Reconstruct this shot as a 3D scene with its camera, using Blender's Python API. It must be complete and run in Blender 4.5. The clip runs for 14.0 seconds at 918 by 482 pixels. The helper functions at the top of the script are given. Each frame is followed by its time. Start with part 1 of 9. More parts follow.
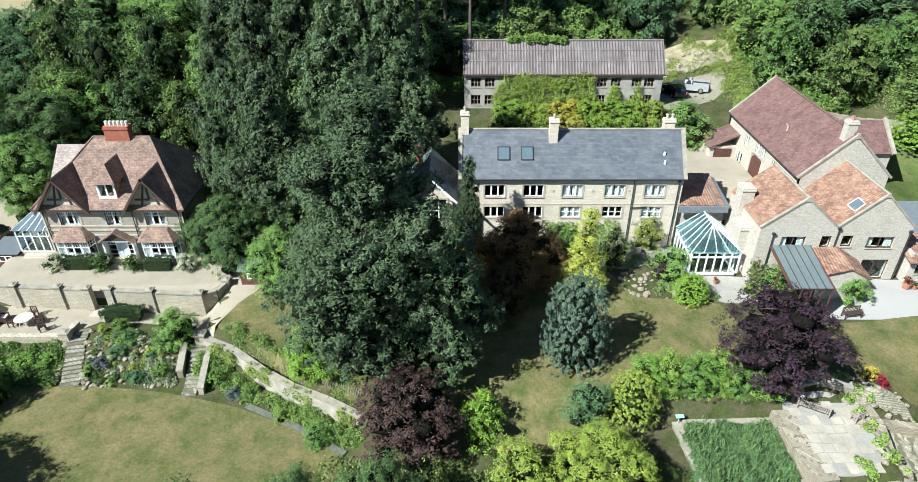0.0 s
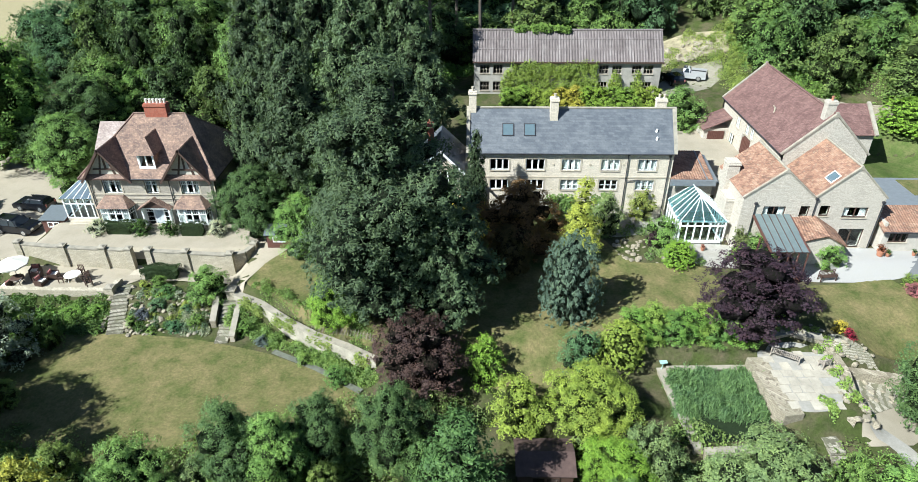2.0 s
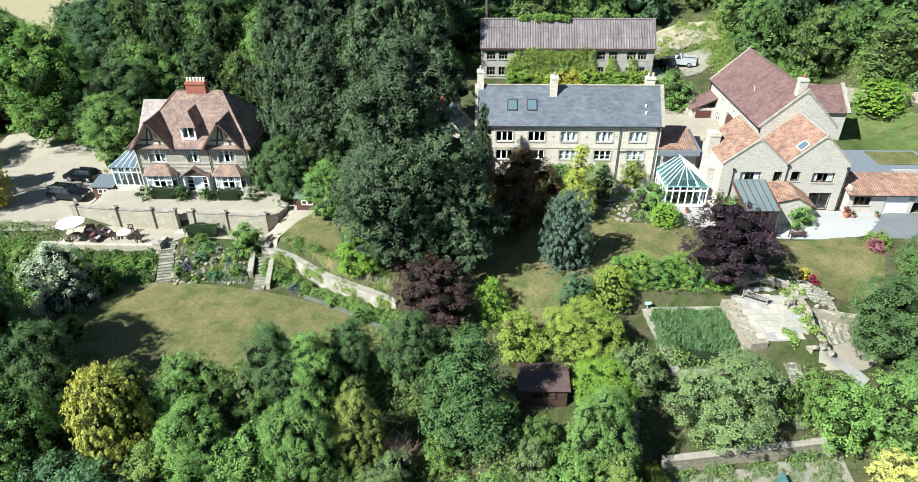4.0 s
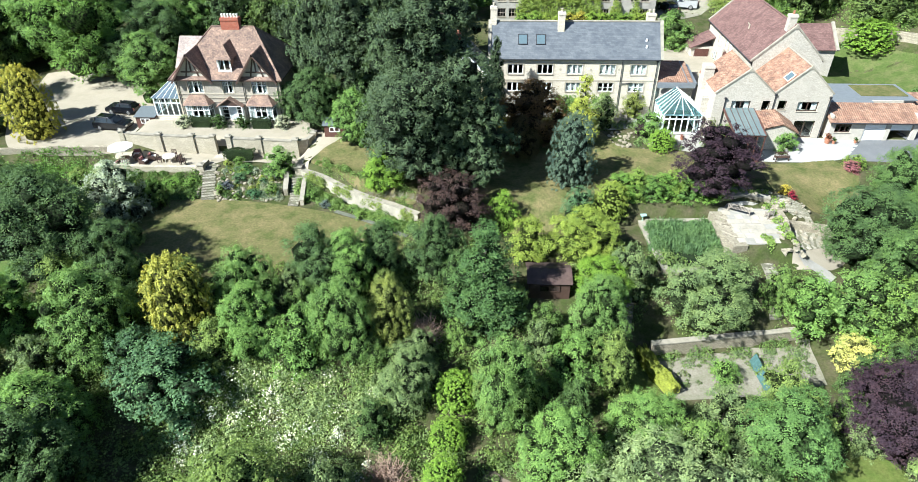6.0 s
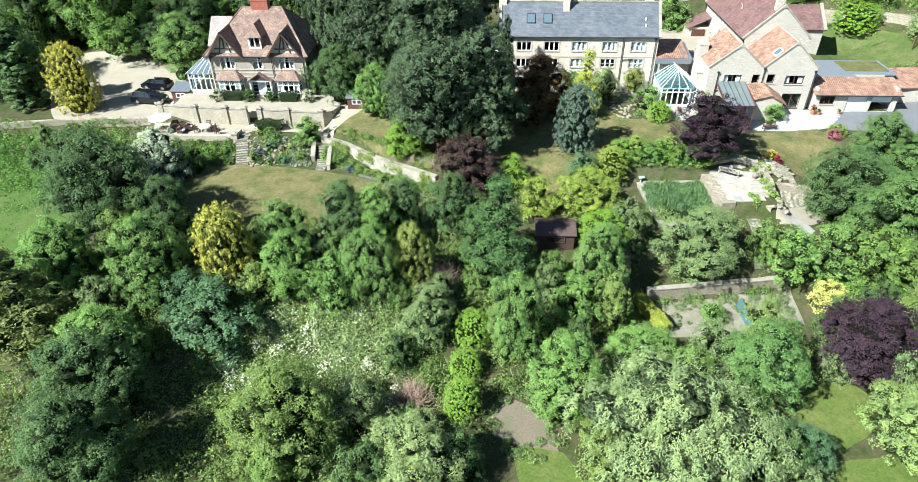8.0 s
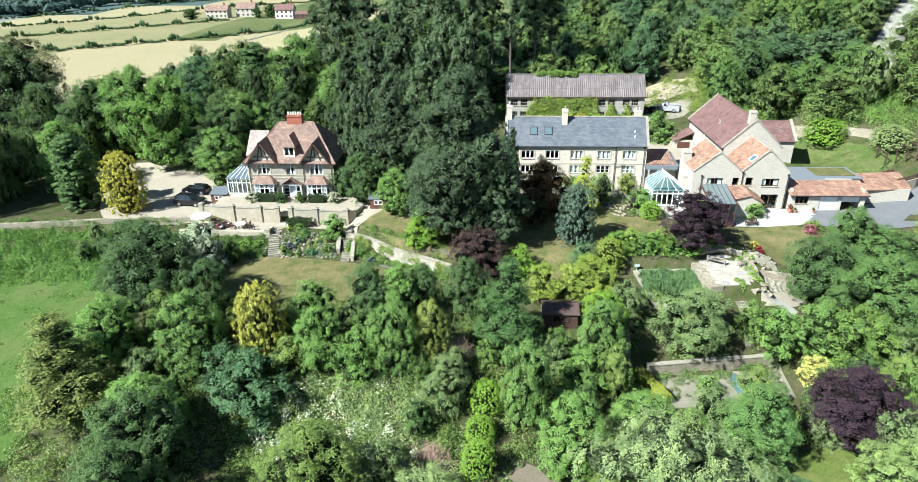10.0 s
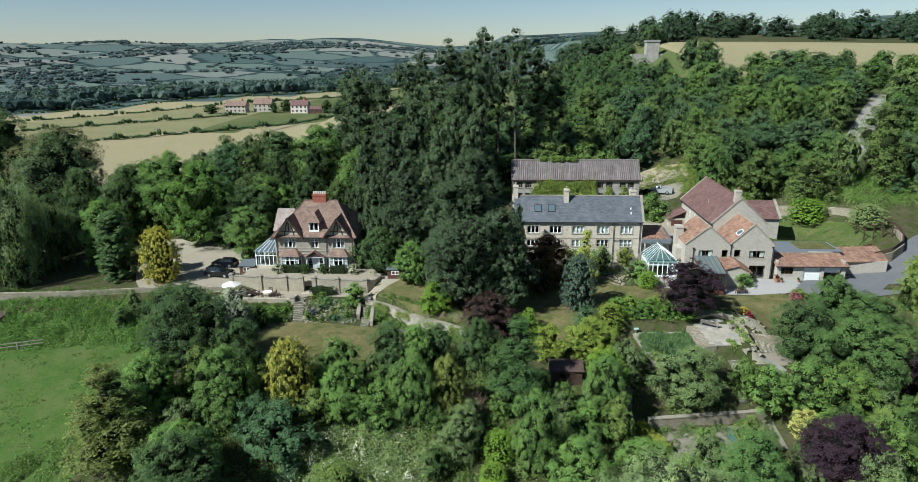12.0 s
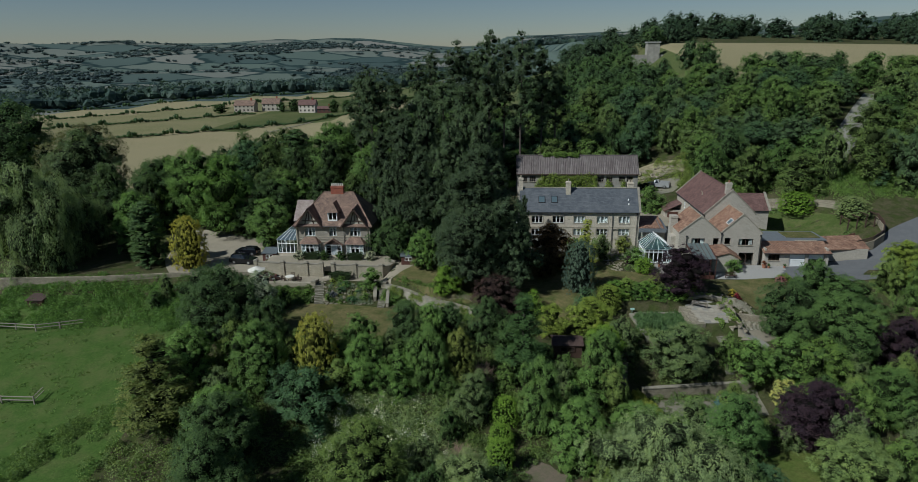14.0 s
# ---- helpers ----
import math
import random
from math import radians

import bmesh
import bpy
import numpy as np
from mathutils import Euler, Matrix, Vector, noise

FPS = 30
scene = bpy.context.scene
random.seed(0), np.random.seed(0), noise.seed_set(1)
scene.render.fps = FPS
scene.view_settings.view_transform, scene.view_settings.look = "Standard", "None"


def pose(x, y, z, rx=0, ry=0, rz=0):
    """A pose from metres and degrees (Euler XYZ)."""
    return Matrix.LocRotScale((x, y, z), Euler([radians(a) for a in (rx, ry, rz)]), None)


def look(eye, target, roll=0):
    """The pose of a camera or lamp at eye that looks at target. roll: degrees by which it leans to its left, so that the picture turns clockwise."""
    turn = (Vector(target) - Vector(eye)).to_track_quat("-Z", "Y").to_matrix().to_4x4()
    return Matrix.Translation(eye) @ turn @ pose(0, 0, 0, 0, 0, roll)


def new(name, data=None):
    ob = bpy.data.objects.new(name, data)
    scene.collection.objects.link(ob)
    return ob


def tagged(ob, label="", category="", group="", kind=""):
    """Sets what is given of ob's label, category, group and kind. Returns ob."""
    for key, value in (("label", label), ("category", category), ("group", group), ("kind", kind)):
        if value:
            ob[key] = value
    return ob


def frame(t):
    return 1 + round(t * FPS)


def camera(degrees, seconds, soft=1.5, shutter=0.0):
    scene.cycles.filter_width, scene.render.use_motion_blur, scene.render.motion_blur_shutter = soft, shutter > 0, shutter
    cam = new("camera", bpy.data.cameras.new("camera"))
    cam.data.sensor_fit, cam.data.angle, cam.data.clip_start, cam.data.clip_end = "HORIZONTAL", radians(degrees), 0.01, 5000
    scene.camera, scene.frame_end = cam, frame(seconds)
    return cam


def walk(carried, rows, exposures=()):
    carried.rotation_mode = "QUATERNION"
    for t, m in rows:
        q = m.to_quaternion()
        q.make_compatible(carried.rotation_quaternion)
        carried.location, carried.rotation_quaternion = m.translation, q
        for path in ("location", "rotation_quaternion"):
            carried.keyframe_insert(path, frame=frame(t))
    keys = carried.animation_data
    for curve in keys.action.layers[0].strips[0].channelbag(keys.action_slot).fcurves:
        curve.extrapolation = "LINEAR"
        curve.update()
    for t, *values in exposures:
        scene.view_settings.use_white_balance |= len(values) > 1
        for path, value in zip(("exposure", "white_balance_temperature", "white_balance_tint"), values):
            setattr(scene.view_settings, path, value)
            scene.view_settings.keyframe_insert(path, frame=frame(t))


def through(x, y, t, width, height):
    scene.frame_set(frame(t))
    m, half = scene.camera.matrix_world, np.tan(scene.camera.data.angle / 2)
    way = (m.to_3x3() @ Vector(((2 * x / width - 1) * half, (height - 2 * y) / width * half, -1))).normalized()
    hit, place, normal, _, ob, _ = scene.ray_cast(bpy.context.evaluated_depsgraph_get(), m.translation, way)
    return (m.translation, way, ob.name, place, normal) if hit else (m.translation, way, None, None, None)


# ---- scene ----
# camera and its flight
cam = camera(71.6, 14.0, soft=0.6)
METRES, EYE, TILT, LEAN, TURN = 55.0, 32.0, -31.5, 0.0, 0.0
ROWS = [
    (0.0, 0.0, 0.0, 0.0, 0.0, 0.0, -0.0),
    (0.5, 0.0023, -0.0122, -0.0076, 0.39, 0.01, -0.19),
    (1.0, 0.0055, -0.0345, -0.0213, 0.72, 0.04, -0.31),
    (1.5, 0.0079, -0.0637, -0.0392, 0.93, 0.05, -0.41),
    (2.0, 0.0093, -0.0962, -0.0588, 1.09, 0.06, -0.49),
    (2.5, 0.0103, -0.1303, -0.0783, 1.21, 0.06, -0.53),
    (3.0, 0.0095, -0.1647, -0.0981, 1.32, 0.07, -0.58),
    (5.5, -0.0093, -0.3297, -0.1946, 1.77, 0.22, -0.76),
    (6.0, -0.0134, -0.362, -0.2189, 1.89, -3.31, -0.82),
    (6.5, -0.0192, -0.3907, -0.2293, 1.94, -7.25, -0.86),
    (7.0, -0.023, -0.4222, -0.2469, 2.06, -7.28, -0.88),
    (7.5, -0.0273, -0.4537, -0.2628, 2.13, -6.47, -0.87),
    (8.0, -0.0303, -0.4851, -0.2808, 2.21, -3.97, -0.89),
    (10.5, -0.0495, -0.6431, -0.3759, 2.57, 9.32, -0.97),
    (11.0, -0.0538, -0.6742, -0.3949, 2.63, 11.98, -1.0),
    (11.5, -0.0578, -0.7053, -0.4145, 2.7, 14.48, -1.05),
    (12.0, -0.0611, -0.7364, -0.434, 2.76, 14.8, -1.11),
    (12.5, -0.064, -0.7672, -0.4513, 2.83, 14.81, -1.15),
    (13.0, -0.0668, -0.7976, -0.4686, 2.92, 14.82, -1.21),
    (13.5, -0.0689, -0.8275, -0.4862, 3.0, 14.82, -1.25),
    (14.0, -0.0712, -0.8572, -0.5035, 3.03, 14.82, -1.29),
]
EXPOSURES = [(t, s, 5900.0, 5.0) for t, s in ((0.0, 1.15), (3.0, 1.2), (5.5, 1.42), (8.0, 1.5), (10.3, 1.42), (11.0, 1.12), (11.6, 0.8), (12.0, 0.5), (12.5, 0.25), (13.0, 0.02), (13.5, -0.25), (14.0, -0.52))]
walk(cam, [(t, pose(0, 0, EYE, TILT, LEAN, TURN) @ pose(METRES * x, METRES * y, METRES * z, 90 + pitch, roll, yaw)) for t, x, y, z, yaw, pitch, roll in ROWS], EXPOSURES)

# daylight: summer sun from behind on one side, clear sky
SUN_AZ, SUN_EL = 55.0, 43.0    # degrees: shadows fall towards (sin az, cos az)
world = bpy.data.worlds.new("sky")
scene.world = world
world.use_nodes = True
sky = world.node_tree.nodes.new("ShaderNodeTexSky")
sky.sky_type, sky.sun_disc = "NISHITA", False
sky.sun_elevation, sky.sun_rotation = radians(SUN_EL), radians(SUN_AZ + 180)
sky.ozone_density = 2.0
sky.altitude = 1200.0
sky.air_density, sky.dust_density = 1.0, 0.55
background = world.node_tree.nodes["Background"]
background.inputs["Strength"].default_value = 0.05
tint = world.node_tree.nodes.new("ShaderNodeMix")
tint.data_type, tint.blend_type = "RGBA", "MULTIPLY"
tint.inputs[0].default_value, tint.inputs[7].default_value = 1.0, (1.16, 1.12, 1.1, 1)
world.node_tree.links.new(sky.outputs["Color"], tint.inputs[6])
world.node_tree.links.new(tint.outputs[2], background.inputs["Color"])
sun = new("sun", bpy.data.lights.new("sun", "SUN"))
sun.data.energy, sun.data.angle, sun.data.color = 5.0, radians(0.55), (0.985, 0.975, 0.915)
sun.matrix_world = look((0, 0, 0), (math.sin(radians(SUN_AZ)) * math.cos(radians(SUN_EL)), math.cos(radians(SUN_AZ)) * math.cos(radians(SUN_EL)), -math.sin(radians(SUN_EL))))

# ---- materials ----
def nodes_of(name):
    m = bpy.data.materials.new(name)
    m.use_nodes = True
    t = m.node_tree
    return m, t, t.nodes["Principled BSDF"]


def node(t, kind, **values):
    n = t.nodes.new("ShaderNode" + kind)
    for key, value in values.items():
        n.inputs[key].default_value = value
    return n


def ramp(t, fac, stops):
    n = t.nodes.new("ShaderNodeValToRGB")
    while len(n.color_ramp.elements) < len(stops):
        n.color_ramp.elements.new(0.5)
    for e, (p, c) in zip(n.color_ramp.elements, stops):
        e.position, e.color = p, (*c, 1)
    t.links.new(fac, n.inputs["Fac"])
    return n.outputs["Color"]


def mixed(t, fac, a, b, mode="MIX"):
    n = t.nodes.new("ShaderNodeMix")
    n.data_type, n.blend_type = "RGBA", mode
    for socket, v in ((n.inputs[0], fac), (n.inputs[6], a), (n.inputs[7], b)):
        if isinstance(v, bpy.types.NodeSocket):
            t.links.new(v, socket)
        else:
            socket.default_value = v if isinstance(v, float) else (*v, 1)
    return n.outputs[2]


def noise_of(t, scale, detail=4.0, rough=0.6, where=None):
    n = node(t, "TexNoise", Scale=scale, Detail=detail, Roughness=rough)
    if where is not None:
        t.links.new(where, n.inputs["Vector"])
    return n.outputs["Fac"]


def place_of(t, stretch=(1, 1, 1)):
    c = t.nodes.new("ShaderNodeTexCoord")
    if stretch == (1, 1, 1):
        return c.outputs["Object"]
    m = t.nodes.new("ShaderNodeMapping")
    m.inputs["Scale"].default_value = stretch
    t.links.new(c.outputs["Object"], m.inputs["Vector"])
    return m.outputs["Vector"]


def bumped(t, p, height, strength, distance=0.02):
    b = node(t, "Bump", Strength=strength, Distance=distance)
    t.links.new(height, b.inputs["Height"])
    t.links.new(b.outputs["Normal"], p.inputs["Normal"])


def plain(name, c, rough=0.6, metal=0.0, vary=0.18, scale=3.0):
    """Painted or plain surface with faint stains and grain."""
    m, t, p = nodes_of(name)
    w = place_of(t)
    big, fine = noise_of(t, scale, 5.0, 0.6, w), noise_of(t, scale * 14, 3.0, 0.6, w)
    dark = tuple(v * (1 - vary) for v in c)
    light = tuple(min(1, v * (1 + vary * 0.6)) for v in c)
    a = ramp(t, big, [(0.3, dark), (0.7, light)])
    b = mixed(t, 0.25, a, ramp(t, fine, [(0.35, dark), (0.65, light)]))
    t.links.new(b, p.inputs["Base Color"])
    p.inputs["Roughness"].default_value, p.inputs["Metallic"].default_value = rough, metal
    bumped(t, p, fine, 0.15)
    return m


def masonry(name, c1, c2, mortar, width, height, stain, joint=0.012, bump=0.5):
    """Coursed stone: courses run level on upright walls (along both x and y)."""
    m, t, p = nodes_of(name)
    w = place_of(t)
    s = t.nodes.new("ShaderNodeSeparateXYZ")
    t.links.new(w, s.inputs[0])
    add = t.nodes.new("ShaderNodeMath")
    add.operation = "ADD"
    t.links.new(s.outputs["X"], add.inputs[0]), t.links.new(s.outputs["Y"], add.inputs[1])
    jig = t.nodes.new("ShaderNodeMath")
    jig.operation = "MULTIPLY_ADD"
    t.links.new(noise_of(t, 2.2, 2.0, 0.5, w), jig.inputs[0])
    jig.inputs[1].default_value = height * 0.9
    t.links.new(s.outputs["Z"], jig.inputs[2])
    c = t.nodes.new("ShaderNodeCombineXYZ")
    t.links.new(add.outputs[0], c.inputs["X"]), t.links.new(jig.outputs[0], c.inputs["Y"])
    b = node(t, "TexBrick", Scale=1.0, **{"Mortar Size": joint, "Brick Width": width, "Row Height": height, "Bias": 0.0, "Mortar Smooth": 0.3})
    b.inputs["Color1"].default_value, b.inputs["Color2"].default_value, b.inputs["Mortar"].default_value = (*c1, 1), (*c2, 1), (*mortar, 1)
    t.links.new(c.outputs[0], b.inputs["Vector"])
    big = noise_of(t, 0.55, 6.0, 0.65, w)
    fine = noise_of(t, 9.0, 4.0, 0.6, w)
    a = mixed(t, ramp(t, big, [(0.42, (0, 0, 0)), (0.72, (1, 1, 1))]), b.outputs["Color"], stain)
    a = mixed(t, 0.5, a, ramp(t, fine, [(0.3, (0.3, 0.28, 0.25)), (0.68, (1.15, 1.12, 1.05))]), "MULTIPLY")
    t.links.new(a, p.inputs["Base Color"])
    p.inputs["Roughness"].default_value = 0.9
    h = mixed(t, 0.4, b.outputs["Color"], fine)
    bumped(t, p, h, bump, 0.03)
    return m


def tiled(name, colours, row, wide, lichen, lichen_at=0.62, rough=0.85, bump=0.7, speck=0.7):
    """Roof tiles in courses: rows follow the slope (by height), joints run along x + y."""
    m, t, p = nodes_of(name)
    w = place_of(t)
    s = t.nodes.new("ShaderNodeSeparateXYZ")
    t.links.new(w, s.inputs[0])
    c = t.nodes.new("ShaderNodeCombineXYZ")
    add = t.nodes.new("ShaderNodeMath")
    add.operation = "ADD"
    t.links.new(s.outputs["X"], add.inputs[0]), t.links.new(s.outputs["Y"], add.inputs[1])
    t.links.new(add.outputs[0], c.inputs["X"]), t.links.new(s.outputs["Z"], c.inputs["Y"])
    b = node(t, "TexBrick", Scale=1.0, **{"Mortar Size": 0.02, "Brick Width": wide, "Row Height": row, "Bias": 0.0, "Mortar Smooth": 0.6})
    b.inputs["Color1"].default_value, b.inputs["Color2"].default_value = (0, 0, 0, 1), (1, 1, 1, 1)
    b.inputs["Mortar"].default_value = (0.1, 0.1, 0.1, 1)
    t.links.new(c.outputs[0], b.inputs["Vector"])
    n = ramp(t, noise_of(t, 0.75, 7.0, 0.75, w), [(0.34, (0, 0, 0)), (0.66, (1, 1, 1))])
    fac = mixed(t, 0.42, n, b.outputs["Color"])
    steps = [(i / (len(colours) - 1) * 0.6 + 0.2, k) for i, k in enumerate(colours)]
    a = ramp(t, fac, steps)
    specks = noise_of(t, 7.0, 3.0, 0.8, w)
    a = mixed(t, speck, a, ramp(t, specks, [(0.3, (0.55, 0.55, 0.55)), (0.5, (1, 1, 1)), (0.72, (1.5, 1.5, 1.5))]), "MULTIPLY")
    spots = noise_of(t, 3.3, 5.0, 0.75, w)
    a = mixed(t, ramp(t, spots, [(lichen_at, (0, 0, 0)), (lichen_at + 0.12, (0.8, 0.8, 0.8))]), a, lichen)
    t.links.new(a, p.inputs["Base Color"])
    p.inputs["Roughness"].default_value = rough
    saw = t.nodes.new("ShaderNodeMath")
    saw.operation = "PINGPONG"
    t.links.new(s.outputs["Z"], saw.inputs[0])
    saw.inputs[1].default_value = row
    bumped(t, p, mixed(t, 0.5, saw.outputs[0], b.outputs["Color"]), bump, 0.05)
    return m


def streaked(name, dark, mid, pale):
    """Weathered roof sheets: dirt in streaks down the slope, stains, and the laps between the sheets."""
    m, t, p = nodes_of(name)
    w = place_of(t)
    runs = noise_of(t, 1.0, 5.0, 0.7, place_of(t, (5.0, 0.25, 0.25)))
    stains = noise_of(t, 0.5, 6.0, 0.7, w)
    fine = noise_of(t, 11.0, 3.0, 0.7, w)
    a = ramp(t, runs, [(0.3, dark), (0.5, mid), (0.72, pale)])
    a = mixed(t, ramp(t, stains, [(0.45, (0, 0, 0)), (0.7, (0.75, 0.75, 0.75))]), a, tuple(v * 1.1 for v in dark))
    a = mixed(t, 0.5, a, ramp(t, fine, [(0.3, (0.6, 0.6, 0.6)), (0.7, (1.3, 1.3, 1.3))]), "MULTIPLY")
    t.links.new(a, p.inputs["Base Color"])
    p.inputs["Roughness"].default_value = 0.9
    bumped(t, p, fine, 0.3)
    return m


def grassy(name, greens, dry, dry_at=0.5, scale=0.25):
    m, t, p = nodes_of(name)
    w = place_of(t)
    big, mid, fine = noise_of(t, scale, 6.0, 0.7, w), noise_of(t, 0.9, 6.0, 0.8, w), noise_of(t, 4.2, 6.0, 0.85, w)
    a = ramp(t, mid, [(0.35, greens[0]), (0.65, greens[1])])
    a = mixed(t, ramp(t, big, [(dry_at - 0.12, (0, 0, 0)), (dry_at + 0.15, (1, 1, 1))]), a, dry)
    a = mixed(t, 0.75, a, ramp(t, fine, [(0.3, (0.45, 0.47, 0.4)), (0.7, (1.35, 1.3, 1.2))]), "MULTIPLY")
    t.links.new(a, p.inputs["Base Color"])
    p.inputs["Roughness"].default_value = 0.95
    p.inputs["Specular IOR Level"].default_value = 0.1
    bumped(t, p, fine, 0.6, 0.06)
    return m


def gravelly(name, a1, a2, patch, scale=40.0):
    m, t, p = nodes_of(name)
    w = place_of(t)
    big, fine = noise_of(t, 0.6, 6.0, 0.7, w), noise_of(t, scale, 3.0, 0.8, w)
    a = ramp(t, fine, [(0.3, a1), (0.7, a2)])
    a = mixed(t, ramp(t, big, [(0.45, (0, 0, 0)), (0.75, (0.8, 0.8, 0.8))]), a, patch)
    t.links.new(a, p.inputs["Base Color"])
    p.inputs["Roughness"].default_value = 0.95
    bumped(t, p, fine, 0.5, 0.02)
    return m


def leafy(name, gloss=0.45, through=0.4):
    """Foliage: the object's colour, varied leaf by leaf and in drifts, half translucent."""
    m, t, p = nodes_of(name)
    info = t.nodes.new("ShaderNodeObjectInfo")
    geo = t.nodes.new("ShaderNodeNewGeometry")
    w = place_of(t)
    drift = noise_of(t, 0.9, 4.0, 0.65, w)
    a = mixed(t, 1.0, info.outputs["Color"], ramp(t, geo.outputs["Random Per Island"], [(0.0, (0.92, 0.92, 1.0)), (0.5, (1.36, 1.3, 1.42)), (1.0, (1.9, 1.78, 1.72))]), "MULTIPLY")
    a = mixed(t, 1.0, a, ramp(t, drift, [(0.3, (0.7, 0.75, 0.8)), (0.7, (1.2, 1.15, 1.0))]), "MULTIPLY")
    t.links.new(a, p.inputs["Base Color"])
    p.inputs["Roughness"].default_value = gloss
    p.inputs["Specular IOR Level"].default_value = 0.2
    tr = t.nodes.new("ShaderNodeBsdfTranslucent")
    t.links.new(mixed(t, 1.0, a, (1.1, 1.15, 0.5), "MULTIPLY"), tr.inputs["Color"])
    mix = t.nodes.new("ShaderNodeMixShader")
    mix.inputs[0].default_value = through
    t.links.new(p.outputs[0], mix.inputs[1]), t.links.new(tr.outputs[0], mix.inputs[2])
    t.links.new(mix.outputs[0], t.nodes["Material Output"].inputs["Surface"])
    return m


def shaded_inner_leaves(name):
    """Foliage deep inside a crown, too dense to tell leaf from leaf: the object's colour, with shade painted between
    and over it.
    """
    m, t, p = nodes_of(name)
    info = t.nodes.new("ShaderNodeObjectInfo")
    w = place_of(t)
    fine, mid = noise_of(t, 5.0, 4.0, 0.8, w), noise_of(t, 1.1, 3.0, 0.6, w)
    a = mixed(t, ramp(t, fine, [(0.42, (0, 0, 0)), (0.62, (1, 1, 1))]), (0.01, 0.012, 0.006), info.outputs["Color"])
    # scales the whole colour down: the shade inside a crown, put into the colour
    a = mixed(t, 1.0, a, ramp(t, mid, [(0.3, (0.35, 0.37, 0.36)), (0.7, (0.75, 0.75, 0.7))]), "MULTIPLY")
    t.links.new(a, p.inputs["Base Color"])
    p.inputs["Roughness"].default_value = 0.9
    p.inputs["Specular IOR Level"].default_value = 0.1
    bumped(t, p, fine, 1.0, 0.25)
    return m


def glassy(name, c=(0.8, 0.87, 0.88), rough=0.03, clear=1.0):
    m, t, p = nodes_of(name)
    p.inputs["Base Color"].default_value = (*c, 1)
    p.inputs["Roughness"].default_value = rough
    p.inputs["Transmission Weight"].default_value = clear
    p.inputs["IOR"].default_value = 1.3
    return m


LEAF = leafy("foliage", 0.6, 0.27)
INNER_SHADE = shaded_inner_leaves("inner_foliage_shade")
NEEDLE = leafy("needles", 0.6, 0.25)
BARK = plain("bark", (0.095, 0.078, 0.062), 0.9, 0, 0.4, 2.0)
DEADWOOD = plain("dead_twigs", (0.30, 0.2, 0.15), 0.9, 0, 0.3, 2.0)
ASHLAR = masonry("limestone_coursed", (0.6, 0.53, 0.437), (0.72, 0.643, 0.537), (0.54, 0.48, 0.4), 0.5, 0.22, (0.56, 0.5, 0.4), 0.014, 0.4)
RUBBLE = masonry("limestone_rubble", (0.43, 0.39, 0.335), (0.57, 0.52, 0.45), (0.45, 0.41, 0.353), 0.34, 0.15, (0.5, 0.456, 0.395), 0.025, 0.9)
WALLSTONE = masonry("garden_wall_stone", (0.288, 0.248, 0.184), (0.448, 0.4, 0.312), (0.192, 0.16, 0.12), 0.32, 0.13, (0.24, 0.216, 0.152), 0.022, 0.9)
STEPSTONE = masonry("worn_step_stone", (0.27, 0.245, 0.2), (0.4, 0.37, 0.31), (0.12, 0.11, 0.08), 0.42, 0.2, (0.16, 0.16, 0.1), 0.03, 0.9)
COPING = plain("weathered_coping", (0.29, 0.26, 0.205), 0.9, 0, 0.35, 1.6)
VERGE = plain("weathered_verge", (0.3, 0.27, 0.215), 0.9, 0, 0.4, 1.2)
DRESSED = plain("dressed_stone", (0.43, 0.375, 0.29), 0.85, 0, 0.25, 1.5)
TERRACESTONE = masonry("terrace_wall_stone", (0.42, 0.37, 0.285), (0.53, 0.47, 0.37), (0.35, 0.31, 0.24), 0.36, 0.15, (0.32, 0.29, 0.21), 0.022, 0.9)
DARKROOF = plain("dark_brown_roof", (0.075, 0.045, 0.038), 0.85, 0, 0.5, 1.5)
VILLASTONE = masonry("villa_stone", (0.33, 0.295, 0.25), (0.4, 0.36, 0.305), (0.3, 0.265, 0.225), 0.4, 0.2, (0.3, 0.27, 0.225), 0.012, 0.4)
BARNWALL = plain("weathered_render", (0.336, 0.312, 0.272), 0.9, 0, 0.35, 0.8)
BRICK = masonry("red_brick", (0.336, 0.08, 0.044), (0.4, 0.112, 0.064), (0.28, 0.16, 0.12), 0.23, 0.075, (0.28, 0.08, 0.048), 0.01, 0.4)
TILE_VILLA = tiled("clay_tiles_brown", [(0.115, 0.075, 0.06), (0.21, 0.135, 0.1), (0.31, 0.2, 0.14)], 0.11, 0.2, (0.359, 0.296, 0.226), 0.6)
TILE_PALE = tiled("tiles_pale_lichen", [(0.22, 0.17, 0.15), (0.31, 0.25, 0.22), (0.38, 0.32, 0.29)], 0.11, 0.2, (0.42, 0.37, 0.33), 0.55)
TILE_RED = tiled("clay_tiles_dark_red", [(0.095, 0.05, 0.044), (0.145, 0.078, 0.068), (0.18, 0.105, 0.09)], 0.17, 0.3, (0.25, 0.2, 0.175), 0.64)
TILE_ORANGE = tiled("pantiles_orange", [(0.13, 0.07, 0.048), (0.232, 0.124, 0.08), (0.31, 0.2, 0.138)], 0.2, 0.26, (0.24, 0.195, 0.145), 0.56)
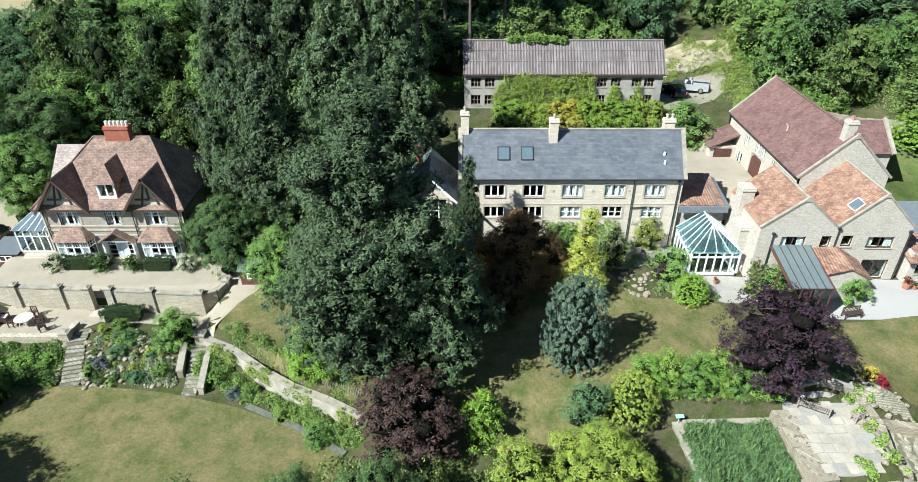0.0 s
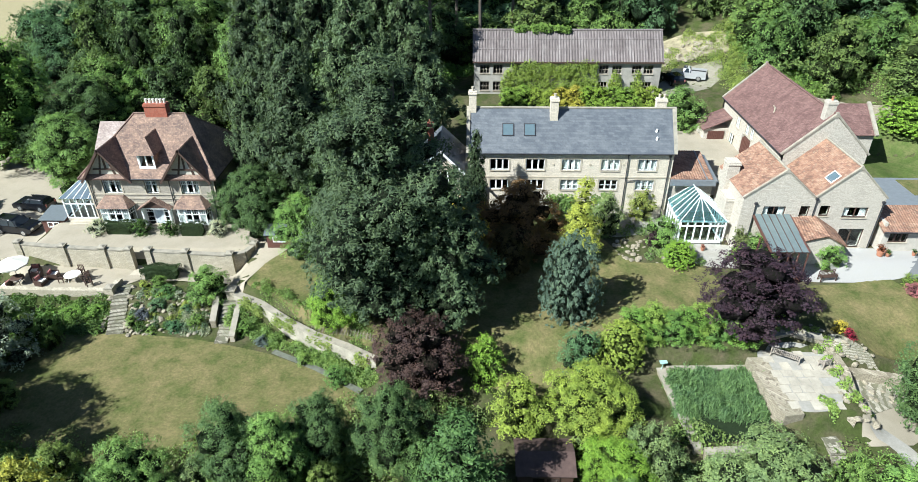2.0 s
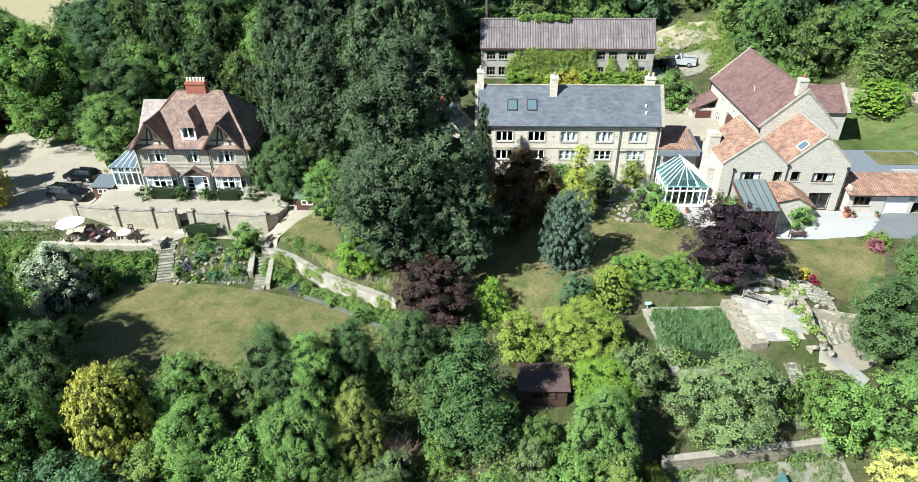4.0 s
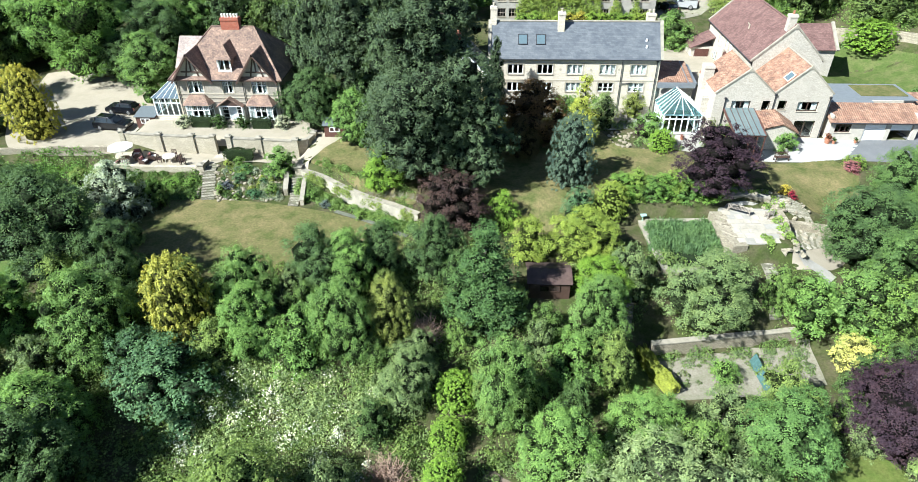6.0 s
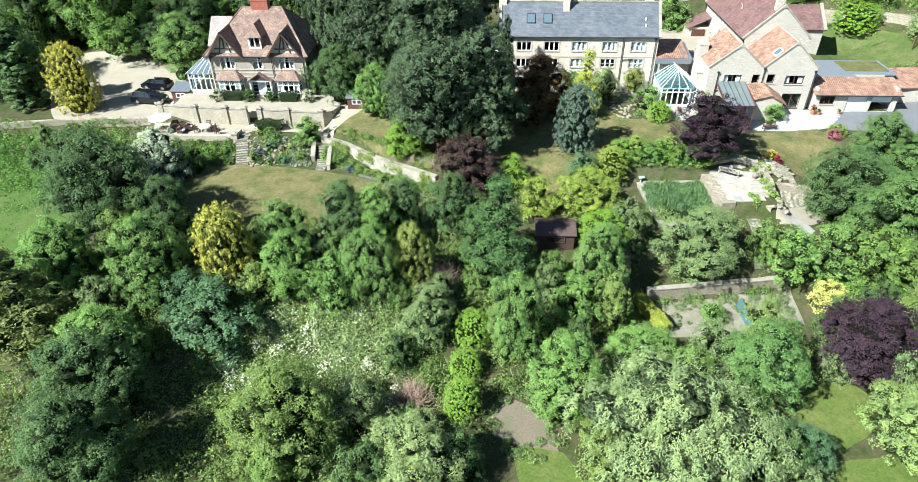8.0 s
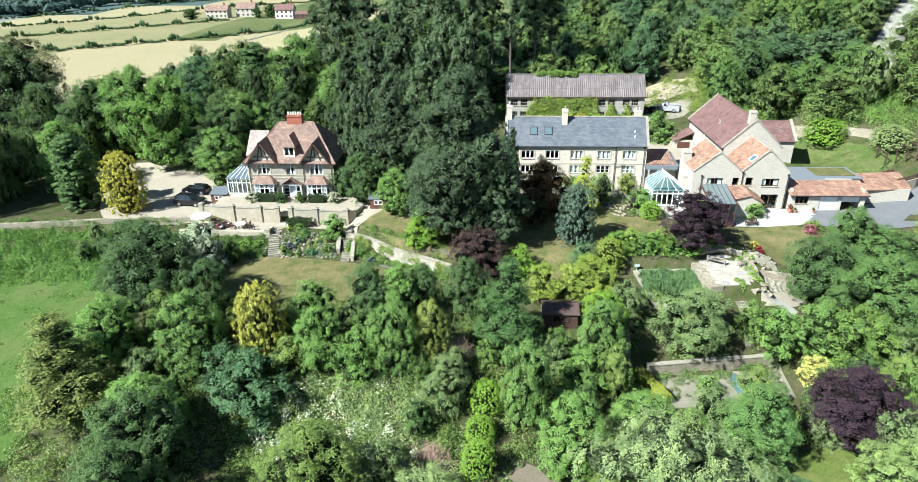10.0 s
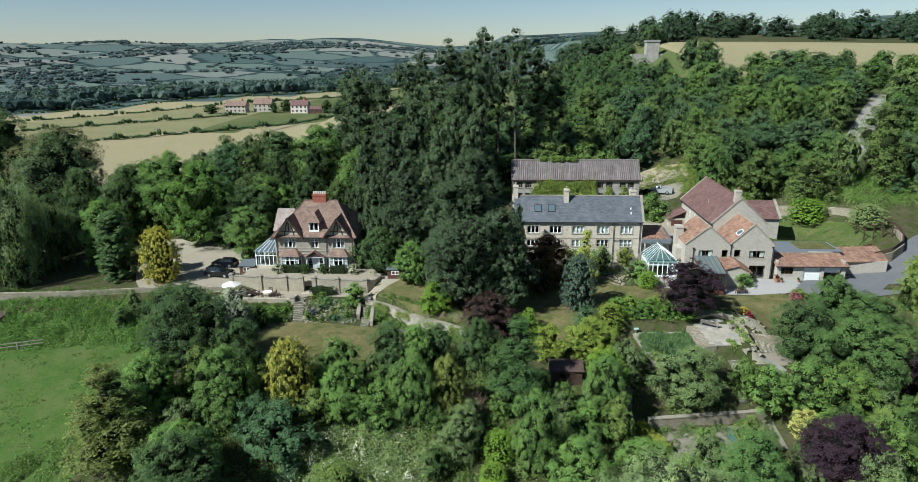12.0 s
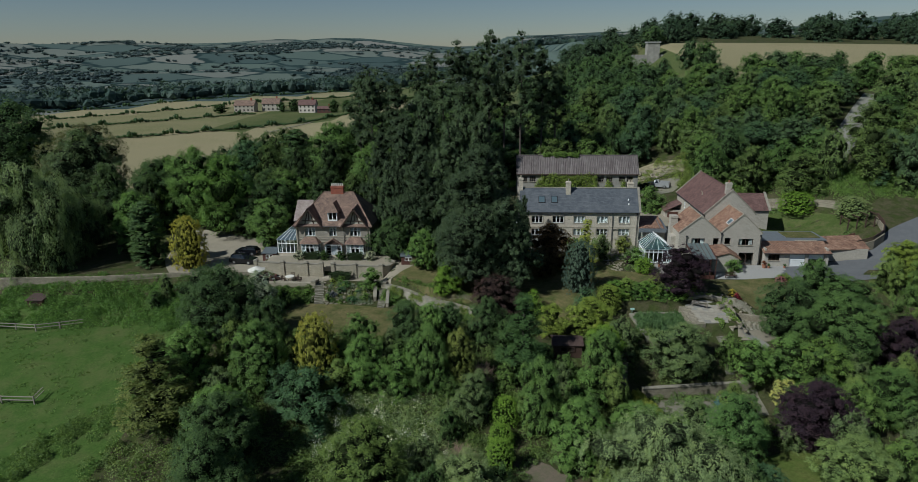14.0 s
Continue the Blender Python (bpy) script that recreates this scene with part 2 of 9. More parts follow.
SLATE = tiled("slates_blue_grey", [(0.072, 0.08, 0.094), (0.1, 0.108, 0.121), (0.13, 0.137, 0.148)], 0.2, 0.55, (0.15, 0.155, 0.16), 0.66, 0.5, 0.3, 0.35)
CORRUGATED = streaked("corrugated_sheet", (0.075, 0.06, 0.057), (0.17, 0.143, 0.136), (0.26, 0.232, 0.22))
WHITE = plain("white_paint", (0.82, 0.82, 0.8), 0.45, 0, 0.05)
DARKWOOD = plain("dark_brown_wood", (0.07, 0.04, 0.03), 0.6, 0, 0.3)
REDWOOD = plain("red_brown_boards", (0.1, 0.04, 0.029), 0.7, 0, 0.25)
GREYWOOD = plain("weathered_teak", (0.315, 0.27, 0.225), 0.85, 0, 0.25)
LEAD = plain("lead_grey", (0.192, 0.208, 0.224), 0.55, 0.2, 0.2)
FELT = plain("roofing_felt", (0.104, 0.12, 0.128), 0.85, 0, 0.15)
BLACK = plain("black_iron", (0.03, 0.03, 0.035), 0.5, 0, 0.2)
GLASS = glassy("window_glass", (0.62, 0.7, 0.72))
ROOFGLASS = glassy("blue_roof_glass", (0.3, 0.56, 0.58), 0.04, 0.9)
PORCHGLASS = glassy("grey_roof_glass", (0.16, 0.21, 0.26), 0.08, 0.5)
SKYPANE = plain("roof_window_glass", (0.1, 0.14, 0.16), 0.06, 0.0, 0.1)
# near-black on floors and far windows: the dimness of unlit rooms as colour
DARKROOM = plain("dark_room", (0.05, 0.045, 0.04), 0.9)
CURTAIN = plain("net_curtain", (0.62, 0.6, 0.56), 0.9)
TERRACOTTA = plain("terracotta", (0.375, 0.165, 0.098), 0.8)
LAWN = grassy("dry_lawn", ((0.066, 0.084, 0.026), (0.112, 0.122, 0.045)), (0.185, 0.155, 0.078), 0.5, 0.5)
LAWN_GREEN = grassy("green_lawn", ((0.075, 0.112, 0.026), (0.112, 0.15, 0.038)), (0.165, 0.165, 0.06), 0.62)
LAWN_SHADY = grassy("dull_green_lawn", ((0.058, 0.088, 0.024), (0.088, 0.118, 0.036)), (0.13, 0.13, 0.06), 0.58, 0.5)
MEADOW = grassy("meadow", ((0.052, 0.104, 0.022), (0.082, 0.138, 0.033)), (0.115, 0.138, 0.05), 0.58)
SCRUB = grassy("scrub_floor", ((0.036, 0.05, 0.016), (0.062, 0.08, 0.024)), (0.1, 0.085, 0.055), 0.52, 0.6)
WHEAT = grassy("ripe_field", ((0.29, 0.255, 0.155), (0.33, 0.285, 0.175)), (0.25, 0.235, 0.13), 0.6, 0.02)
GRAVEL = gravelly("pale_gravel", (0.25, 0.215, 0.158), (0.36, 0.312, 0.24), (0.232, 0.2, 0.14))
PAVING = gravelly("pale_paving", (0.258, 0.242, 0.211), (0.34, 0.319, 0.286), (0.204, 0.187, 0.15), 5.0)
FLAG = plain("pale_flagstone", (0.38, 0.34, 0.275), 0.9, 0, 0.35, 0.9)
SOIL = gravelly("grey_soil", (0.16, 0.14, 0.105), (0.27, 0.245, 0.19), (0.11, 0.125, 0.06), 5.0)
ASPHALT = gravelly("asphalt", (0.1, 0.103, 0.107), (0.145, 0.145, 0.15), (0.16, 0.16, 0.16))
CONCRETE = gravelly("pale_concrete", (0.275, 0.264, 0.245), (0.345, 0.329, 0.313), (0.306, 0.291, 0.26), 20.0)
REDSOIL = gravelly("red_brown_earth", (0.11, 0.085, 0.06), (0.2, 0.155, 0.115), (0.1, 0.11, 0.05), 6.0)
RUBBLETRACK = gravelly("stony_track", (0.2, 0.185, 0.16), (0.36, 0.34, 0.3), (0.08, 0.11, 0.04), 3.0)
WATER = plain("pond_water", (0.02, 0.03, 0.015), 0.08, 0, 0.2)
CARBLACK = plain("black_car_paint", (0.008, 0.009, 0.012), 0.1, 0, 0.1)
CARSILVER = plain("silver_car_paint", (0.5, 0.5, 0.5), 0.3, 0.4, 0.1)
RUBBER = plain("rubber", (0.02, 0.02, 0.02), 0.8)
CHROME = plain("alloy", (0.6, 0.6, 0.6), 0.3, 0.9, 0.05)
CANVAS = plain("pale_canvas", (0.72, 0.68, 0.6), 0.9, 0, 0.08)
CUSHION = plain("red_cushion", (0.32, 0.12, 0.11), 0.9, 0, 0.15)
NETTING = plain("green_netting", (0.06, 0.13, 0.125), 0.8, 0, 0.5, 4.0)
LEDGE = masonry("limestone_ledges", (0.3, 0.275, 0.225), (0.47, 0.43, 0.36), (0.16, 0.15, 0.1), 0.7, 0.12, (0.2, 0.2, 0.13), 0.03, 1.0)

# ---- the lie of the land ----
def ss(a, b, v):
    u = np.clip((v - a) / (b - a), 0.0, 1.0)
    return u * u * (3 - 2 * u)


def wavy(x, y, k, seed=0.0):
    return (np.sin(x * k + 1.7 * np.sin(y * k * 0.61 + seed)) + np.sin(y * k * 1.13 + 1.3 * np.sin(x * k * 0.73 + 2 * seed))) * 0.5


def land(x, y):
    """Height of the ground: garden terraces stepping down a hillside, hill behind, valley beyond."""
    x, y = np.asarray(x, float), np.asarray(y, float)
    meadow = -13.5 + 4.2 * ss(-5, 36, y) + 3.6 * ss(36, 45.5, y) + 1.5 * ss(45.6, 46.4, y)
    left = -11.8 + 6.3 * ss(6, 24.5, y) + 1.7 * ss(37.6, 43, y) + 1.7 * ss(46.9, 47.5, y)
    mid = -11.2 + 5.6 * ss(8, 27, y) + 2.9 * ss(29, 36, y) + 1.1 * ss(42, 52, y)
    yw = y - 0.16 * (x - 15.5)
    right = -10.6 + 1.4 * ss(19.8, 20.3, yw) + 4.5 * ss(21.0, 26, y) + 2.5 * ss(33.2, 34.4, y) + 0.8 * ss(44, 51, y)
    far_right = -11.0 + 5.2 * ss(6, 30, y) + 3.6 * ss(30, 41, y) + 0.8 * ss(42, 46, y)
    z = meadow + (left - meadow) * ss(-47.5, -43.5, x)
    d = ((x + 22) * 8.3 + (y - 42) * 14.8) / 16.97
    z = z + (mid - z) * np.maximum(ss(0.1, 1.0, d) * ss(-23, -21, x), ss(-9, -5, x))
    z = z + (right - z) * ss(9, 15, x)
    z = z + (far_right - z) * ss(30, 38, x)
    terrace = ss(23.2, 23.7, x) * (1 - ss(29.5, 31, x)) * ss(26.6, 27.6, y) * (1 - ss(34.4, 35.4, y))
    z = z + (-3.1 - z) * terrace
    z = z + ss(50, 64, x) * 5.0 * ss(46, 66, y)
    z = z + ss(-26, -8, x) * (2.6 * ss(56, 64, y) + 2.0 * ss(73, 80, y)) * (1 - ss(40, 56, x))
    foot = 92 - 26 * ss(18, 60, x)
    u = np.maximum(y - foot, 0.0)
    rise = 10 * ss(-120, -20, x) + 6 * ss(-20, 40, x) + 12 * ss(20, 70, x)
    z = z + rise * (1 - np.exp(-u / 60.0)) + ss(-20, 60, x) * 0.03 * np.minimum(u, 250.0)
    z = z + 5.0 * ss(62, 95, y) * (1 - ss(-60, -20, x)) * ss(-140, -60, x)
    r = np.hypot(x, y)
    near_edge = ss(60, 140, np.maximum(np.abs(x) * 0.8, np.abs(y - 40)))
    z = z + near_edge * wavy(x, y, 0.02) * 1.5
    # broad valley to the far side and hills beyond it
    w = y - 1.3 * x
    z = z - 6.0 * ss(140, 260, w) * (1 - ss(-60, 60, x)) - 50 * ss(900, 2300, w)
    hills = 132 + 34 * wavy(x, y, 0.0016, 1.0) + 22 * wavy(x, y, 0.0041, 2.0)
    z = z + hills * ss(1500, 4300, r) * ss(-2500, 1200, y) + 12 * wavy(x, y, 0.006, 0.5) * ss(600, 1500, r)
    return z


def h_at(x, y):
    return float(land(x, y))


# ---- building helpers ----
class Builder:
    """Collects faces in world metres; part() links them as one mesh."""

    def __init__(self):
        self.v, self.f = [], []

    def poly(self, *pts):
        n = len(self.v)
        self.v += [tuple(p) for p in pts]
        self.f.append(tuple(range(n, n + len(pts))))
        return self

    def box(self, x0, y0, z0, x1, y1, z1):
        return self.prism([(x0, y0), (x1, y0), (x1, y1), (x0, y1)], z0, z1)

    def prism(self, outline, z0, z1):
        return self.solid([(x, y, z0) for x, y in outline], [(x, y, z1) for x, y in outline])

    def solid(self, low, high):
        """Two outlines with as many corners, joined by sides."""
        n, k = len(self.v), len(low)
        self.v += [tuple(p) for p in low] + [tuple(p) for p in high]
        self.f.append(tuple(range(n + k - 1, n - 1, -1)))
        self.f.append(tuple(range(n + k, n + 2 * k)))
        for i in range(k):
            j = (i + 1) % k
            self.f.append((n + i, n + j, n + k + j, n + k + i))
        return self

    def turned(self, cx, cy, angle, x0, y0, z0, x1, y1, z1):
        """A box about (cx, cy), turned by angle degrees."""
        c, s = math.cos(radians(angle)), math.sin(radians(angle))
        return self.prism([(cx + c * x - s * y, cy + s * x + c * y) for x, y in ((x0, y0), (x1, y0), (x1, y1), (x0, y1))], z0, z1)

    def slab(self, a, b, c, d, thick):
        """A roof slab: outer corners in order, its thickness inwards."""
        a, b, c, d = (Vector(p) for p in (a, b, c, d))
        n = (b - a).cross(d - a).normalized()
        if n.z < 0:
            n = -n
        return self.solid([p - n * thick for p in (a, b, c, d)], [a, b, c, d])

    def tube(self, p0, p1, r0, r1, k=8, cap=True):
        p0, p1 = Vector(p0), Vector(p1)
        d = (p1 - p0).normalized()
        e = d.orthogonal().normalized()
        g = d.cross(e)
        ring = [e * math.cos(6.2832 * i / k) + g * math.sin(6.2832 * i / k) for i in range(k)]
        return self.solid([p0 + q * r0 for q in ring], [p1 + q * r1 for q in ring])

    def lathe(self, cx, cy, profile, k=12):
        n = len(self.v)
        for r, z in profile:
            self.v += [(cx + r * math.cos(6.2832 * i / k), cy + r * math.sin(6.2832 * i / k), z) for i in range(k)]
        for a in range(len(profile) - 1):
            for i in range(k):
                j = (i + 1) % k
                self.f.append((n + a * k + i, n + a * k + j, n + a * k + k + j, n + a * k + k + i))
        return self


def raw_mesh(name, verts, faces, material=None, smooth=False):
    m = bpy.data.meshes.new(name)
    m.from_pydata(verts, [], faces)
    if material is not None:
        m.materials.append(material)
    if smooth:
        m.polygons.foreach_set("use_smooth", [True] * len(m.polygons))
    m.update()
    return m


def thing(name, x, y, z, label, category, group="", kind=""):
    ob = new(name)
    ob.location = (x, y, z)
    ob.empty_display_size = 0.3
    return tagged(ob, label, category, group, kind)


def origin_of(ob):
    o = Vector((0, 0, 0))
    while ob is not None:
        o, ob = o + ob.location, ob.parent
    return o


def part(name, b, material, parent, label="", smooth=False):
    """One mesh object out of a Builder, under a thing or a part."""
    o = origin_of(parent)
    ob = new(name, raw_mesh(name, [(x - o.x, y - o.y, z - o.z) for x, y, z in b.v], b.f, material, smooth))
    ob.parent = parent
    return tagged(ob, label)


def single(name, b, material, label, category, group="", kind="", smooth=False):
    """A thing that is one mesh, its origin at its base."""
    xs, ys, zs = zip(*b.v)
    o = ((min(xs) + max(xs)) / 2, (min(ys) + max(ys)) / 2, min(zs))
    ob = new(name, raw_mesh(name, [(x - o[0], y - o[1], z - o[2]) for x, y, z in b.v], b.f, material, smooth))
    ob.location = o
    return tagged(ob, label, category, group, kind)


def wall_with_openings(b, a, c, z0, z1, holes, thick=0.4, peak=None):
    """An upright wall from a to c in plan (its outside to the right of that line), holes as (from, to, low, high) along it; peak: (along, height) of a gable."""
    ax, ay = a
    length = math.hypot(c[0] - ax, c[1] - ay)
    ux, uy = (c[0] - ax) / length, (c[1] - ay) / length
    nx, ny = -uy, ux

    def at(s, z, d=0.0):
        return (ax + ux * s + nx * d, ay + uy * s + ny * d, z)
    cuts_s = sorted({0.0, length, *[h[0] for h in holes], *[h[1] for h in holes]})
    cuts_z = sorted({z0, z1, *[h[2] for h in holes], *[h[3] for h in holes]})
    for s0, s1 in zip(cuts_s, cuts_s[1:]):
        for q0, q1 in zip(cuts_z, cuts_z[1:]):
            ms, mz = (s0 + s1) / 2, (q0 + q1) / 2
            if any(h[0] < ms < h[1] and h[2] < mz < h[3] for h in holes):
                continue
            b.poly(at(s0, q0), at(s1, q0), at(s1, q1), at(s0, q1))
            b.poly(at(s0, q0, thick), at(s0, q1, thick), at(s1, q1, thick), at(s1, q0, thick))
    for s0, s1, q0, q1 in holes:
        b.poly(at(s0, q0), at(s0, q1), at(s0, q1, thick), at(s0, q0, thick))
        b.poly(at(s1, q0), at(s1, q0, thick), at(s1, q1, thick), at(s1, q1))
        b.poly(at(s0, q0), at(s0, q0, thick), at(s1, q0, thick), at(s1, q0))
        b.poly(at(s0, q1), at(s1, q1), at(s1, q1, thick), at(s0, q1, thick))
    if peak:
        s, z = peak
        b.poly(at(0, z1), at(length, z1), at(s, z))
        b.poly(at(0, z1, thick), at(s, z, thick), at(length, z1, thick))
        b.poly(at(0, z1), at(s, z), at(s, z, thick), at(0, z1, thick))
        b.poly(at(length, z1), at(length, z1, thick), at(s, z, thick), at(s, z))
    else:
        b.poly(at(0, z1), at(length, z1), at(length, z1, thick), at(0, z1, thick))
    for s in (0, length):
        b.poly(at(s, z0), at(s, z1), at(s, z1, thick), at(s, z0, thick))


def window(parent, a, c, z0, z1, cols=3, rows=1, frame_material=None, surround=None, depth=0.14, bar=0.072, small_top=False, curtain=False, name="window", sill=True):
    """A window between plan points a and c (outside to the right of the line), set back into its wall: frame and bars, panes, sill."""
    frame_material = frame_material or WHITE
    ax, ay = a
    length = math.hypot(c[0] - ax, c[1] - ay)
    ux, uy = (c[0] - ax) / length, (c[1] - ay) / length
    nx, ny = -uy, ux

    def block(b, s0, s1, q0, q1, d0, d1):
        b.prism([(ax + ux * s + nx * d, ay + uy * s + ny * d) for s, d in ((s0, d0), (s1, d0), (s1, d1), (s0, d1))], q0, q1)
    b = Builder()
    d0, d1 = depth, depth + 0.07
    e = 0.07
    block(b, 0, length, z0, z0 + e, d0, d1), block(b, 0, length, z1 - e, z1, d0, d1)
    block(b, 0, e, z0 + e, z1 - e, d0, d1), block(b, length - e, length, z0 + e, z1 - e, d0, d1)
    w = part(name, b, frame_material, parent)
    for i in range(1, cols):
        s = length * i / cols
        b = Builder()
        block(b, s - bar, s + bar, z0 + e, z1 - e, d0 - 0.01, d1)
        part("mullion", b, frame_material, w)
    tops = z1 - e
    if small_top:
        tops = z0 + (z1 - z0) * 0.64
        b = Builder()
        block(b, e, length - e, tops - 0.03, tops + 0.03, d0 - 0.005, d1)
        part("transom", b, frame_material, w)
        mid = (tops + z1) / 2
        b = Builder()
        for i in range(cols * 3):
            if i % 3:
                s = length * i / (cols * 3)
                block(b, s - 0.015, s + 0.015, tops + 0.03, z1 - e, d0 + 0.01, d1)
        block(b, e, length - e, mid - 0.015, mid + 0.015, d0 + 0.015, d1)
        tagged(part("glazing_bars", b, frame_material, w), kind="stuff")
    for j in range(1, rows):
        z = z0 + (tops - z0) * j / rows
        b = Builder()
        block(b, e, length - e, z - 0.02, z + 0.02, d0 + 0.01, d1)
        part("glazing_bar", b, frame_material, w)
    for i in range(cols):
        s0, s1 = length * i / cols + (bar if i else e), length * (i + 1) / cols - (bar if i < cols - 1 else e)
        p = Builder()
        block(p, s0, s1, z0 + e, z1 - e, d0 + 0.03, d0 + 0.04)
        pane = part("pane", p, GLASS, w)
        pane.visible_shadow = False
    if curtain:
        for s0, s1 in ((e, length * 0.28), (length * 0.72, length - e)) if curtain != 2 else ((e, length * 0.48), (length * 0.53, length - e)):
            p = Builder()
            block(p, s0, s1, z0 + e, z1 - e, d1 + 0.1, d1 + 0.13)
            part("curtain", p, CURTAIN, w, "pale drawn-back curtain")
    if sill:
        p = Builder()
        block(p, -0.06, length + 0.06, z0 - 0.09, z0, -0.09, d0)
        part("sill", p, surround or DRESSED, w)
    if surround:
        p = Builder()
        block(p, -0.16, 0, z0, z1 + 0.16, -0.03, d0), block(p, length, length + 0.16, z0, z1 + 0.16, -0.03, d0)
        block(p, 0, length, z1, z1 + 0.16, -0.03, d0)
        part("surround", p, surround, w, "dressed stone surround")
    return w


def chimney(parent, x, y, z0, z1, w, d, material, pots=2, pot_material=None, cap=None, label=""):
    b = Builder()
    b.box(x - w / 2, y - d / 2, z0, x + w / 2, y + d / 2, z1 - 0.3)
    b.box(x - w / 2 - 0.07, y - d / 2 - 0.07, z1 - 0.3, x + w / 2 + 0.07, y + d / 2 + 0.07, z1 - 0.16)
    b.box(x - w / 2 - 0.02, y - d / 2 - 0.02, z1 - 0.16, x + w / 2 + 0.02, y + d / 2 + 0.02, z1)
    c = part("chimney", b, material, parent, label)
    for i in range(pots):
        px = x + (i - (pots - 1) / 2) * w / pots
        p = Builder()
        p.lathe(px, y, [(0.0, z1), (0.13, z1), (0.11, z1 + 0.32), (0.15, z1 + 0.34), (0.14, z1 + 0.42), (0.08, z1 + 0.42), (0.07, z1 + 0.1)], 10)
        part("chimney_pot", p, pot_material or TERRACOTTA, c)
    return c


def downpipe(parent, x, y, z0, z1, material=None, bend=None):
    b = Builder()
    b.tube((x, y, z0), (x, y, z1), 0.05, 0.05, 8)
    b.box(x - 0.13, y - 0.1, z1, x + 0.13, y + 0.1, z1 + 0.2)
    if bend:
        b.tube((x, y, z0 + bend[1]), (x + bend[0], y, z0 + bend[1] + 0.1), 0.045, 0.045, 8)
    return part("downpipe", b, material or BLACK, parent)


def gutter(parent, p0, p1, material=None):
    b = Builder()
    b.tube(p0, p1, 0.065, 0.065, 8)
    return part("gutter", b, material or BLACK, parent)


def rooflight(parent, x, y, z, slope, w=0.8, h=1.0, frame_material=None):
    """A roof window on a slope (degrees) that falls towards -y, or along +-x when slope is a pair (degrees, sign)."""
    m = pose(x, y, z, 0, 0, 0) @ (pose(0, 0, 0, slope, 0, 0) if not isinstance(slope, tuple) else pose(0, 0, 0, 0, -slope[0] * slope[1], 0))
    b, p = Builder(), Builder()
    for x0, x1, y0, y1 in ((-w / 2, w / 2, -h / 2, -h / 2 + 0.08), (-w / 2, w / 2, h / 2 - 0.08, h / 2), (-w / 2, -w / 2 + 0.08, -h / 2, h / 2), (w / 2 - 0.08, w / 2, -h / 2, h / 2)):
        b.solid([m @ Vector(q) for q in ((x0, y0, 0), (x1, y0, 0), (x1, y1, 0), (x0, y1, 0))], [m @ Vector(q) for q in ((x0, y0, 0.1), (x1, y0, 0.1), (x1, y1, 0.1), (x0, y1, 0.1))])
    p.solid([m @ Vector(q) for q in ((-w / 2 + 0.06, -h / 2 + 0.06, 0.04), (w / 2 - 0.06, -h / 2 + 0.06, 0.04), (w / 2 - 0.06, h / 2 - 0.06, 0.04), (-w / 2 + 0.06, h / 2 - 0.06, 0.04))],
            [m @ Vector(q) for q in ((-w / 2 + 0.06, -h / 2 + 0.06, 0.07), (w / 2 - 0.06, -h / 2 + 0.06, 0.07), (w / 2 - 0.06, h / 2 - 0.06, 0.07), (-w / 2 + 0.06, h / 2 - 0.06, 0.07))])
    f = part("roof_window", b, frame_material or LEAD, parent)
    part("pane", p, SKYPANE, f)
    return f


# ---- ground: one sheet to the horizon ----
def spaced(low, high, step, reach, grow=1.16):
    mid = list(np.arange(low, high + step / 2, step))
    out, d, v = [], step, high
    while v < reach:
        d = min(d * grow, 140.0)
        v += d
        out.append(v)
    back, d, v = [], step, low
    while v > -reach:
        d = min(d * grow, 140.0)
        v -= d
        back.append(v)
    return np.array(back[::-1] + mid + out)


def field_kind(x, y):
    """Which cover the land carries: 0 scrub and wood floor, 1 meadow, 2 ripe corn, 3 patchwork of far fields."""
    v, w = y - 0.88 * x, y - 1.3 * x
    k = np.zeros(np.shape(x), int)
    k[(x < -44) & (y < 43) & (y > -60) & ((x - 0.55 * y < -62) | (x < -49.5))] = 1
    k[(x < -46) & (v > 250)] = 2
    k[(x < -46) & (v > 447)] = 4
    k[(x < -175) & (v > 470) & (v < 545)] = 4
    k[(x >= -175) & (x < -46) & (v > 447) & (w < 800)] = 5
    k[(x < -46) & (w > 800)] = 2
    k[(w > 904)] = 3
    k[(x > -46) & (x <= 62) & (y > 150)] = 5
    k[(x > 62) & (y > 138) & (y < 224)] = 2
    k[(x > -60) & (y > 330)] = 3
    k[y < -60] = 1
    k[(x < -300) & (y < 150)] = 3
    k[(x > 260)] = 3
    return k


gx, gy = spaced(-80, 76, 0.8, 4700), spaced(-30, 104, 0.8, 4700)
GX, GY = np.meshgrid(gx, gy)
GZ = land(GX, GY)
nx_, ny_ = len(gx), len(gy)
ix, iy = np.meshgrid(np.arange(nx_ - 1), np.arange(ny_ - 1))
base = (iy * nx_ + ix).ravel()
quads = np.stack([base, base + 1, base + nx_ + 1, base + nx_], 1)
m = raw_mesh("ground", np.stack([GX.ravel(), GY.ravel(), GZ.ravel()], 1).tolist(), quads.tolist(), None, True)


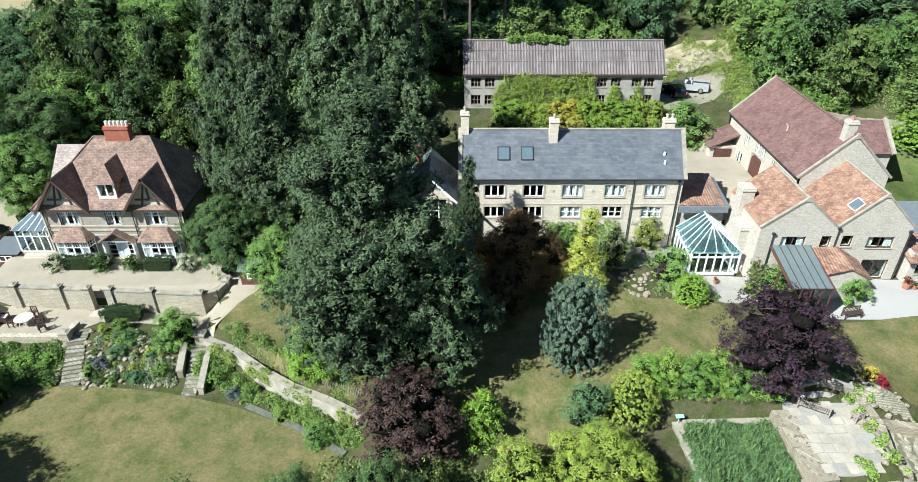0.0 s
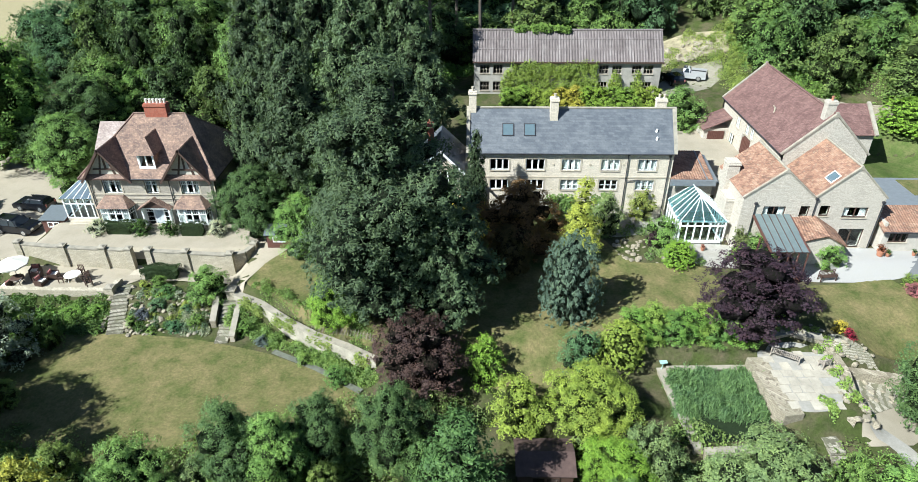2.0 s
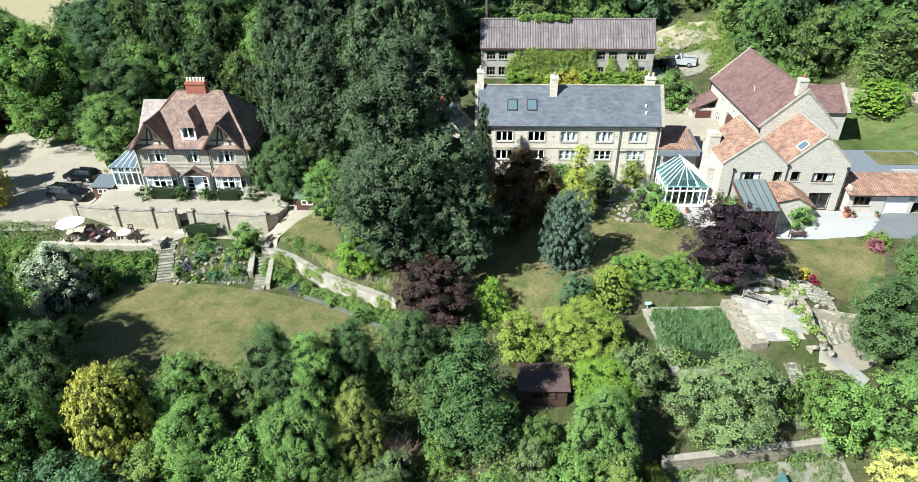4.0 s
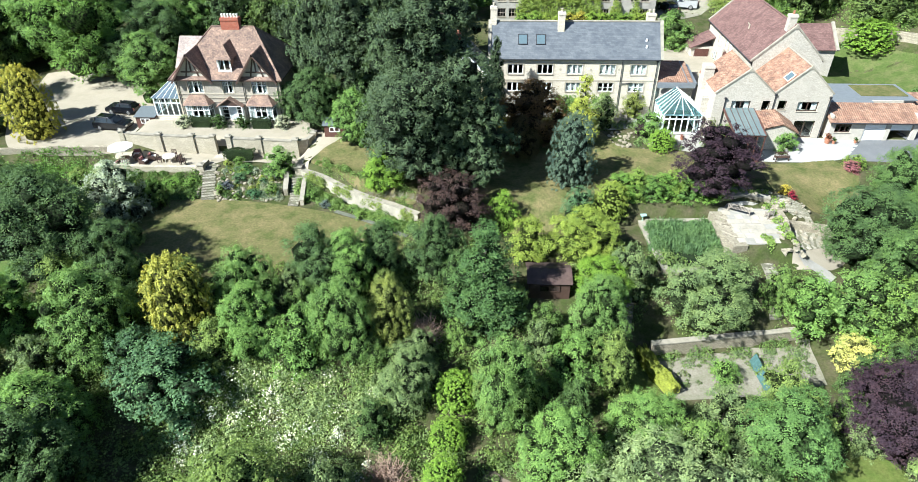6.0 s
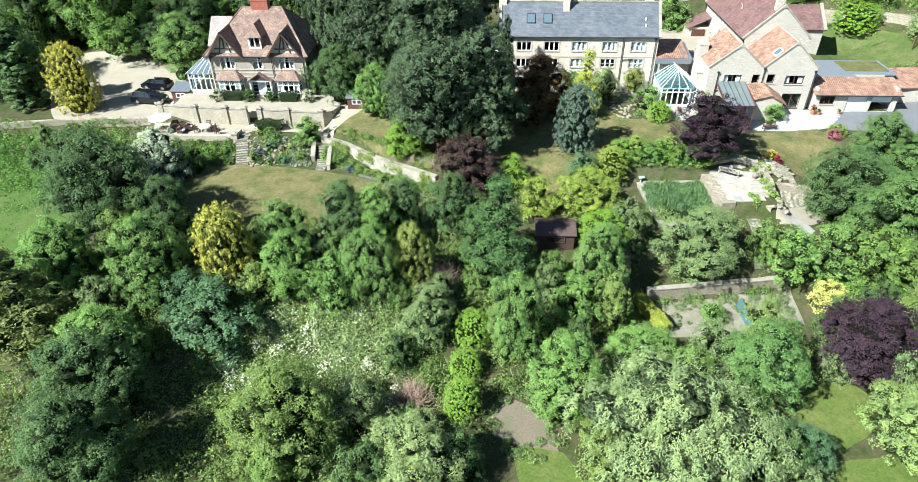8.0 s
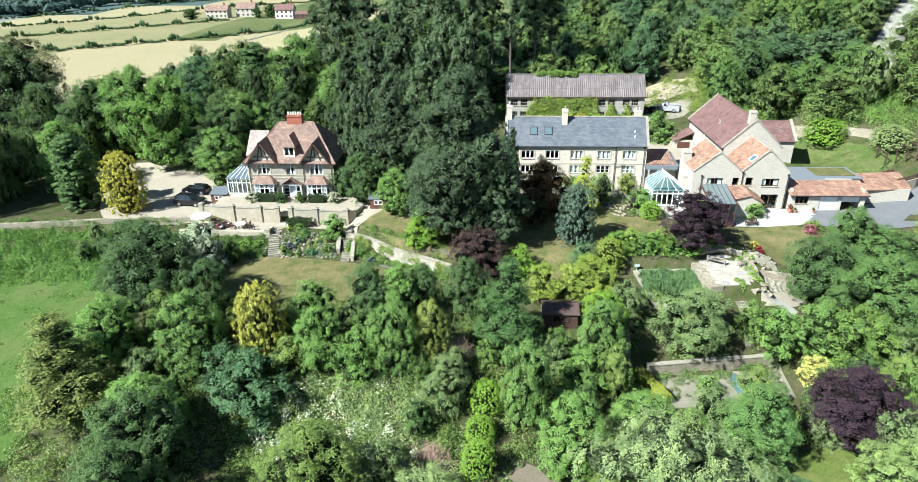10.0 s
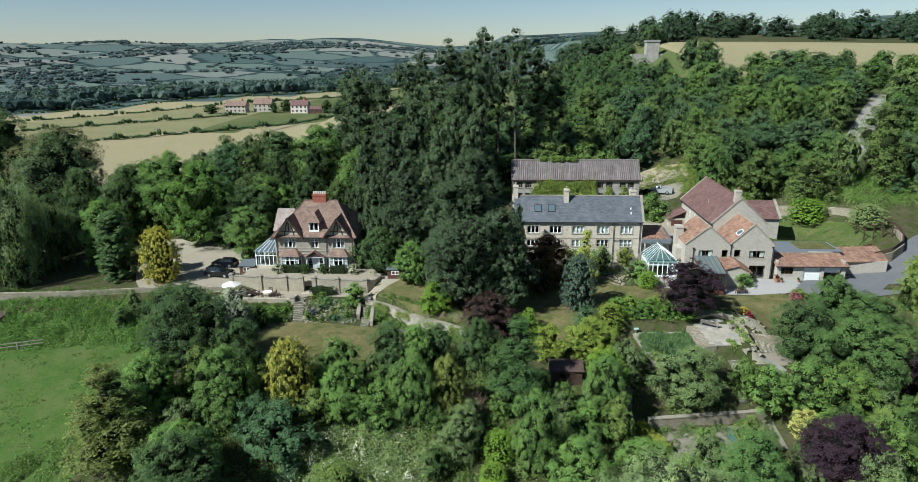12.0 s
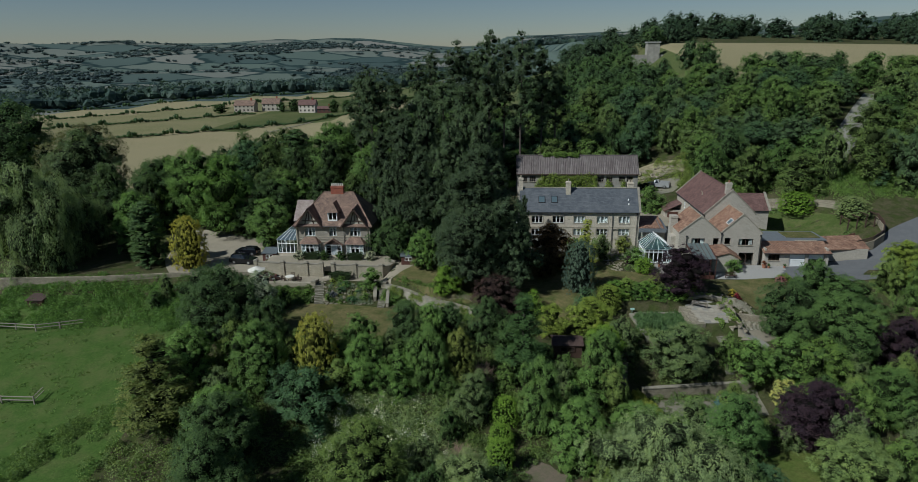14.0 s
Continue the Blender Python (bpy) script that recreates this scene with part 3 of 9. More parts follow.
def patchwork(name):
    """Hedged fields seen from far off, with haze mixed into their colours as blue-grey."""
    m, t, p = nodes_of(name)
    w = place_of(t, (0.0036, 0.0048, 0.0))
    wob = node(t, "TexNoise", Scale=0.01, Detail=3.0)
    t.links.new(place_of(t), wob.inputs["Vector"])
    v = t.nodes.new("ShaderNodeTexVoronoi")
    v.inputs["Scale"].default_value = 1.0
    t.links.new(mixed(t, 0.35, w, wob.outputs["Color"], "ADD"), v.inputs["Vector"])
    s = t.nodes.new("ShaderNodeSeparateColor")
    t.links.new(v.outputs["Color"], s.inputs[0])
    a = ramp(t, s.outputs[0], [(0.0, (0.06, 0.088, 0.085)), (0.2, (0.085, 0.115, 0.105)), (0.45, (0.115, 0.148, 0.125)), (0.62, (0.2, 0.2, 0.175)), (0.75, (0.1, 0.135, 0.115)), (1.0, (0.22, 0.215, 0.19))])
    edge = t.nodes.new("ShaderNodeTexVoronoi")
    edge.feature = "DISTANCE_TO_EDGE"
    edge.inputs["Scale"].default_value = 1.0
    t.links.new(mixed(t, 0.35, w, wob.outputs["Color"], "ADD"), edge.inputs["Vector"])
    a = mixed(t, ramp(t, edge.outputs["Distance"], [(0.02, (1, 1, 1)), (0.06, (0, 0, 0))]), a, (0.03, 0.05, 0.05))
    t.links.new(a, p.inputs["Base Color"])
    p.inputs["Roughness"].default_value = 1.0
    p.inputs["Specular IOR Level"].default_value = 0.0
    return m


PADDOCK = grassy("dry_paddock", ((0.2, 0.19, 0.1), (0.26, 0.23, 0.13)), (0.17, 0.18, 0.085), 0.55, 0.03)
PASTURE = grassy("green_pasture", ((0.075, 0.1, 0.035), (0.105, 0.125, 0.05)), (0.15, 0.15, 0.07), 0.55, 0.03)
for material in (SCRUB, MEADOW, WHEAT, patchwork("far_fields_hazed"), PADDOCK, PASTURE):
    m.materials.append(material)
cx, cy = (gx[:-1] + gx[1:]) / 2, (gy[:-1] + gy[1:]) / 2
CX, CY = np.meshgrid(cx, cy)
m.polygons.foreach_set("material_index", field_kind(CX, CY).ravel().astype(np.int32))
ground = tagged(new("ground", m), "sloping land of scrub, meadow and fields reaching the horizon", "ground", kind="structure")


def sheet(name, outline, material, label, category, lift=0.05, rings=12, kind="structure", thick=0.0, soft=0.5):
    """A surface that follows the land inside a rounded outline (seen from its middle every edge point is in sight)."""
    n = len(outline)
    fine = []
    for i in range(n):
        p0, p1, p2, p3 = (Vector(outline[(i + k) % n]) for k in (-1, 0, 1, 2))
        steps = max(2, int((p2 - p1).length / 0.7))
        for s in range(steps):
            u = s / steps
            lin = p1.lerp(p2, u)
            cat = 0.5 * ((2 * p1) + (p2 - p0) * u + (2 * p0 - 5 * p1 + 4 * p2 - p3) * u * u + (3 * p1 - p0 - 3 * p2 + p3) * u ** 3)
            fine.append(lin.lerp(cat, soft))
    c = sum(fine, Vector((0, 0))) / len(fine)
    k = len(fine)
    verts, faces = [(c.x, c.y)], []
    for r in range(1, rings + 1):
        verts += [tuple(c + (p - c) * (r / rings)) for p in fine]
    for i in range(k):
        faces.append((0, 1 + i, 1 + (i + 1) % k))
    for r in range(rings - 1):
        for i in range(k):
            a, b2 = 1 + r * k + i, 1 + r * k + (i + 1) % k
            faces.append((a, a + k, b2 + k, b2))
    xs, ys = np.array([v[0] for v in verts]), np.array([v[1] for v in verts])
    zs = land(xs, ys) + lift
    out = [(x, y, z) for x, y, z in zip(xs.tolist(), ys.tolist(), zs.tolist())]
    low = len(out)
    rim = out[-k:]
    out += rim + [(x, y, z - lift - 0.15) for x, y, z in rim]
    for i in range(k):
        j = (i + 1) % k
        faces.append((low + i, low + k + i, low + k + j, low + j))
    return tagged(new(name, raw_mesh(name, out, faces, material, True)), label, category, kind=kind)


def strip(name, line, width, material, label, category, lift=0.09, kind="structure", height=None):
    """A path along a line in plan, laid on the land."""
    pts = []
    for a, b in zip(line, line[1:]):
        n = max(1, int(math.dist(a, b) / 0.6))
        pts += [Vector(a).lerp(Vector(b), i / n) for i in range(n)]
    pts.append(Vector(line[-1]))
    verts, faces = [], []
    for i, p in enumerate(pts):
        d = (pts[min(i + 1, len(pts) - 1)] - pts[max(i - 1, 0)]).normalized()
        side = Vector((-d.y, d.x)) * width / 2
        for q in (p + side, p, p - side):
            verts.append((q.x, q.y, (h_at(q.x, q.y) if height is None else height(q.x, q.y)) + lift))
        if i:
            k = len(verts) - 3
            faces += [(k - 3, k - 2, k + 1, k), (k - 2, k - 1, k + 2, k + 1)]
    return tagged(new(name, raw_mesh(name, verts, faces, material, True)), label, category, kind=kind)


sheet("lawn_lower", [(-38, 37.8), (-30, 38.2), (-24, 37.6), (-17, 35.8), (-8.5, 31.6), (-9.5, 27), (-16, 24.8), (-24, 24.2), (-34, 24.2), (-39, 27), (-39.5, 32)], LAWN, "sun-dried olive lawn below the rockery", "lawn")
sheet("lawn_middle", [(2, 31.5), (8, 30.5), (12, 34.8), (22, 35.2), (24, 38), (23, 45), (16, 46), (13, 50), (2, 51), (-8, 50), (-9, 44), (-5, 37)], LAWN, "dry mown lawn in front of the long house", "lawn")
sheet("lawn_right", [(30.5, 37), (34, 34.5), (38.5, 35), (41, 40), (39.5, 43.2), (35, 42.6), (31, 42)], LAWN, "small dry lawn beside the drive", "lawn")
sheet("lawn_mound", [(-20.6, 42.6), (-19.6, 45.4), (-18.0, 47.2), (-15, 48.6), (-9.5, 47.4), (-7.4, 40), (-7.2, 34.8), (-10.0, 36.0), (-13, 37.4), (-15.6, 39.2), (-18.6, 41.4)], LAWN, "rounded dry lawn above the sloping wall", "lawn", 0.12, 22)
sheet("lawn_back", [(43.5, 59.5), (52, 58.6), (58.5, 58.4), (62.5, 60), (61.8, 64.4), (58.6, 67.4), (55.4, 71.4), (50, 74.8), (44, 75.8)], LAWN_SHADY, "green back lawn beside the house", "lawn")
sheet("villa_terrace", [(-44.6, 47.5), (-40.3, 47.0), (-33.5, 46.85), (-30, 46.85), (-23, 46.5), (-20.4, 48.4), (-21, 52), (-24, 56), (-44, 56), (-44, 50)], GRAVEL, "pale gravel terrace in front of the villa", "terrace", 0.09, 20)
sheet("driveway", [(-47, 46.9), (-60, 47.2), (-66, 56), (-70, 73), (-60, 72), (-52, 68), (-43.2, 63), (-44.6, 56)], GRAVEL, "pale gravel drive beside the villa", "driveway")
sheet("dining_terrace", [(-46.5, 42.6), (-36, 42.8), (-33, 43.6), (-31.5, 45), (-31.2, 46.3), (-33, 46.5), (-40, 46.85), (-46, 47.3)], GRAVEL, "pale paved terrace below the villa wall", "terrace")
sheet("patio", [(23.9, 33.4), (24.4, 34.6), (27, 34.9), (29.3, 34.4), (29.2, 30.5), (27.8, 27.9), (24.4, 27.8)], PAVING, "pale stone patio beside the pond", "patio", rings=6)
sheet("stone_bank", [(29.4, 34.9), (31.2, 35.4), (34.6, 33.2), (35.6, 31.2), (33, 29.8), (30.4, 28.6), (29.4, 29.4)], LEDGE, "bank of broken limestone ledges beside the patio", "bank", 0.1, rings=8)
sheet("gravel_yard", [(29.4, 28.2), (31.0, 30.2), (34.2, 30.7), (35.4, 28.4), (33, 26.4), (29.4, 25.9)], GRAVEL, "pale gravel clearing below the patio", "yard", rings=5)
sheet("vegetable_plot", [(16.6, 14.6), (15.4, 19.7), (22, 20.75), (30.6, 22.1), (30.2, 16.8), (24, 15.4)], SOIL, "grey-brown vegetable plot with rows of seedlings", "vegetable bed", soft=0.06)
sheet("soil_clearing", [(-1.0, 5.4), (-0.4, 6.4), (0.3, 7.9), (1.4, 6.9), (2.4, 6.4), (3.4, 5.0), (5.0, 4.4), (4.5, 2.6), (4.9, 1.3), (2.8, 1.5), (1.4, 2.2), (-0.6, 3.2)], REDSOIL, "bare red-brown earth among the bushes", "ground", 0.03, rings=5)
sheet("lawn_foot", [(1.2, 1.8), (5.2, 1.5), (6.6, -2.0), (2.0, -2.6)], LAWN_GREEN, "small mown grass patch below the bare earth", "lawn", rings=4)
sheet("lawn_glade", [(22.0, 2.4), (22.6, 6.6), (26.6, 8.2), (30.8, 9.6), (33.0, 6.6), (29.8, 3.4), (26, 1.6)], LAWN_GREEN, "mown glade below the vegetable plot", "lawn", rings=5)
sheet("lawn_corner", [(25, -3), (25.6, 0.8), (33, 1.8), (40, 2.2), (42, -5), (32, -7)], LAWN_GREEN, "pale mown lawn at the foot of the garden", "lawn", rings=6)
sheet("lawn_plot", [(11.6, 14), (11.4, 19.5), (14.9, 19.6), (15.2, 14)], LAWN_GREEN, "small green lawn beside the vegetable plot", "lawn", rings=5)
sheet("concrete_apron", [(30.8, 43.2), (36, 42.8), (41, 43.5), (44, 47.4), (33.5, 47.6), (31, 46.6)], CONCRETE, "pale concrete apron before the stone house", "apron", rings=6)
sheet("forecourt", [(41.4, 43.4), (48, 43), (54, 44), (58, 48), (55, 50), (51, 47.4), (44.4, 47.2)], ASPHALT, "grey asphalt forecourt before the garages", "forecourt", rings=6)
sheet("courtyard", [(21.2, 59), (25.5, 58.5), (32, 58), (32, 73), (24, 74), (16, 66), (20, 61.5)], GRAVEL, "pale gravel courtyard behind the houses", "courtyard", rings=6)
sheet("barn_yard", [(27, 80), (30, 80.5), (36, 84.5), (37, 88.6), (31, 88.8), (27.5, 85)], SOIL, "pale stony yard beside the barn", "yard", rings=5)
strip("road", [(50, 45.6), (57, 47), (63, 51), (68, 55.5), (75, 59.5), (86, 62), (110, 62), (140, 58)], 7.0, ASPHALT, "grey asphalt lane curving up the hill", "road", 0.12)
strip("track", [(65.5, 81.5), (67.9, 84.6), (74.6, 92.8), (85.6, 108.1), (93, 118)], 5.0, RUBBLETRACK, "stony track climbing through the wood", "track", 0.15)
strip("path", [(-18.2, 49.2), (-19.6, 47.4), (-20.9, 45.6), (-21.8, 43.6), (-22.2, 42.2)], 2.5, GRAVEL, "pale path round the mound", "path", 0.1)
strip("slab_path", [(-16.8, 36.1), (-12.5, 34.0), (-8.3, 31.3)], 0.55, plain("grey_slabs", (0.12, 0.125, 0.095), 0.9, 0, 0.45, 2.2), "grey-green slab edging beside the lawn", "path", 0.14)
strip("wall_path", [(-33.5, 45.3), (-27.5, 45.0), (-22.9, 44.5), (-21.4, 45.6)], 1.5, GRAVEL, "pale path along the foot of the terrace wall", "path", 0.1)
strip("garden_path", [(32.5, 25), (30, 28)], 1.4, PAVING, "pale stone path", "path", 0.1)
strip("field_tramlines", [(-118, 340), (-128, 312), (-132, 300)], 2.0, SOIL, "dark wheel tracks through the ripe field", "track", 0.3)

def pantiles(b, e0, e1, r0, r1, pitch=0.25, amp=0.055):
    """Rolls of pantiles from the eaves (e0 to e1) up to the ridge (r0 to r1), on a roof slab's upper face."""
    e0, e1, r0, r1 = (Vector(q) for q in (e0, e1, r0, r1))
    n = (e1 - e0).cross(r0 - e0).normalized()
    if n.z < 0:
        n = -n
    count = max(4, int((e1 - e0).length / pitch))
    k = len(b.v)
    for i in range(count * 4 + 1):
        u = i / (count * 4)
        lift = n * (0.012 + amp * (0.5 + 0.5 * math.sin(i * math.pi / 2)))
        b.v += [tuple(e0.lerp(e1, u) + lift), tuple(r0.lerp(r1, u) + lift)]
        if i:
            b.f.append((k + 2 * i - 2, k + 2 * i, k + 2 * i + 1, k + 2 * i - 1))
    return b


# ---- the villa ----
def shell(parent, material, x0, y0, x1, y1, z0, z1, front=(), right=(), back=(), left=(), thick=0.4, front_peak=None, back_peak=None, left_peak=None, right_peak=None, name="wall"):
    """Four walls round a plan; holes as (from, to, low, high) in world x or y and z."""
    b = Builder()
    wall_with_openings(b, (x0, y0), (x1, y0), z0, z1, [(p - x0, q - x0, l, h) for p, q, l, h in front], thick, front_peak and (front_peak[0] - x0, front_peak[1]))
    part(name, b, material, parent)
    b = Builder()
    wall_with_openings(b, (x1, y0 + 0.001), (x1, y1), z0, z1, [(p - y0, q - y0, l, h) for p, q, l, h in right], thick, right_peak and (right_peak[0] - y0, right_peak[1]))
    part(name, b, material, parent)
    b = Builder()
    wall_with_openings(b, (x1, y1), (x0, y1), z0, z1, [(x1 - q, x1 - p, l, h) for p, q, l, h in back], thick, back_peak and (x1 - back_peak[0], back_peak[1]))
    part(name, b, material, parent)
    b = Builder()
    wall_with_openings(b, (x0, y1), (x0, y0 + 0.001), z0, z1, [(y1 - q, y1 - p, l, h) for p, q, l, h in left], thick, left_peak and (y1 - left_peak[0], left_peak[1]))
    part(name, b, material, parent)


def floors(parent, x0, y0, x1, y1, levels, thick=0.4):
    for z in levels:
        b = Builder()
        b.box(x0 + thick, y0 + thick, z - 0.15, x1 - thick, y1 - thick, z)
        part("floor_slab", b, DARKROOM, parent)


def villa():
    x0, x1, y0, y1, g, e = -39.2, -26.0, 52.2, 62.0, -2.15, 3.75
    h = thing("villa", (x0 + x1) / 2, (y0 + y1) / 2, g, "grey stone villa with brown clay tile roof and twin gables", "house")
    mid, gl, gr = -32.6, -36.7, -28.6
    wins = [(gl - 0.95, gl + 0.95, 1.75, 3.35), (mid - 0.65, mid + 0.65, 1.75, 3.35), (gr - 0.95, gr + 0.95, 1.75, 3.35)]
    ground_doors = [(gl - 1.3, gl + 1.3, g + 0.3, 0.45), (gr - 1.3, gr + 1.3, g + 0.3, 0.45), (mid - 1.35, mid + 1.35, g, 0.35)]
    shell(h, VILLASTONE, x0, y0, x1, y1, g - 0.6, e, front=wins + ground_doors)
    floors(h, x0, y0, x1, y1, (g + 0.2, 1.0, e - 0.1))
    for p, q, l, t in wins:
        window(h, (p, y0), (q, y0), l, t, 2 if q - p < 1.5 else 3, 1, WHITE, DRESSED, small_top=True, curtain=True, bar=0.085)
    # string courses
    for z in (1.15, 1.62, 0.62):
        b = Builder()
        b.box(x0 - 0.05, y0 - 0.06, z, x1 + 0.05, y0, z + 0.14)
        part("string_course", b, DRESSED, h)
    for x in (x0 - 0.03, x1 - 0.35):
        b = Builder()
        for i in range(14):
            w = 0.38 if i % 2 else 0.55
            z = g + i * 0.41
            b.box(x if x < mid else x + 0.38 - w, y0 - 0.03, z, x + w if x < mid else x + 0.38, y0 + 0.02, z + 0.39)
        part("quoin", b, DRESSED, h)
    # bays with hipped tile roofs
    for c in (gl, gr):
        w, d, base, top = 1.75, 0.95, g + 0.1, 0.45
        b = Builder()
        outline = [(c - w, y0), (c - w + 0.25, y0 - d), (c + w - 0.25, y0 - d), (c + w, y0)]
        b.prism(outline, g - 0.4, base + 0.65)
        bay = part("bay", b, VILLASTONE, h)
        b = Builder()
        b.prism([(c - w - 0.08, y0), (c - w + 0.2, y0 - d - 0.08), (c + w - 0.2, y0 - d - 0.08), (c + w + 0.08, y0)], base + 0.65, base + 0.75)
        b.prism([(c - w - 0.06, y0), (c - w + 0.2, y0 - d - 0.06), (c + w - 0.2, y0 - d - 0.06), (c + w + 0.06, y0)], top, top + 0.16)
        part("bay_band", b, WHITE, bay, "white painted band")
        for a, q in zip(outline, outline[1:]):
            n = 4 if abs(q[0] - a[0]) > 1.5 else 1
            window(h, a, q, base + 0.75, top, n, 1, WHITE, None, 0.02, small_top=True, sill=False, name="bay_window", curtain=n > 1)
        b = Builder()
        lo = [(c - w - 0.28, y0, top + 0.12), (c - w + 0.05, y0 - d - 0.28, top + 0.12), (c + w - 0.05, y0 - d - 0.28, top + 0.12), (c + w + 0.28, y0, top + 0.12)]
        hi = [(c - w + 0.75, y0, top + 1.15), (c - w + 0.85, y0 - 0.25, top + 1.15), (c + w - 0.85, y0 - 0.25, top + 1.15), (c + w - 0.75, y0, top + 1.15)]
        b.solid(lo, hi)
        part("bay_roof", b, TILE_VILLA, bay, "hipped clay tile roof")
    # porch: door, side lights, small gable
    b = Builder()
    b.box(mid - 0.5, y0 + 0.1, g + 0.3, mid + 0.5, y0 + 0.17, 0.0)
    for z0, z1 in ((g + 0.45, g + 1.1), (g + 1.25, g + 1.9)):
        for s in (-1, 1):
            b.box(mid + s * 0.24 - 0.16, y0 + 0.07, z0, mid + s * 0.24 + 0.16, y0 + 0.1, z1)
    door = part("door", b, plain("grey_door_paint", (0.55, 0.6, 0.63), 0.4), h, "pale grey panelled front door")
    b = Builder()
    b.tube((mid + 0.36, y0 + 0.02, -0.95), (mid + 0.36, y0 + 0.1, -0.95), 0.035, 0.035, 8)
    part("door_knob", b, CHROME, door)
    for s in (-1, 1):
        window(h, (mid + s * 0.95 - 0.42, y0), (mid + s * 0.95 + 0.42, y0), g + 0.6, 0.2, 1, 2, WHITE, None, 0.08, small_top=True, sill=False, name="side_light")
    b = Builder()
    for s in (-1.42, -0.5, 0.5, 1.42):
        b.box(mid + s - 0.07, y0 - 0.55 if abs(s) > 1 else y0 + 0.05, g + 0.2, mid + s + 0.07, y0 + 0.12, 0.3)
    b.box(mid - 1.5, y0 - 0.55, 0.2, mid + 1.5, y0 + 0.12, 0.36)
    part("porch_frame", b, WHITE, h)
    b = Builder()
    for s in (-1, 1):
        b.slab((mid + s * 1.75, y0 - 0.85, 0.28), (mid, y0 - 0.85, 1.42), (mid, y0, 1.42), (mid + s * 1.75, y0, 0.28), 0.1)
    part("porch_roof", b, TILE_VILLA, h, "small tiled gable over the front door")
    b = Builder()
    b.poly((mid - 1.35, y0 - 0.6, 0.36), (mid + 1.35, y0 - 0.6, 0.36), (mid, y0 - 0.6, 1.22))
    part("porch_gable", b, DARKWOOD, h)
    b = Builder()
    for i in range(3):
        b.box(mid - 0.9 - i * 0.15, y0 - 0.4 - i * 0.32, g - 0.3, mid + 0.9 + i * 0.15, y0 + 0.05, g + 0.36 - i * 0.14)
    part("door_step", b, DRESSED, h)
    # main hipped roof
    o, rz, ry0 = 0.5, 8.65, 57.3
    ra, rb = -35.1, -29.7
    A, B, C, D = (x0 - o, y0 - o, e - 0.1), (x1 + o, y0 - o, e - 0.1), (x1 + o, y1 + o, e - 0.1), (x0 - o, y1 + o, e - 0.1)
    R0, R1 = (ra, ry0, rz), (rb, ry0, rz)
    b = Builder()
    b.poly(A, B, R1, R0), b.poly(B, C, R1), b.poly(C, D, R0, R1), b.poly(D, A, R0)
    b.poly(D, C, B, A)
    roof = part("roof", b, TILE_VILLA, h, "brown clay tile roof")
    for p, q in ((R0, R1), (A, R0), (B, R1), (C, R1), (D, R0)):
        b = Builder()
        b.tube(p, q, 0.1, 0.1, 6)
        part("ridge_tile", b, TILE_VILLA, roof)
    b = Builder()
    b.box(x0 - o, y0 - o - 0.02, e - 0.24, x1 + o, y0 - o + 0.06, e - 0.08)
    b.box(x1 + o - 0.06, y0 - o, e - 0.24, x1 + o + 0.02, y1 + o, e - 0.08)
    part("fascia", b, DARKWOOD, h)
    # front gables
    def roof_y(z):
        return y0 - o + (z - e + 0.1) / (rz - e + 0.1) * (ry0 - y0 + o)
    for c in (gl, gr):
        hw, foot, apex = 2.45, 3.5, 6.95
        b = Builder()
        f = y0 - 0.75
        for s in (-1, 1):
            lo_z = foot
            b.slab((c + s * (hw + 0.15), f, lo_z - 0.1), (c, f, apex), (c, roof_y(apex) + 0.25, apex), (c + s * (hw + 0.15), roof_y(lo_z) + 0.05, lo_z - 0.1), 0.13)
        part("gable_roof", b, TILE_VILLA, h, "steep tiled gable roof")
        b = Builder()
        b.poly((c - hw + 0.1, y0 - 0.08, e - 0.2), (c + hw - 0.1, y0 - 0.08, e - 0.2), (c, y0 - 0.08, apex - 0.25))
        part("gable_wall", b, plain("gable_render", (0.5, 0.46, 0.38), 0.9), h)
        b = Builder()
        for s in (-1, 1):
            b.slab((c + s * (hw + 0.2), f - 0.03, foot - 0.15), (c, f - 0.03, apex + 0.05), (c, f + 0.05, apex + 0.05), (c + s * (hw + 0.2), f + 0.05, foot - 0.15), 0.22)
            b.slab((c + s * 0.95, y0 - 0.14, e + 0.0), (c + s * 0.75, y0 - 0.14, e + 0.0), (c + s * 0.12, y0 - 0.1, apex - 0.75), (c + s * 0.3, y0 - 0.1, apex - 0.75), 0.06)
        b.box(c - 1.3, y0 - 0.2, e + 0.75, c + 1.3, y0 - 0.09, e + 0.9)
        b.box(c - 0.08, y0 - 0.2, e + 0.9, c + 0.08, y0 - 0.09, apex - 0.35)
        part("bargeboard", b, DARKWOOD, h, "dark timber bargeboards and struts")
    # dormer between the gables
    dy, dz0, dz1 = 52.55, 4.6, 5.95
    b = Builder()
    b.box(mid - 0.85, dy, dz0 - 0.2, mid + 0.85, dy + 0.25, dz0)
    b.box(mid - 0.85, dy, dz0, mid - 0.72, dy + 2.0, dz1)
    b.box(mid + 0.72, dy, dz0, mid + 0.85, dy + 2.0, dz1)
    b.box(mid - 0.85, dy, dz1, mid + 0.85, dy + 0.25, dz1 + 0.12)
    d = part("dormer", b, WHITE, h, "white dormer between the gables")
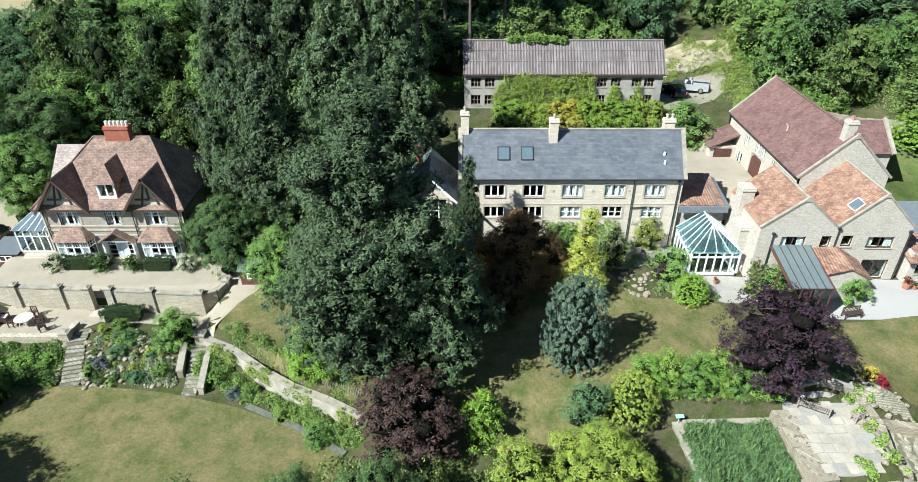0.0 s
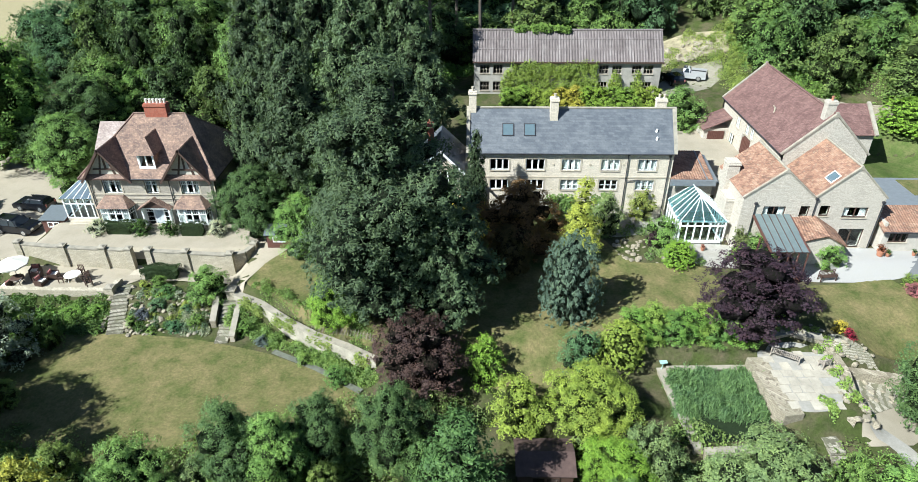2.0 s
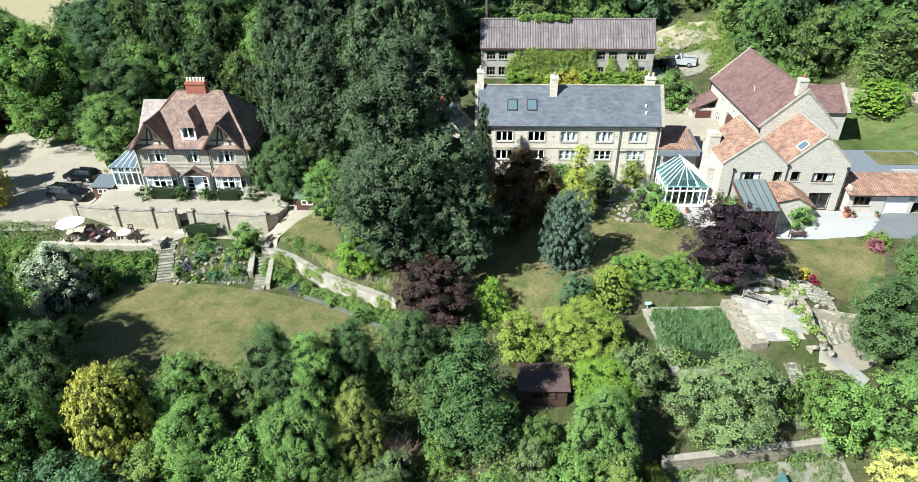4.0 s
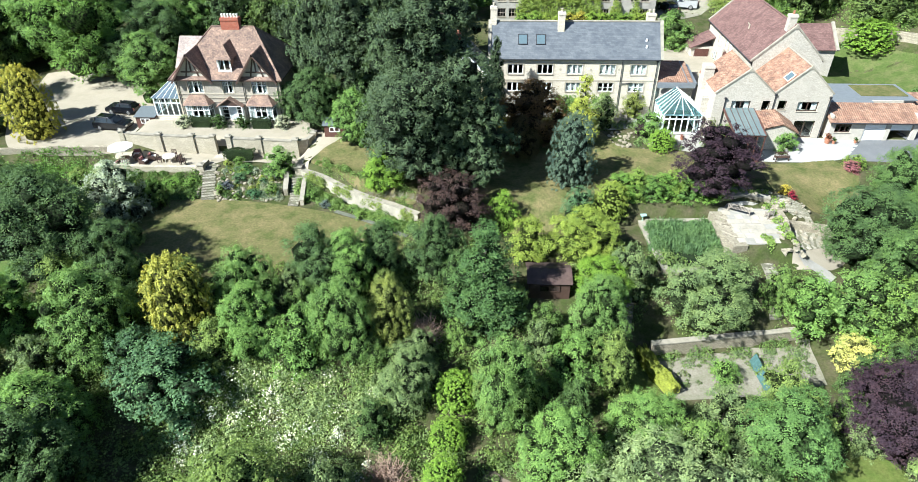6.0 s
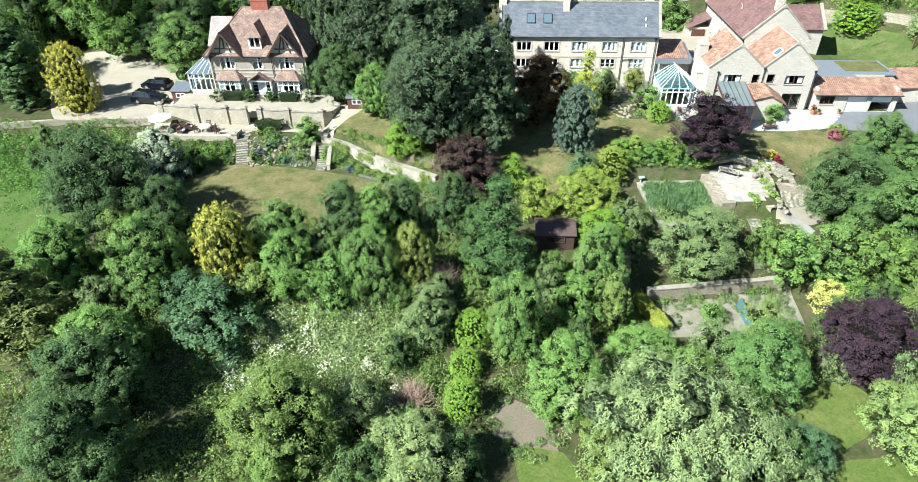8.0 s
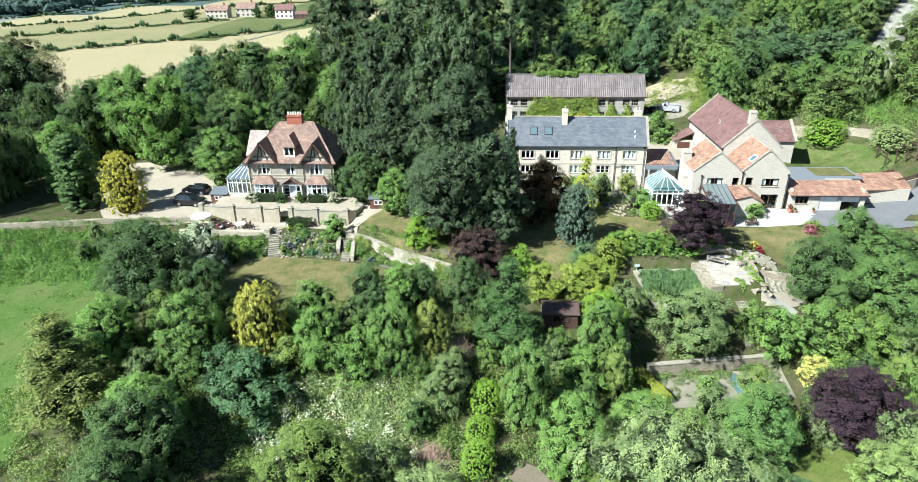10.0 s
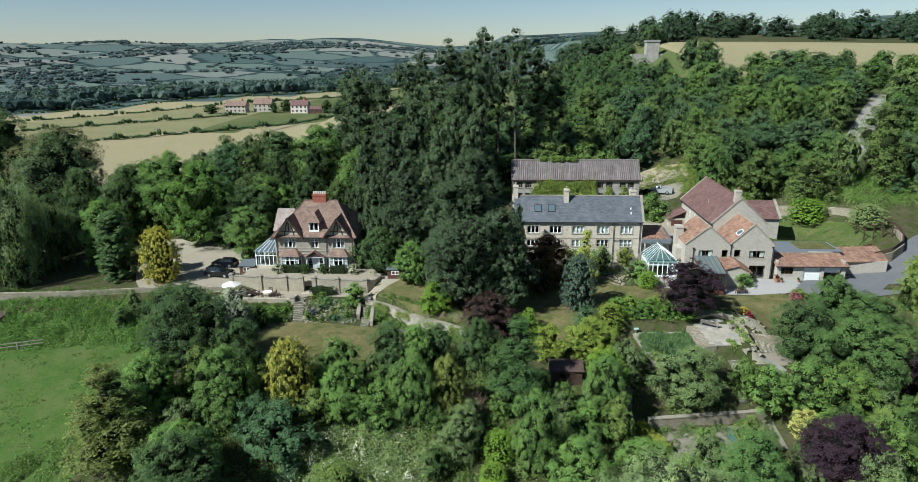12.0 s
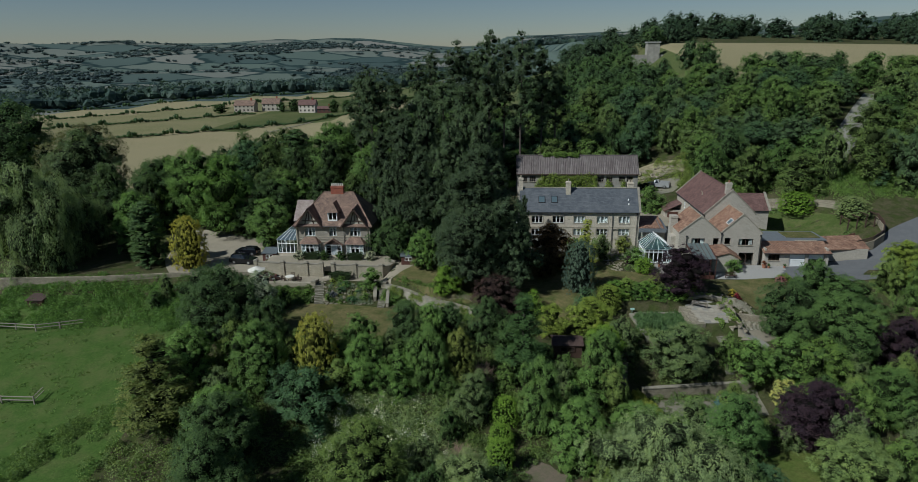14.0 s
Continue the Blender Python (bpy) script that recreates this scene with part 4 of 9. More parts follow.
    window(h, (mid - 0.72, dy), (mid + 0.72, dy), dz0, dz1, 2, 1, WHITE, None, 0.02, sill=False, name="dormer_window")
    b = Builder()
    top = dz1 + 1.55
    back, low = roof_y(top) + 0.3, roof_y(dz1) + 0.3
    for s in (-1, 1):
        b.slab((mid + s * 1.15, dy - 0.35, dz1 + 0.05), (mid, dy + 0.95, top), (mid, back, top), (mid + s * 1.15, low, dz1 + 0.05), 0.1)
        b.poly((mid + s * 0.86, dy + 0.02, dz0 - 0.3), (mid + s * 0.86, dy + 2.8, dz1 + 0.05), (mid + s * 0.86, dy + 0.02, dz1 + 0.05))
    b.poly((mid - 1.15, dy - 0.35, dz1 + 0.06), (mid + 1.15, dy - 0.35, dz1 + 0.06), (mid, dy + 0.95, top + 0.02))
    part("dormer_roof", b, TILE_VILLA, d)
    chimney(h, -32.6, 57.4, 7.4, 9.75, 2.3, 0.95, BRICK, 6, CANVAS, label="tall red brick stack with a row of pale pots")
    # rear wings
    b = Builder()
    b.box(-40.9, 58.0, g - 0.6, -38.6, 64.0, 3.3)
    part("side_wing", b, VILLASTONE, h)
    b = Builder()
    b.slab((-41.3, 57.5, 3.1), (-38.2, 57.5, 3.1), (-38.2, 61.0, 6.3), (-41.3, 61.0, 6.3), 0.15)
    b.slab((-41.3, 64.5, 3.1), (-38.2, 64.5, 3.1), (-38.2, 61.0, 6.3), (-41.3, 61.0, 6.3), 0.15)
    for x in (-40.9, -38.6):
        b.poly((x, 58.0, 3.2), (x, 64.0, 3.2), (x, 61.0, 6.2))
    part("side_wing_roof", b, TILE_PALE, h, "pale lichen-grey tile roof")
    for x in (x0 + 0.25, x1 - 0.3, (mid + gr) / 2):
        downpipe(h, x, y0 - 0.12, g, e - 0.35)
    gutter(h, (gl + 2.2, y0 - o - 0.05, e - 0.12), (gr - 2.2, y0 - o - 0.05, e - 0.12))
    # glazed side porch
    px0, px1, py0, py1 = -43.0, -39.25, 52.9, 57.4
    b = Builder()
    b.box(px0, py0, g - 0.6, px1, py1, g + 0.5)
    side = part("side_porch", b, DRESSED, h, "white glazed side porch")
    b = Builder()
    for s in range(6):
        x = px0 + (px1 - px0) * s / 5
        b.box(x - 0.05, py0, g + 0.5, x + 0.05, py0 + 0.1, 0.75)
        y = py0 + (py1 - py0) * s / 5
        b.box(px0, y - 0.05, g + 0.5, px0 + 0.1, y + 0.05, 0.75)
    for z in (g + 0.5, 0.05, 0.72):
        b.box(px0 - 0.02, py0 - 0.02, z, px1, py0 + 0.1, z + 0.1), b.box(px0 - 0.02, py0, z, px0 + 0.1, py1, z + 0.1)
    part("porch_window_frame", b, WHITE, side)
    for s in range(5):
        xa, xb = px0 + (px1 - px0) * s / 5 + 0.05, px0 + (px1 - px0) * (s + 1) / 5 - 0.05
        b = Builder()
        b.box(xa, py0 + 0.04, g + 0.6, xb, py0 + 0.05, 0.72)
        part("pane", b, GLASS, side)
        ya, yb = py0 + (py1 - py0) * s / 5 + 0.05, py0 + (py1 - py0) * (s + 1) / 5 - 0.05
        b = Builder()
        b.box(px0 + 0.04, ya, g + 0.6, px0 + 0.05, yb, 0.72)
        part("pane", b, GLASS, side)
    b = Builder()
    top = [((px0 + px1) / 2 - 0.2, py0 + 1.6, 2.3), (px1, py0 + 1.6, 2.3), (px1, py1, 2.3), ((px0 + px1) / 2 - 0.2, py1, 2.3)]
    low = [(px0 - 0.2, py0 - 0.2, 0.82), (px1, py0 - 0.2, 0.82), (px1, py1, 0.82), (px0 - 0.2, py1, 0.82)]
    b.poly(low[0], low[1], top[1], top[0]), b.poly(low[3], low[0], top[0], top[3]), b.poly(*top)
    part("glass_roof", b, PORCHGLASS, side)
    b = Builder()
    for i in range(6):
        u = i / 5
        b.tube(Vector(low[0]).lerp(Vector(low[1]), u), Vector(top[0]).lerp(Vector(top[1]), u), 0.04, 0.04, 5)
        b.tube(Vector(low[3]).lerp(Vector(low[0]), u), Vector(top[3]).lerp(Vector(top[0]), u), 0.04, 0.04, 5)
    part("roof_bar", b, WHITE, side)
    b = Builder()
    for i in range(3):
        b.box(-42.6, py0 - 0.5 - i * 0.3, g - 0.3, -40.0, py0, g + 0.36 - i * 0.13)
    part("step", b, DRESSED, h)
    return h


villa()


# ---- the long house ----
def long_house():
    x0, x1, y0, y1, g, e = 0.3, 20.95, 53.5, 59.3, -1.6, 6.15
    h = thing("long_house", (x0 + x1) / 2, (y0 + y1) / 2, g, "long three-storey limestone cottage row with a blue-grey slate roof", "house")
    cols = [3.35, 7.0, 10.65, 14.65, 18.4]
    holes = [(c - 0.95, c + 0.95, 4.12, 5.35) for c in cols] + [(c - 0.95, c + 0.95, 1.9, 3.05) for c in cols]
    low = [(17.6, 19.3, -0.9, 0.5), (9.6, 11.4, -0.9, 0.5), (13.6, 14.6, -1.55, 0.5)]
    shell(h, ASHLAR, x0, y0, x1, y1, g - 0.8, e, front=holes + low, left_peak=((y0 + y1) / 2, 9.55), right_peak=((y0 + y1) / 2, 9.55))
    floors(h, x0, y0, x1, y1, (g + 0.1, 1.1, 3.4, 5.9))
    for i, (p, q, l, t) in enumerate(holes + low[:2]):
        window(h, (p, y0), (q, y0), l, t, 3, 1 if i < 7 else 2, WHITE, DRESSED, 0.08, 0.075, curtain=2 if i not in (0, 1, 5, 6, 8) else False)
    b = Builder()
    b.box(13.6, y0 + 0.15, g + 0.05, 14.6, y0 + 0.22, 0.5)
    part("door", b, WHITE, h)
    b = Builder()
    b.box(x0 - 0.02, y0 - 0.05, 3.3, x1 + 0.02, y0, 3.42)
    part("string_course", b, DRESSED, h)
    # slate roof, stone verges
    ym, rz = (y0 + y1) / 2, 9.75
    b = Builder()
    b.slab((x0 - 0.05, y0 - 0.3, e - 0.12), (x1 - 0.1, y0 - 0.3, e - 0.12), (x1 - 0.1, ym, rz), (x0 - 0.05, ym, rz), 0.12)
    b.slab((x0 - 0.05, y1 + 0.3, e - 0.12), (x0 - 0.05, ym, rz), (x1 - 0.1, ym, rz), (x1 - 0.1, y1 + 0.3, e - 0.12), 0.12)
    roof = part("roof", b, SLATE, h, "smooth blue-grey slate roof")
    b = Builder()
    b.tube((x0, ym, rz + 0.02), (x1 - 0.1, ym, rz + 0.02), 0.12, 0.12, 6)
    part("ridge", b, VERGE, roof)
    for xa in (x0 - 0.35, x1 - 0.12):
        b = Builder()
        b.slab((xa, y0 - 0.38, e - 0.02), (xa + 0.32, y0 - 0.38, e - 0.02), (xa + 0.4, ym, rz + 0.16), (xa, ym, rz + 0.16), 0.2)
        b.slab((xa, y1 + 0.38, e - 0.02), (xa, ym, rz + 0.16), (xa + 0.4, ym, rz + 0.16), (xa + 0.4, y1 + 0.38, e - 0.02), 0.2)
        part("coping", b, VERGE, h)
    chimney(h, 0.55, ym, 8.6, 11.5, 0.75, 0.75, ASHLAR, 1, DRESSED, label="stone chimney stack")
    chimney(h, 8.8, ym - 0.5, 8.2, 11.0, 0.8, 0.8, ASHLAR, 1, DRESSED, label="stone chimney stack")
    chimney(h, 19.7, ym + 0.3, 8.6, 10.7, 1.0, 0.7, ASHLAR, 2, DRESSED, label="stone chimney stack")
    slope = math.degrees(math.atan2(rz - e + 0.12, ym - y0 + 0.3))
    for x in (4.15, 6.35):
        y = 54.85
        rooflight(h, x, y, e - 0.1 + (y - y0 + 0.3) * math.tan(radians(slope)), slope, 1.15, 1.3, BLACK)
    for z, y in ((0, 54.2), (0, 54.75)):
        b = Builder()
        zz = e - 0.12 + (y - y0 + 0.3) * math.tan(radians(slope))
        b.lathe(19.15, y, [(0.13, zz), (0.1, zz + 0.3), (0.0, zz + 0.36)], 8)
        part("roof_vent", b, WHITE, roof)
    gutter(h, (x0 + 0.1, y0 - 0.34, e - 0.1), (x1 - 0.1, y0 - 0.34, e - 0.1))
    downpipe(h, 16.35, y0 - 0.13, g, 5.9, bend=(1.5, 4.6))
    downpipe(h, 20.55, y0 - 0.13, g, 5.7)
    for x in (5.2, 8.85, 12.6, 16.0):
        b = Builder()
        b.tube((x, y0 - 0.04, 4.75), (x, y0 + 0.01, 4.75), 0.13, 0.13, 10)
        part("wall_tie", b, DRESSED, h)
    return h


long_house()


def wing_house():
    """The gabled wing with the tall leaded window, between pines and long house."""
    x0, x1, y0, y1, g, e = -4.7, -0.6, 51.4, 57.5, -1.8, 5.2
    h = thing("garden_wing", (x0 + x1) / 2, (y0 + y1) / 2, g, "pale stone gabled wing with a wide mullioned bay window", "house")
    hole = [(x0 + 0.55, x1 - 0.5, 2.5, 4.95), (x0 + 0.8, x1 - 0.8, -1.2, 0.9)]
    shell(h, ASHLAR, x0, y0, x1, y1, g - 0.6, e, front=hole, front_peak=((x0 + x1) / 2, 7.2), back_peak=((x0 + x1) / 2, 7.2))
    floors(h, x0, y0, x1, y1, (g + 0.1, 1.6))
    for p, q, l, t in hole:
        window(h, (p, y0), (q, y0), l, t, 4, 2, WHITE, DRESSED, 0.1, 0.06)
    xm = (x0 + x1) / 2
    b = Builder()
    for s, xe in ((-1, x0 - 0.45), (1, x1 + 0.45)):
        b.slab((xe, y0 - 0.5, e - 0.25), (xm, y0 - 0.5, 7.4), (xm, y1, 7.4), (xe, y1, e - 0.25), 0.14)
    part("roof", b, SLATE, h, "slate gable roof")
    b = Builder()
    for s, xe in ((-1, x0 - 0.5), (1, x1 + 0.5)):
        b.slab((xe, y0 - 0.56, e - 0.3), (xm, y0 - 0.56, 7.45), (xm, y0 - 0.48, 7.45), (xe, y0 - 0.48, e - 0.3), 0.2)
    part("bargeboard", b, WHITE, h)
    chimney(h, x0 + 1.0, 55.0, 6.4, 8.6, 0.6, 0.6, BRICK, 1)
    b = Builder()
    b.box(x1, 53.6, g - 0.6, 0.3, 58, 4.8)
    part("link", b, ASHLAR, h)


wing_house()


# ---- the barn ----
def barn():
    x0, x1, y0, y1, g, e = 0.7, 26.3, 80.9, 86.6, 2.9, 7.75
    h = thing("barn", (x0 + x1) / 2, (y0 + y1) / 2, g, "derelict two-storey barn with corrugated roof, its wall half hidden by ivy", "barn")
    holes = []
    for c in (2.2, 4.0, 18.5, 20.3, 23.0, 24.6):
        holes += [(c - 0.65, c + 0.65, 5.9, 7.1), (c - 0.65, c + 0.65, 3.5, 4.8)]
    shell(h, BARNWALL, x0, y0, x1, y1, g - 1.5, e, front=holes, left_peak=((y0 + y1) / 2, 11.0), right_peak=((y0 + y1) / 2, 11.0))
    floors(h, x0, y0, x1, y1, (g + 0.1, 5.2))
    for p, q, l, t in holes:
        window(h, (p, y0), (q, y0), l, t, 3, 2, GREYWOOD, None, 0.12, 0.03)
    ym, rz = (y0 + y1) / 2, 11.15
    for yf, first in ((y0 - 0.35, True), (y1 + 0.35, False)):
        b = Builder()
        n = 340
        for i in range(n):
            xa, xb = x0 - 0.2 + (x1 - x0 + 0.4) * i / n, x0 - 0.2 + (x1 - x0 + 0.4) * (i + 1) / n
            da, db = 0.07 * math.sin(i * 1.2566), 0.07 * math.sin((i + 1) * 1.2566)
            b.poly((xa, yf, e - 0.15 + da), (xb, yf, e - 0.15 + db), (xb, ym, rz + db), (xa, ym, rz + da))
        part("roof", b, CORRUGATED, h, "weathered corrugated sheet roof")
    b = Builder()
    b.tube((x0 - 0.2, ym, rz), (x1 + 0.2, ym, rz), 0.16, 0.16, 6)
    part("ridge", b, CORRUGATED, h)
    for u in (0.4, 0.72):
        b = Builder()
        y, z = y0 - 0.35 + (ym - y0 + 0.35) * u, e - 0.15 + (rz - e + 0.15) * u
        b.slab((x0 - 0.18, y - 0.1, z - 0.04), (x1 + 0.18, y - 0.1, z - 0.04), (x1 + 0.18, y + 0.03, z + 0.1), (x0 - 0.18, y + 0.03, z + 0.1), 0.03)
        part("sheet_lap", b, CORRUGATED, h)
    b = Builder()
    b.box(x0 - 0.2, y0 - 0.42, e - 0.3, x1 + 0.2, y0 - 0.34, e - 0.12)
    part("fascia", b, DARKWOOD, h)


barn()


# ---- the stone house with the double gable ----
def stone_house():
    g = -1.35
    h = thing("stone_house", 35, 58, g, "rubble limestone house with pantiled twin gables and red-tiled rear block", "house")
    # rear block
    x0, x1, y0, y1, e, rz = 32.45, 40.8, 54.7, 72.7, 5.7, 9.75
    xm = (x0 + x1) / 2
    left = [(66.5, 67.5, 3.6, 4.9), (63.7, 64.6, 3.85, 5.1), (62.3, 63.2, 3.85, 5.1), (59.2, 60.4, 3.5, 4.8), (67.3, 68.6, 0.9, 2.4), (62.7, 65.3, -0.2, 3.6), (59.8, 60.8, -0.1, 1.2)]
    shell(h, RUBBLE, x0, y0, x1, y1, g - 0.5, e, left=left, front_peak=(xm, rz - 0.15), back_peak=(xm, rz - 0.15))
    floors(h, x0, y0, x1, y1, (g + 0.3, 2.9, 5.3))
    for i, (p, q, l, t) in enumerate(left):
        if i == 5:
            b = Builder()
            b.box(x0 + 0.1, p, l, x0 + 0.2, q, t - 0.9)
            arch = [(p + (q - p) * (0.5 - 0.5 * math.cos(a * 0.3142)), t - 0.9 + 0.9 * math.sin(a * 0.3142)) for a in range(11)]
            b.solid([(x0 + 0.1, y, z) for y, z in arch], [(x0 + 0.2, y, z) for y, z in arch])
            for k in range(7):
                y = p + (q - p) * (k + 0.5) / 7
                b.box(x0 + 0.06, y - 0.02, l, x0 + 0.1, y + 0.02, t - 0.4)
            part("barn_door", b, REDWOOD, h, "arched red-brown boarded door")
        else:
            window(h, (x0, q), (x0, p), l, t, 2, 1, WHITE, DRESSED, 0.04, 0.085)
    b = Builder()
    b.slab((x0 - 0.3, y0 + 0.1, e - 0.22), (x0 - 0.3, y1 - 0.1, e - 0.22), (xm, y1 - 0.1, rz), (xm, y0 + 0.1, rz), 0.14)
    b.slab((x1 + 0.3, y0 + 0.1, e - 0.22), (xm, y0 + 0.1, rz), (xm, y1 - 0.1, rz), (x1 + 0.3, y1 - 0.1, e - 0.22), 0.14)
    roof = part("roof", b, TILE_RED, h, "dark red-brown tile roof")
    b = Builder()
    b.tube((xm, y0, rz + 0.02), (xm, y1, rz + 0.02), 0.12, 0.12, 6)
    part("ridge", b, TILE_RED, roof)
    for ya in (y0 - 0.08, y1 - 0.25):
        for s, xe in ((-1, x0 - 0.35), (1, x1 + 0.35)):
            b = Builder()
            b.slab((xe, ya, e - 0.12), (xm, ya, rz + 0.2), (xm, ya + 0.26, rz + 0.2), (xe, ya + 0.26, e - 0.12), 0.2)
            part("coping", b, VERGE, h)
        b = Builder()
        b.solid([(xm - 0.22, ya - 0.004, rz - 0.25), (xm + 0.22, ya - 0.004, rz - 0.25), (xm + 0.22, ya + 0.264, rz - 0.25), (xm - 0.22, ya + 0.264, rz - 0.25)], [(xm - 0.1, ya - 0.004, rz + 0.24), (xm + 0.1, ya - 0.004, rz + 0.24), (xm + 0.1, ya + 0.264, rz + 0.24), (xm - 0.1, ya + 0.264, rz + 0.24)])
        part("apex_stone", b, VERGE, h)
    chimney(h, xm - 0.4, y0 + 1.0, 8.6, 10.9, 0.9, 0.8, RUBBLE, 1, label="stone chimney by the gable")
    b = Builder()
    zz = e - 0.22 + (1.9) * (rz - e + 0.22) / (xm - x0 + 0.3)
    b.tube((x0 + 1.6, 62.3, zz - 0.1), (x0 + 1.6, 62.3, zz + 0.5), 0.09, 0.09, 8)
    b.tube((x0 + 1.6, 62.3, zz + 0.42), (x0 + 1.35, 62.3, zz + 0.75), 0.08, 0.06, 8)
    part("flue", b, DRESSED, roof)
    gutter(h, (x0 - 0.34, y0 + 0.2, e - 0.24), (x0 - 0.34, y1 - 0.2, e - 0.24))
    # rear side extension
    b = Builder()
    b.box(x1, 64.2, g - 0.5, 47.2, 70.2, 4.0)
    part("side_wing", b, RUBBLE, h)
    b = Builder()
    b.slab((x1 - 0.4, 63.8, 3.95), (47.2, 63.8, 3.95), (47.2, 67.2, 6.6), (x1 - 1.2, 67.2, 6.6), 0.14)
    b.slab((x1 - 0.4, 70.6, 3.95), (x1 - 1.2, 67.2, 6.6), (47.2, 67.2, 6.6), (47.2, 70.6, 3.95), 0.14)
    part("side_wing_roof", b, TILE_RED, h)
    b = Builder()
    b.slab((47.0, 63.6, 4.05), (47.4, 63.6, 4.05), (47.4, 67.2, 6.85), (47.0, 67.2, 6.85), 0.25)
    b.poly((47.2, 64.2, 4.0), (47.2, 70.2, 4.0), (47.2, 67.2, 6.5))
    part("coping", b, VERGE, h)
    # front gables
    e2, f0, f1 = 4.2, 47.8, 54.7
    for k, (xa, xb, apex) in enumerate(((26.3, 33.05, 6.85), (33.05, 39.6, 7.2))):
        xc = (xa + xb) / 2
        holes = ([(28.35, 30.5, 2.05, 3.15), (31.85, 32.75, 2.05, 3.2)], [(33.7, 34.65, 2.15, 3.25), (35.95, 38.3, 2.0, 3.1), (36.2, 38.6, g + 0.02, 0.75)])[k]
        b = Builder()
        wall_with_openings(b, (xa, f0), (xb, f0), g - 0.5, e2, [(p - xa, q - xa, l, t) for p, q, l, t in holes], 0.45, (xc - xa, apex))
        part("wall", b, RUBBLE, h)
        for p, q, l, t in holes:
            wide = q - p > 1.2
            window(h, (p, f0), (q, f0), l, t, 2 if wide else 1, 1, DARKWOOD, None, 0.1, 0.05, curtain=wide and l > 0, name="window" if l > 0 else "patio_door")
        b = Builder()
        b.slab((xa - 0.12, f0 + 0.02, e2 - 0.1), (xc, f0 + 0.02, apex + 0.1), (xc, f1, apex + 0.1), (xa - 0.12, f1, e2 - 0.1), 0.14)
        b.slab((xb + 0.12 * k, f0 + 0.02, e2 - 0.1), (xb + 0.12 * k, f1, e2 - 0.1), (xc, f1, apex + 0.1), (xc, f0 + 0.02, apex + 0.1), 0.14)
        pantiles(b, (xa - 0.12, f0 + 0.14, e2 - 0.1), (xa - 0.12, f1, e2 - 0.1), (xc, f0 + 0.14, apex + 0.1), (xc, f1, apex + 0.1))
        pantiles(b, (xb + 0.12 * k, f0 + 0.14, e2 - 0.1), (xb + 0.12 * k, f1, e2 - 0.1), (xc, f0 + 0.14, apex + 0.1), (xc, f1, apex + 0.1))
        r = part("gable_roof", b, TILE_ORANGE, h, "mottled orange pantile roof")
        b = Builder()
        b.tube((xc, f0 + 0.05, apex + 0.12), (xc, f1, apex + 0.12), 0.12, 0.12, 6)
        part("ridge", b, VERGE, r)
        for s, xe in ((-1, xa - 0.15), (1, xb + 0.15 * k)):
            b = Builder()
            b.slab((xe, f0 - 0.08, e2 - 0.04), (xc, f0 - 0.08, apex + 0.2), (xc, f0 + 0.12, apex + 0.2), (xe, f0 + 0.12, e2 - 0.04), 0.16)
            part("coping", b, VERGE, h)
        b = Builder()
        b.solid([(xc - 0.2, f0 - 0.084, apex - 0.2), (xc + 0.2, f0 - 0.084, apex - 0.2), (xc + 0.2, f0 + 0.124, apex - 0.2), (xc - 0.2, f0 + 0.124, apex - 0.2)], [(xc - 0.08, f0 - 0.084, apex + 0.23), (xc + 0.08, f0 - 0.084, apex + 0.23), (xc + 0.08, f0 + 0.124, apex + 0.23), (xc - 0.08, f0 + 0.124, apex + 0.23)])
        part("apex_stone", b, VERGE, h)
    for xw in (26.3, 39.2):
        b = Builder()
        b.box(xw, f0 + 0.45, g - 0.5, xw + 0.4, f1, e2)
        part("wall", b, RUBBLE, h)
    floors(h, 26.3, f0, 39.6, f1, (g + 0.1, 1.6), 0.45)
    rooflight(h, 34.65, 48.9, 5.72, (44.4, 1), 1.1, 1.25, WHITE)
    chimney(h, 26.4, 52.3, -1.8, 5.9, 1.15, 1.3, RUBBLE, 0, label="massive stone outside stack")
    chimney(h, 26.1, 50.6, -1.8, 3.0, 1.2, 2.0, RUBBLE, 0, label="stepped stone breast")
    downpipe(h, 27.5, f0 - 0.12, g, 3.4, bend=None)
    downpipe(h, 33.1, f0 - 0.12, 1.8, 3.9)
    downpipe(h, 39.4, f0 - 0.12, g, 3.6)
    # small tiled lean-to beside the door
    b = Builder()
    wall_with_openings(b, (31.2, 45.3), (35.4, 45.3), g - 0.4, 0.55, [], 0.3, (2.6, 1.35))
    b.box(35.1, 45.6, g - 0.4, 35.4, f0, 0.55)
    part("lean_to_wall", b, RUBBLE, h)
    b = Builder()
    b.slab((31.0, 45.1, 0.75), (33.8, 45.1, 1.5), (33.4, f0, 2.2), (31.0, f0, 1.95), 0.12)
    b.slab((35.7, 45.1, 0.45), (35.7, f0, 0.7), (33.4, f0, 2.2), (33.8, 45.1, 1.5), 0.12)
    pantiles(b, (31.0, 45.1, 0.75), (33.8, 45.1, 1.5), (31.0, f0, 1.95), (33.4, f0, 2.2))
    pantiles(b, (35.7, 45.1, 0.45), (35.7, f0, 0.7), (33.8, 45.1, 1.5), (33.4, f0, 2.2))
    part("lean_to_roof", b, TILE_ORANGE, h)
    # glazed porch with a leaning roof
    b = Builder()
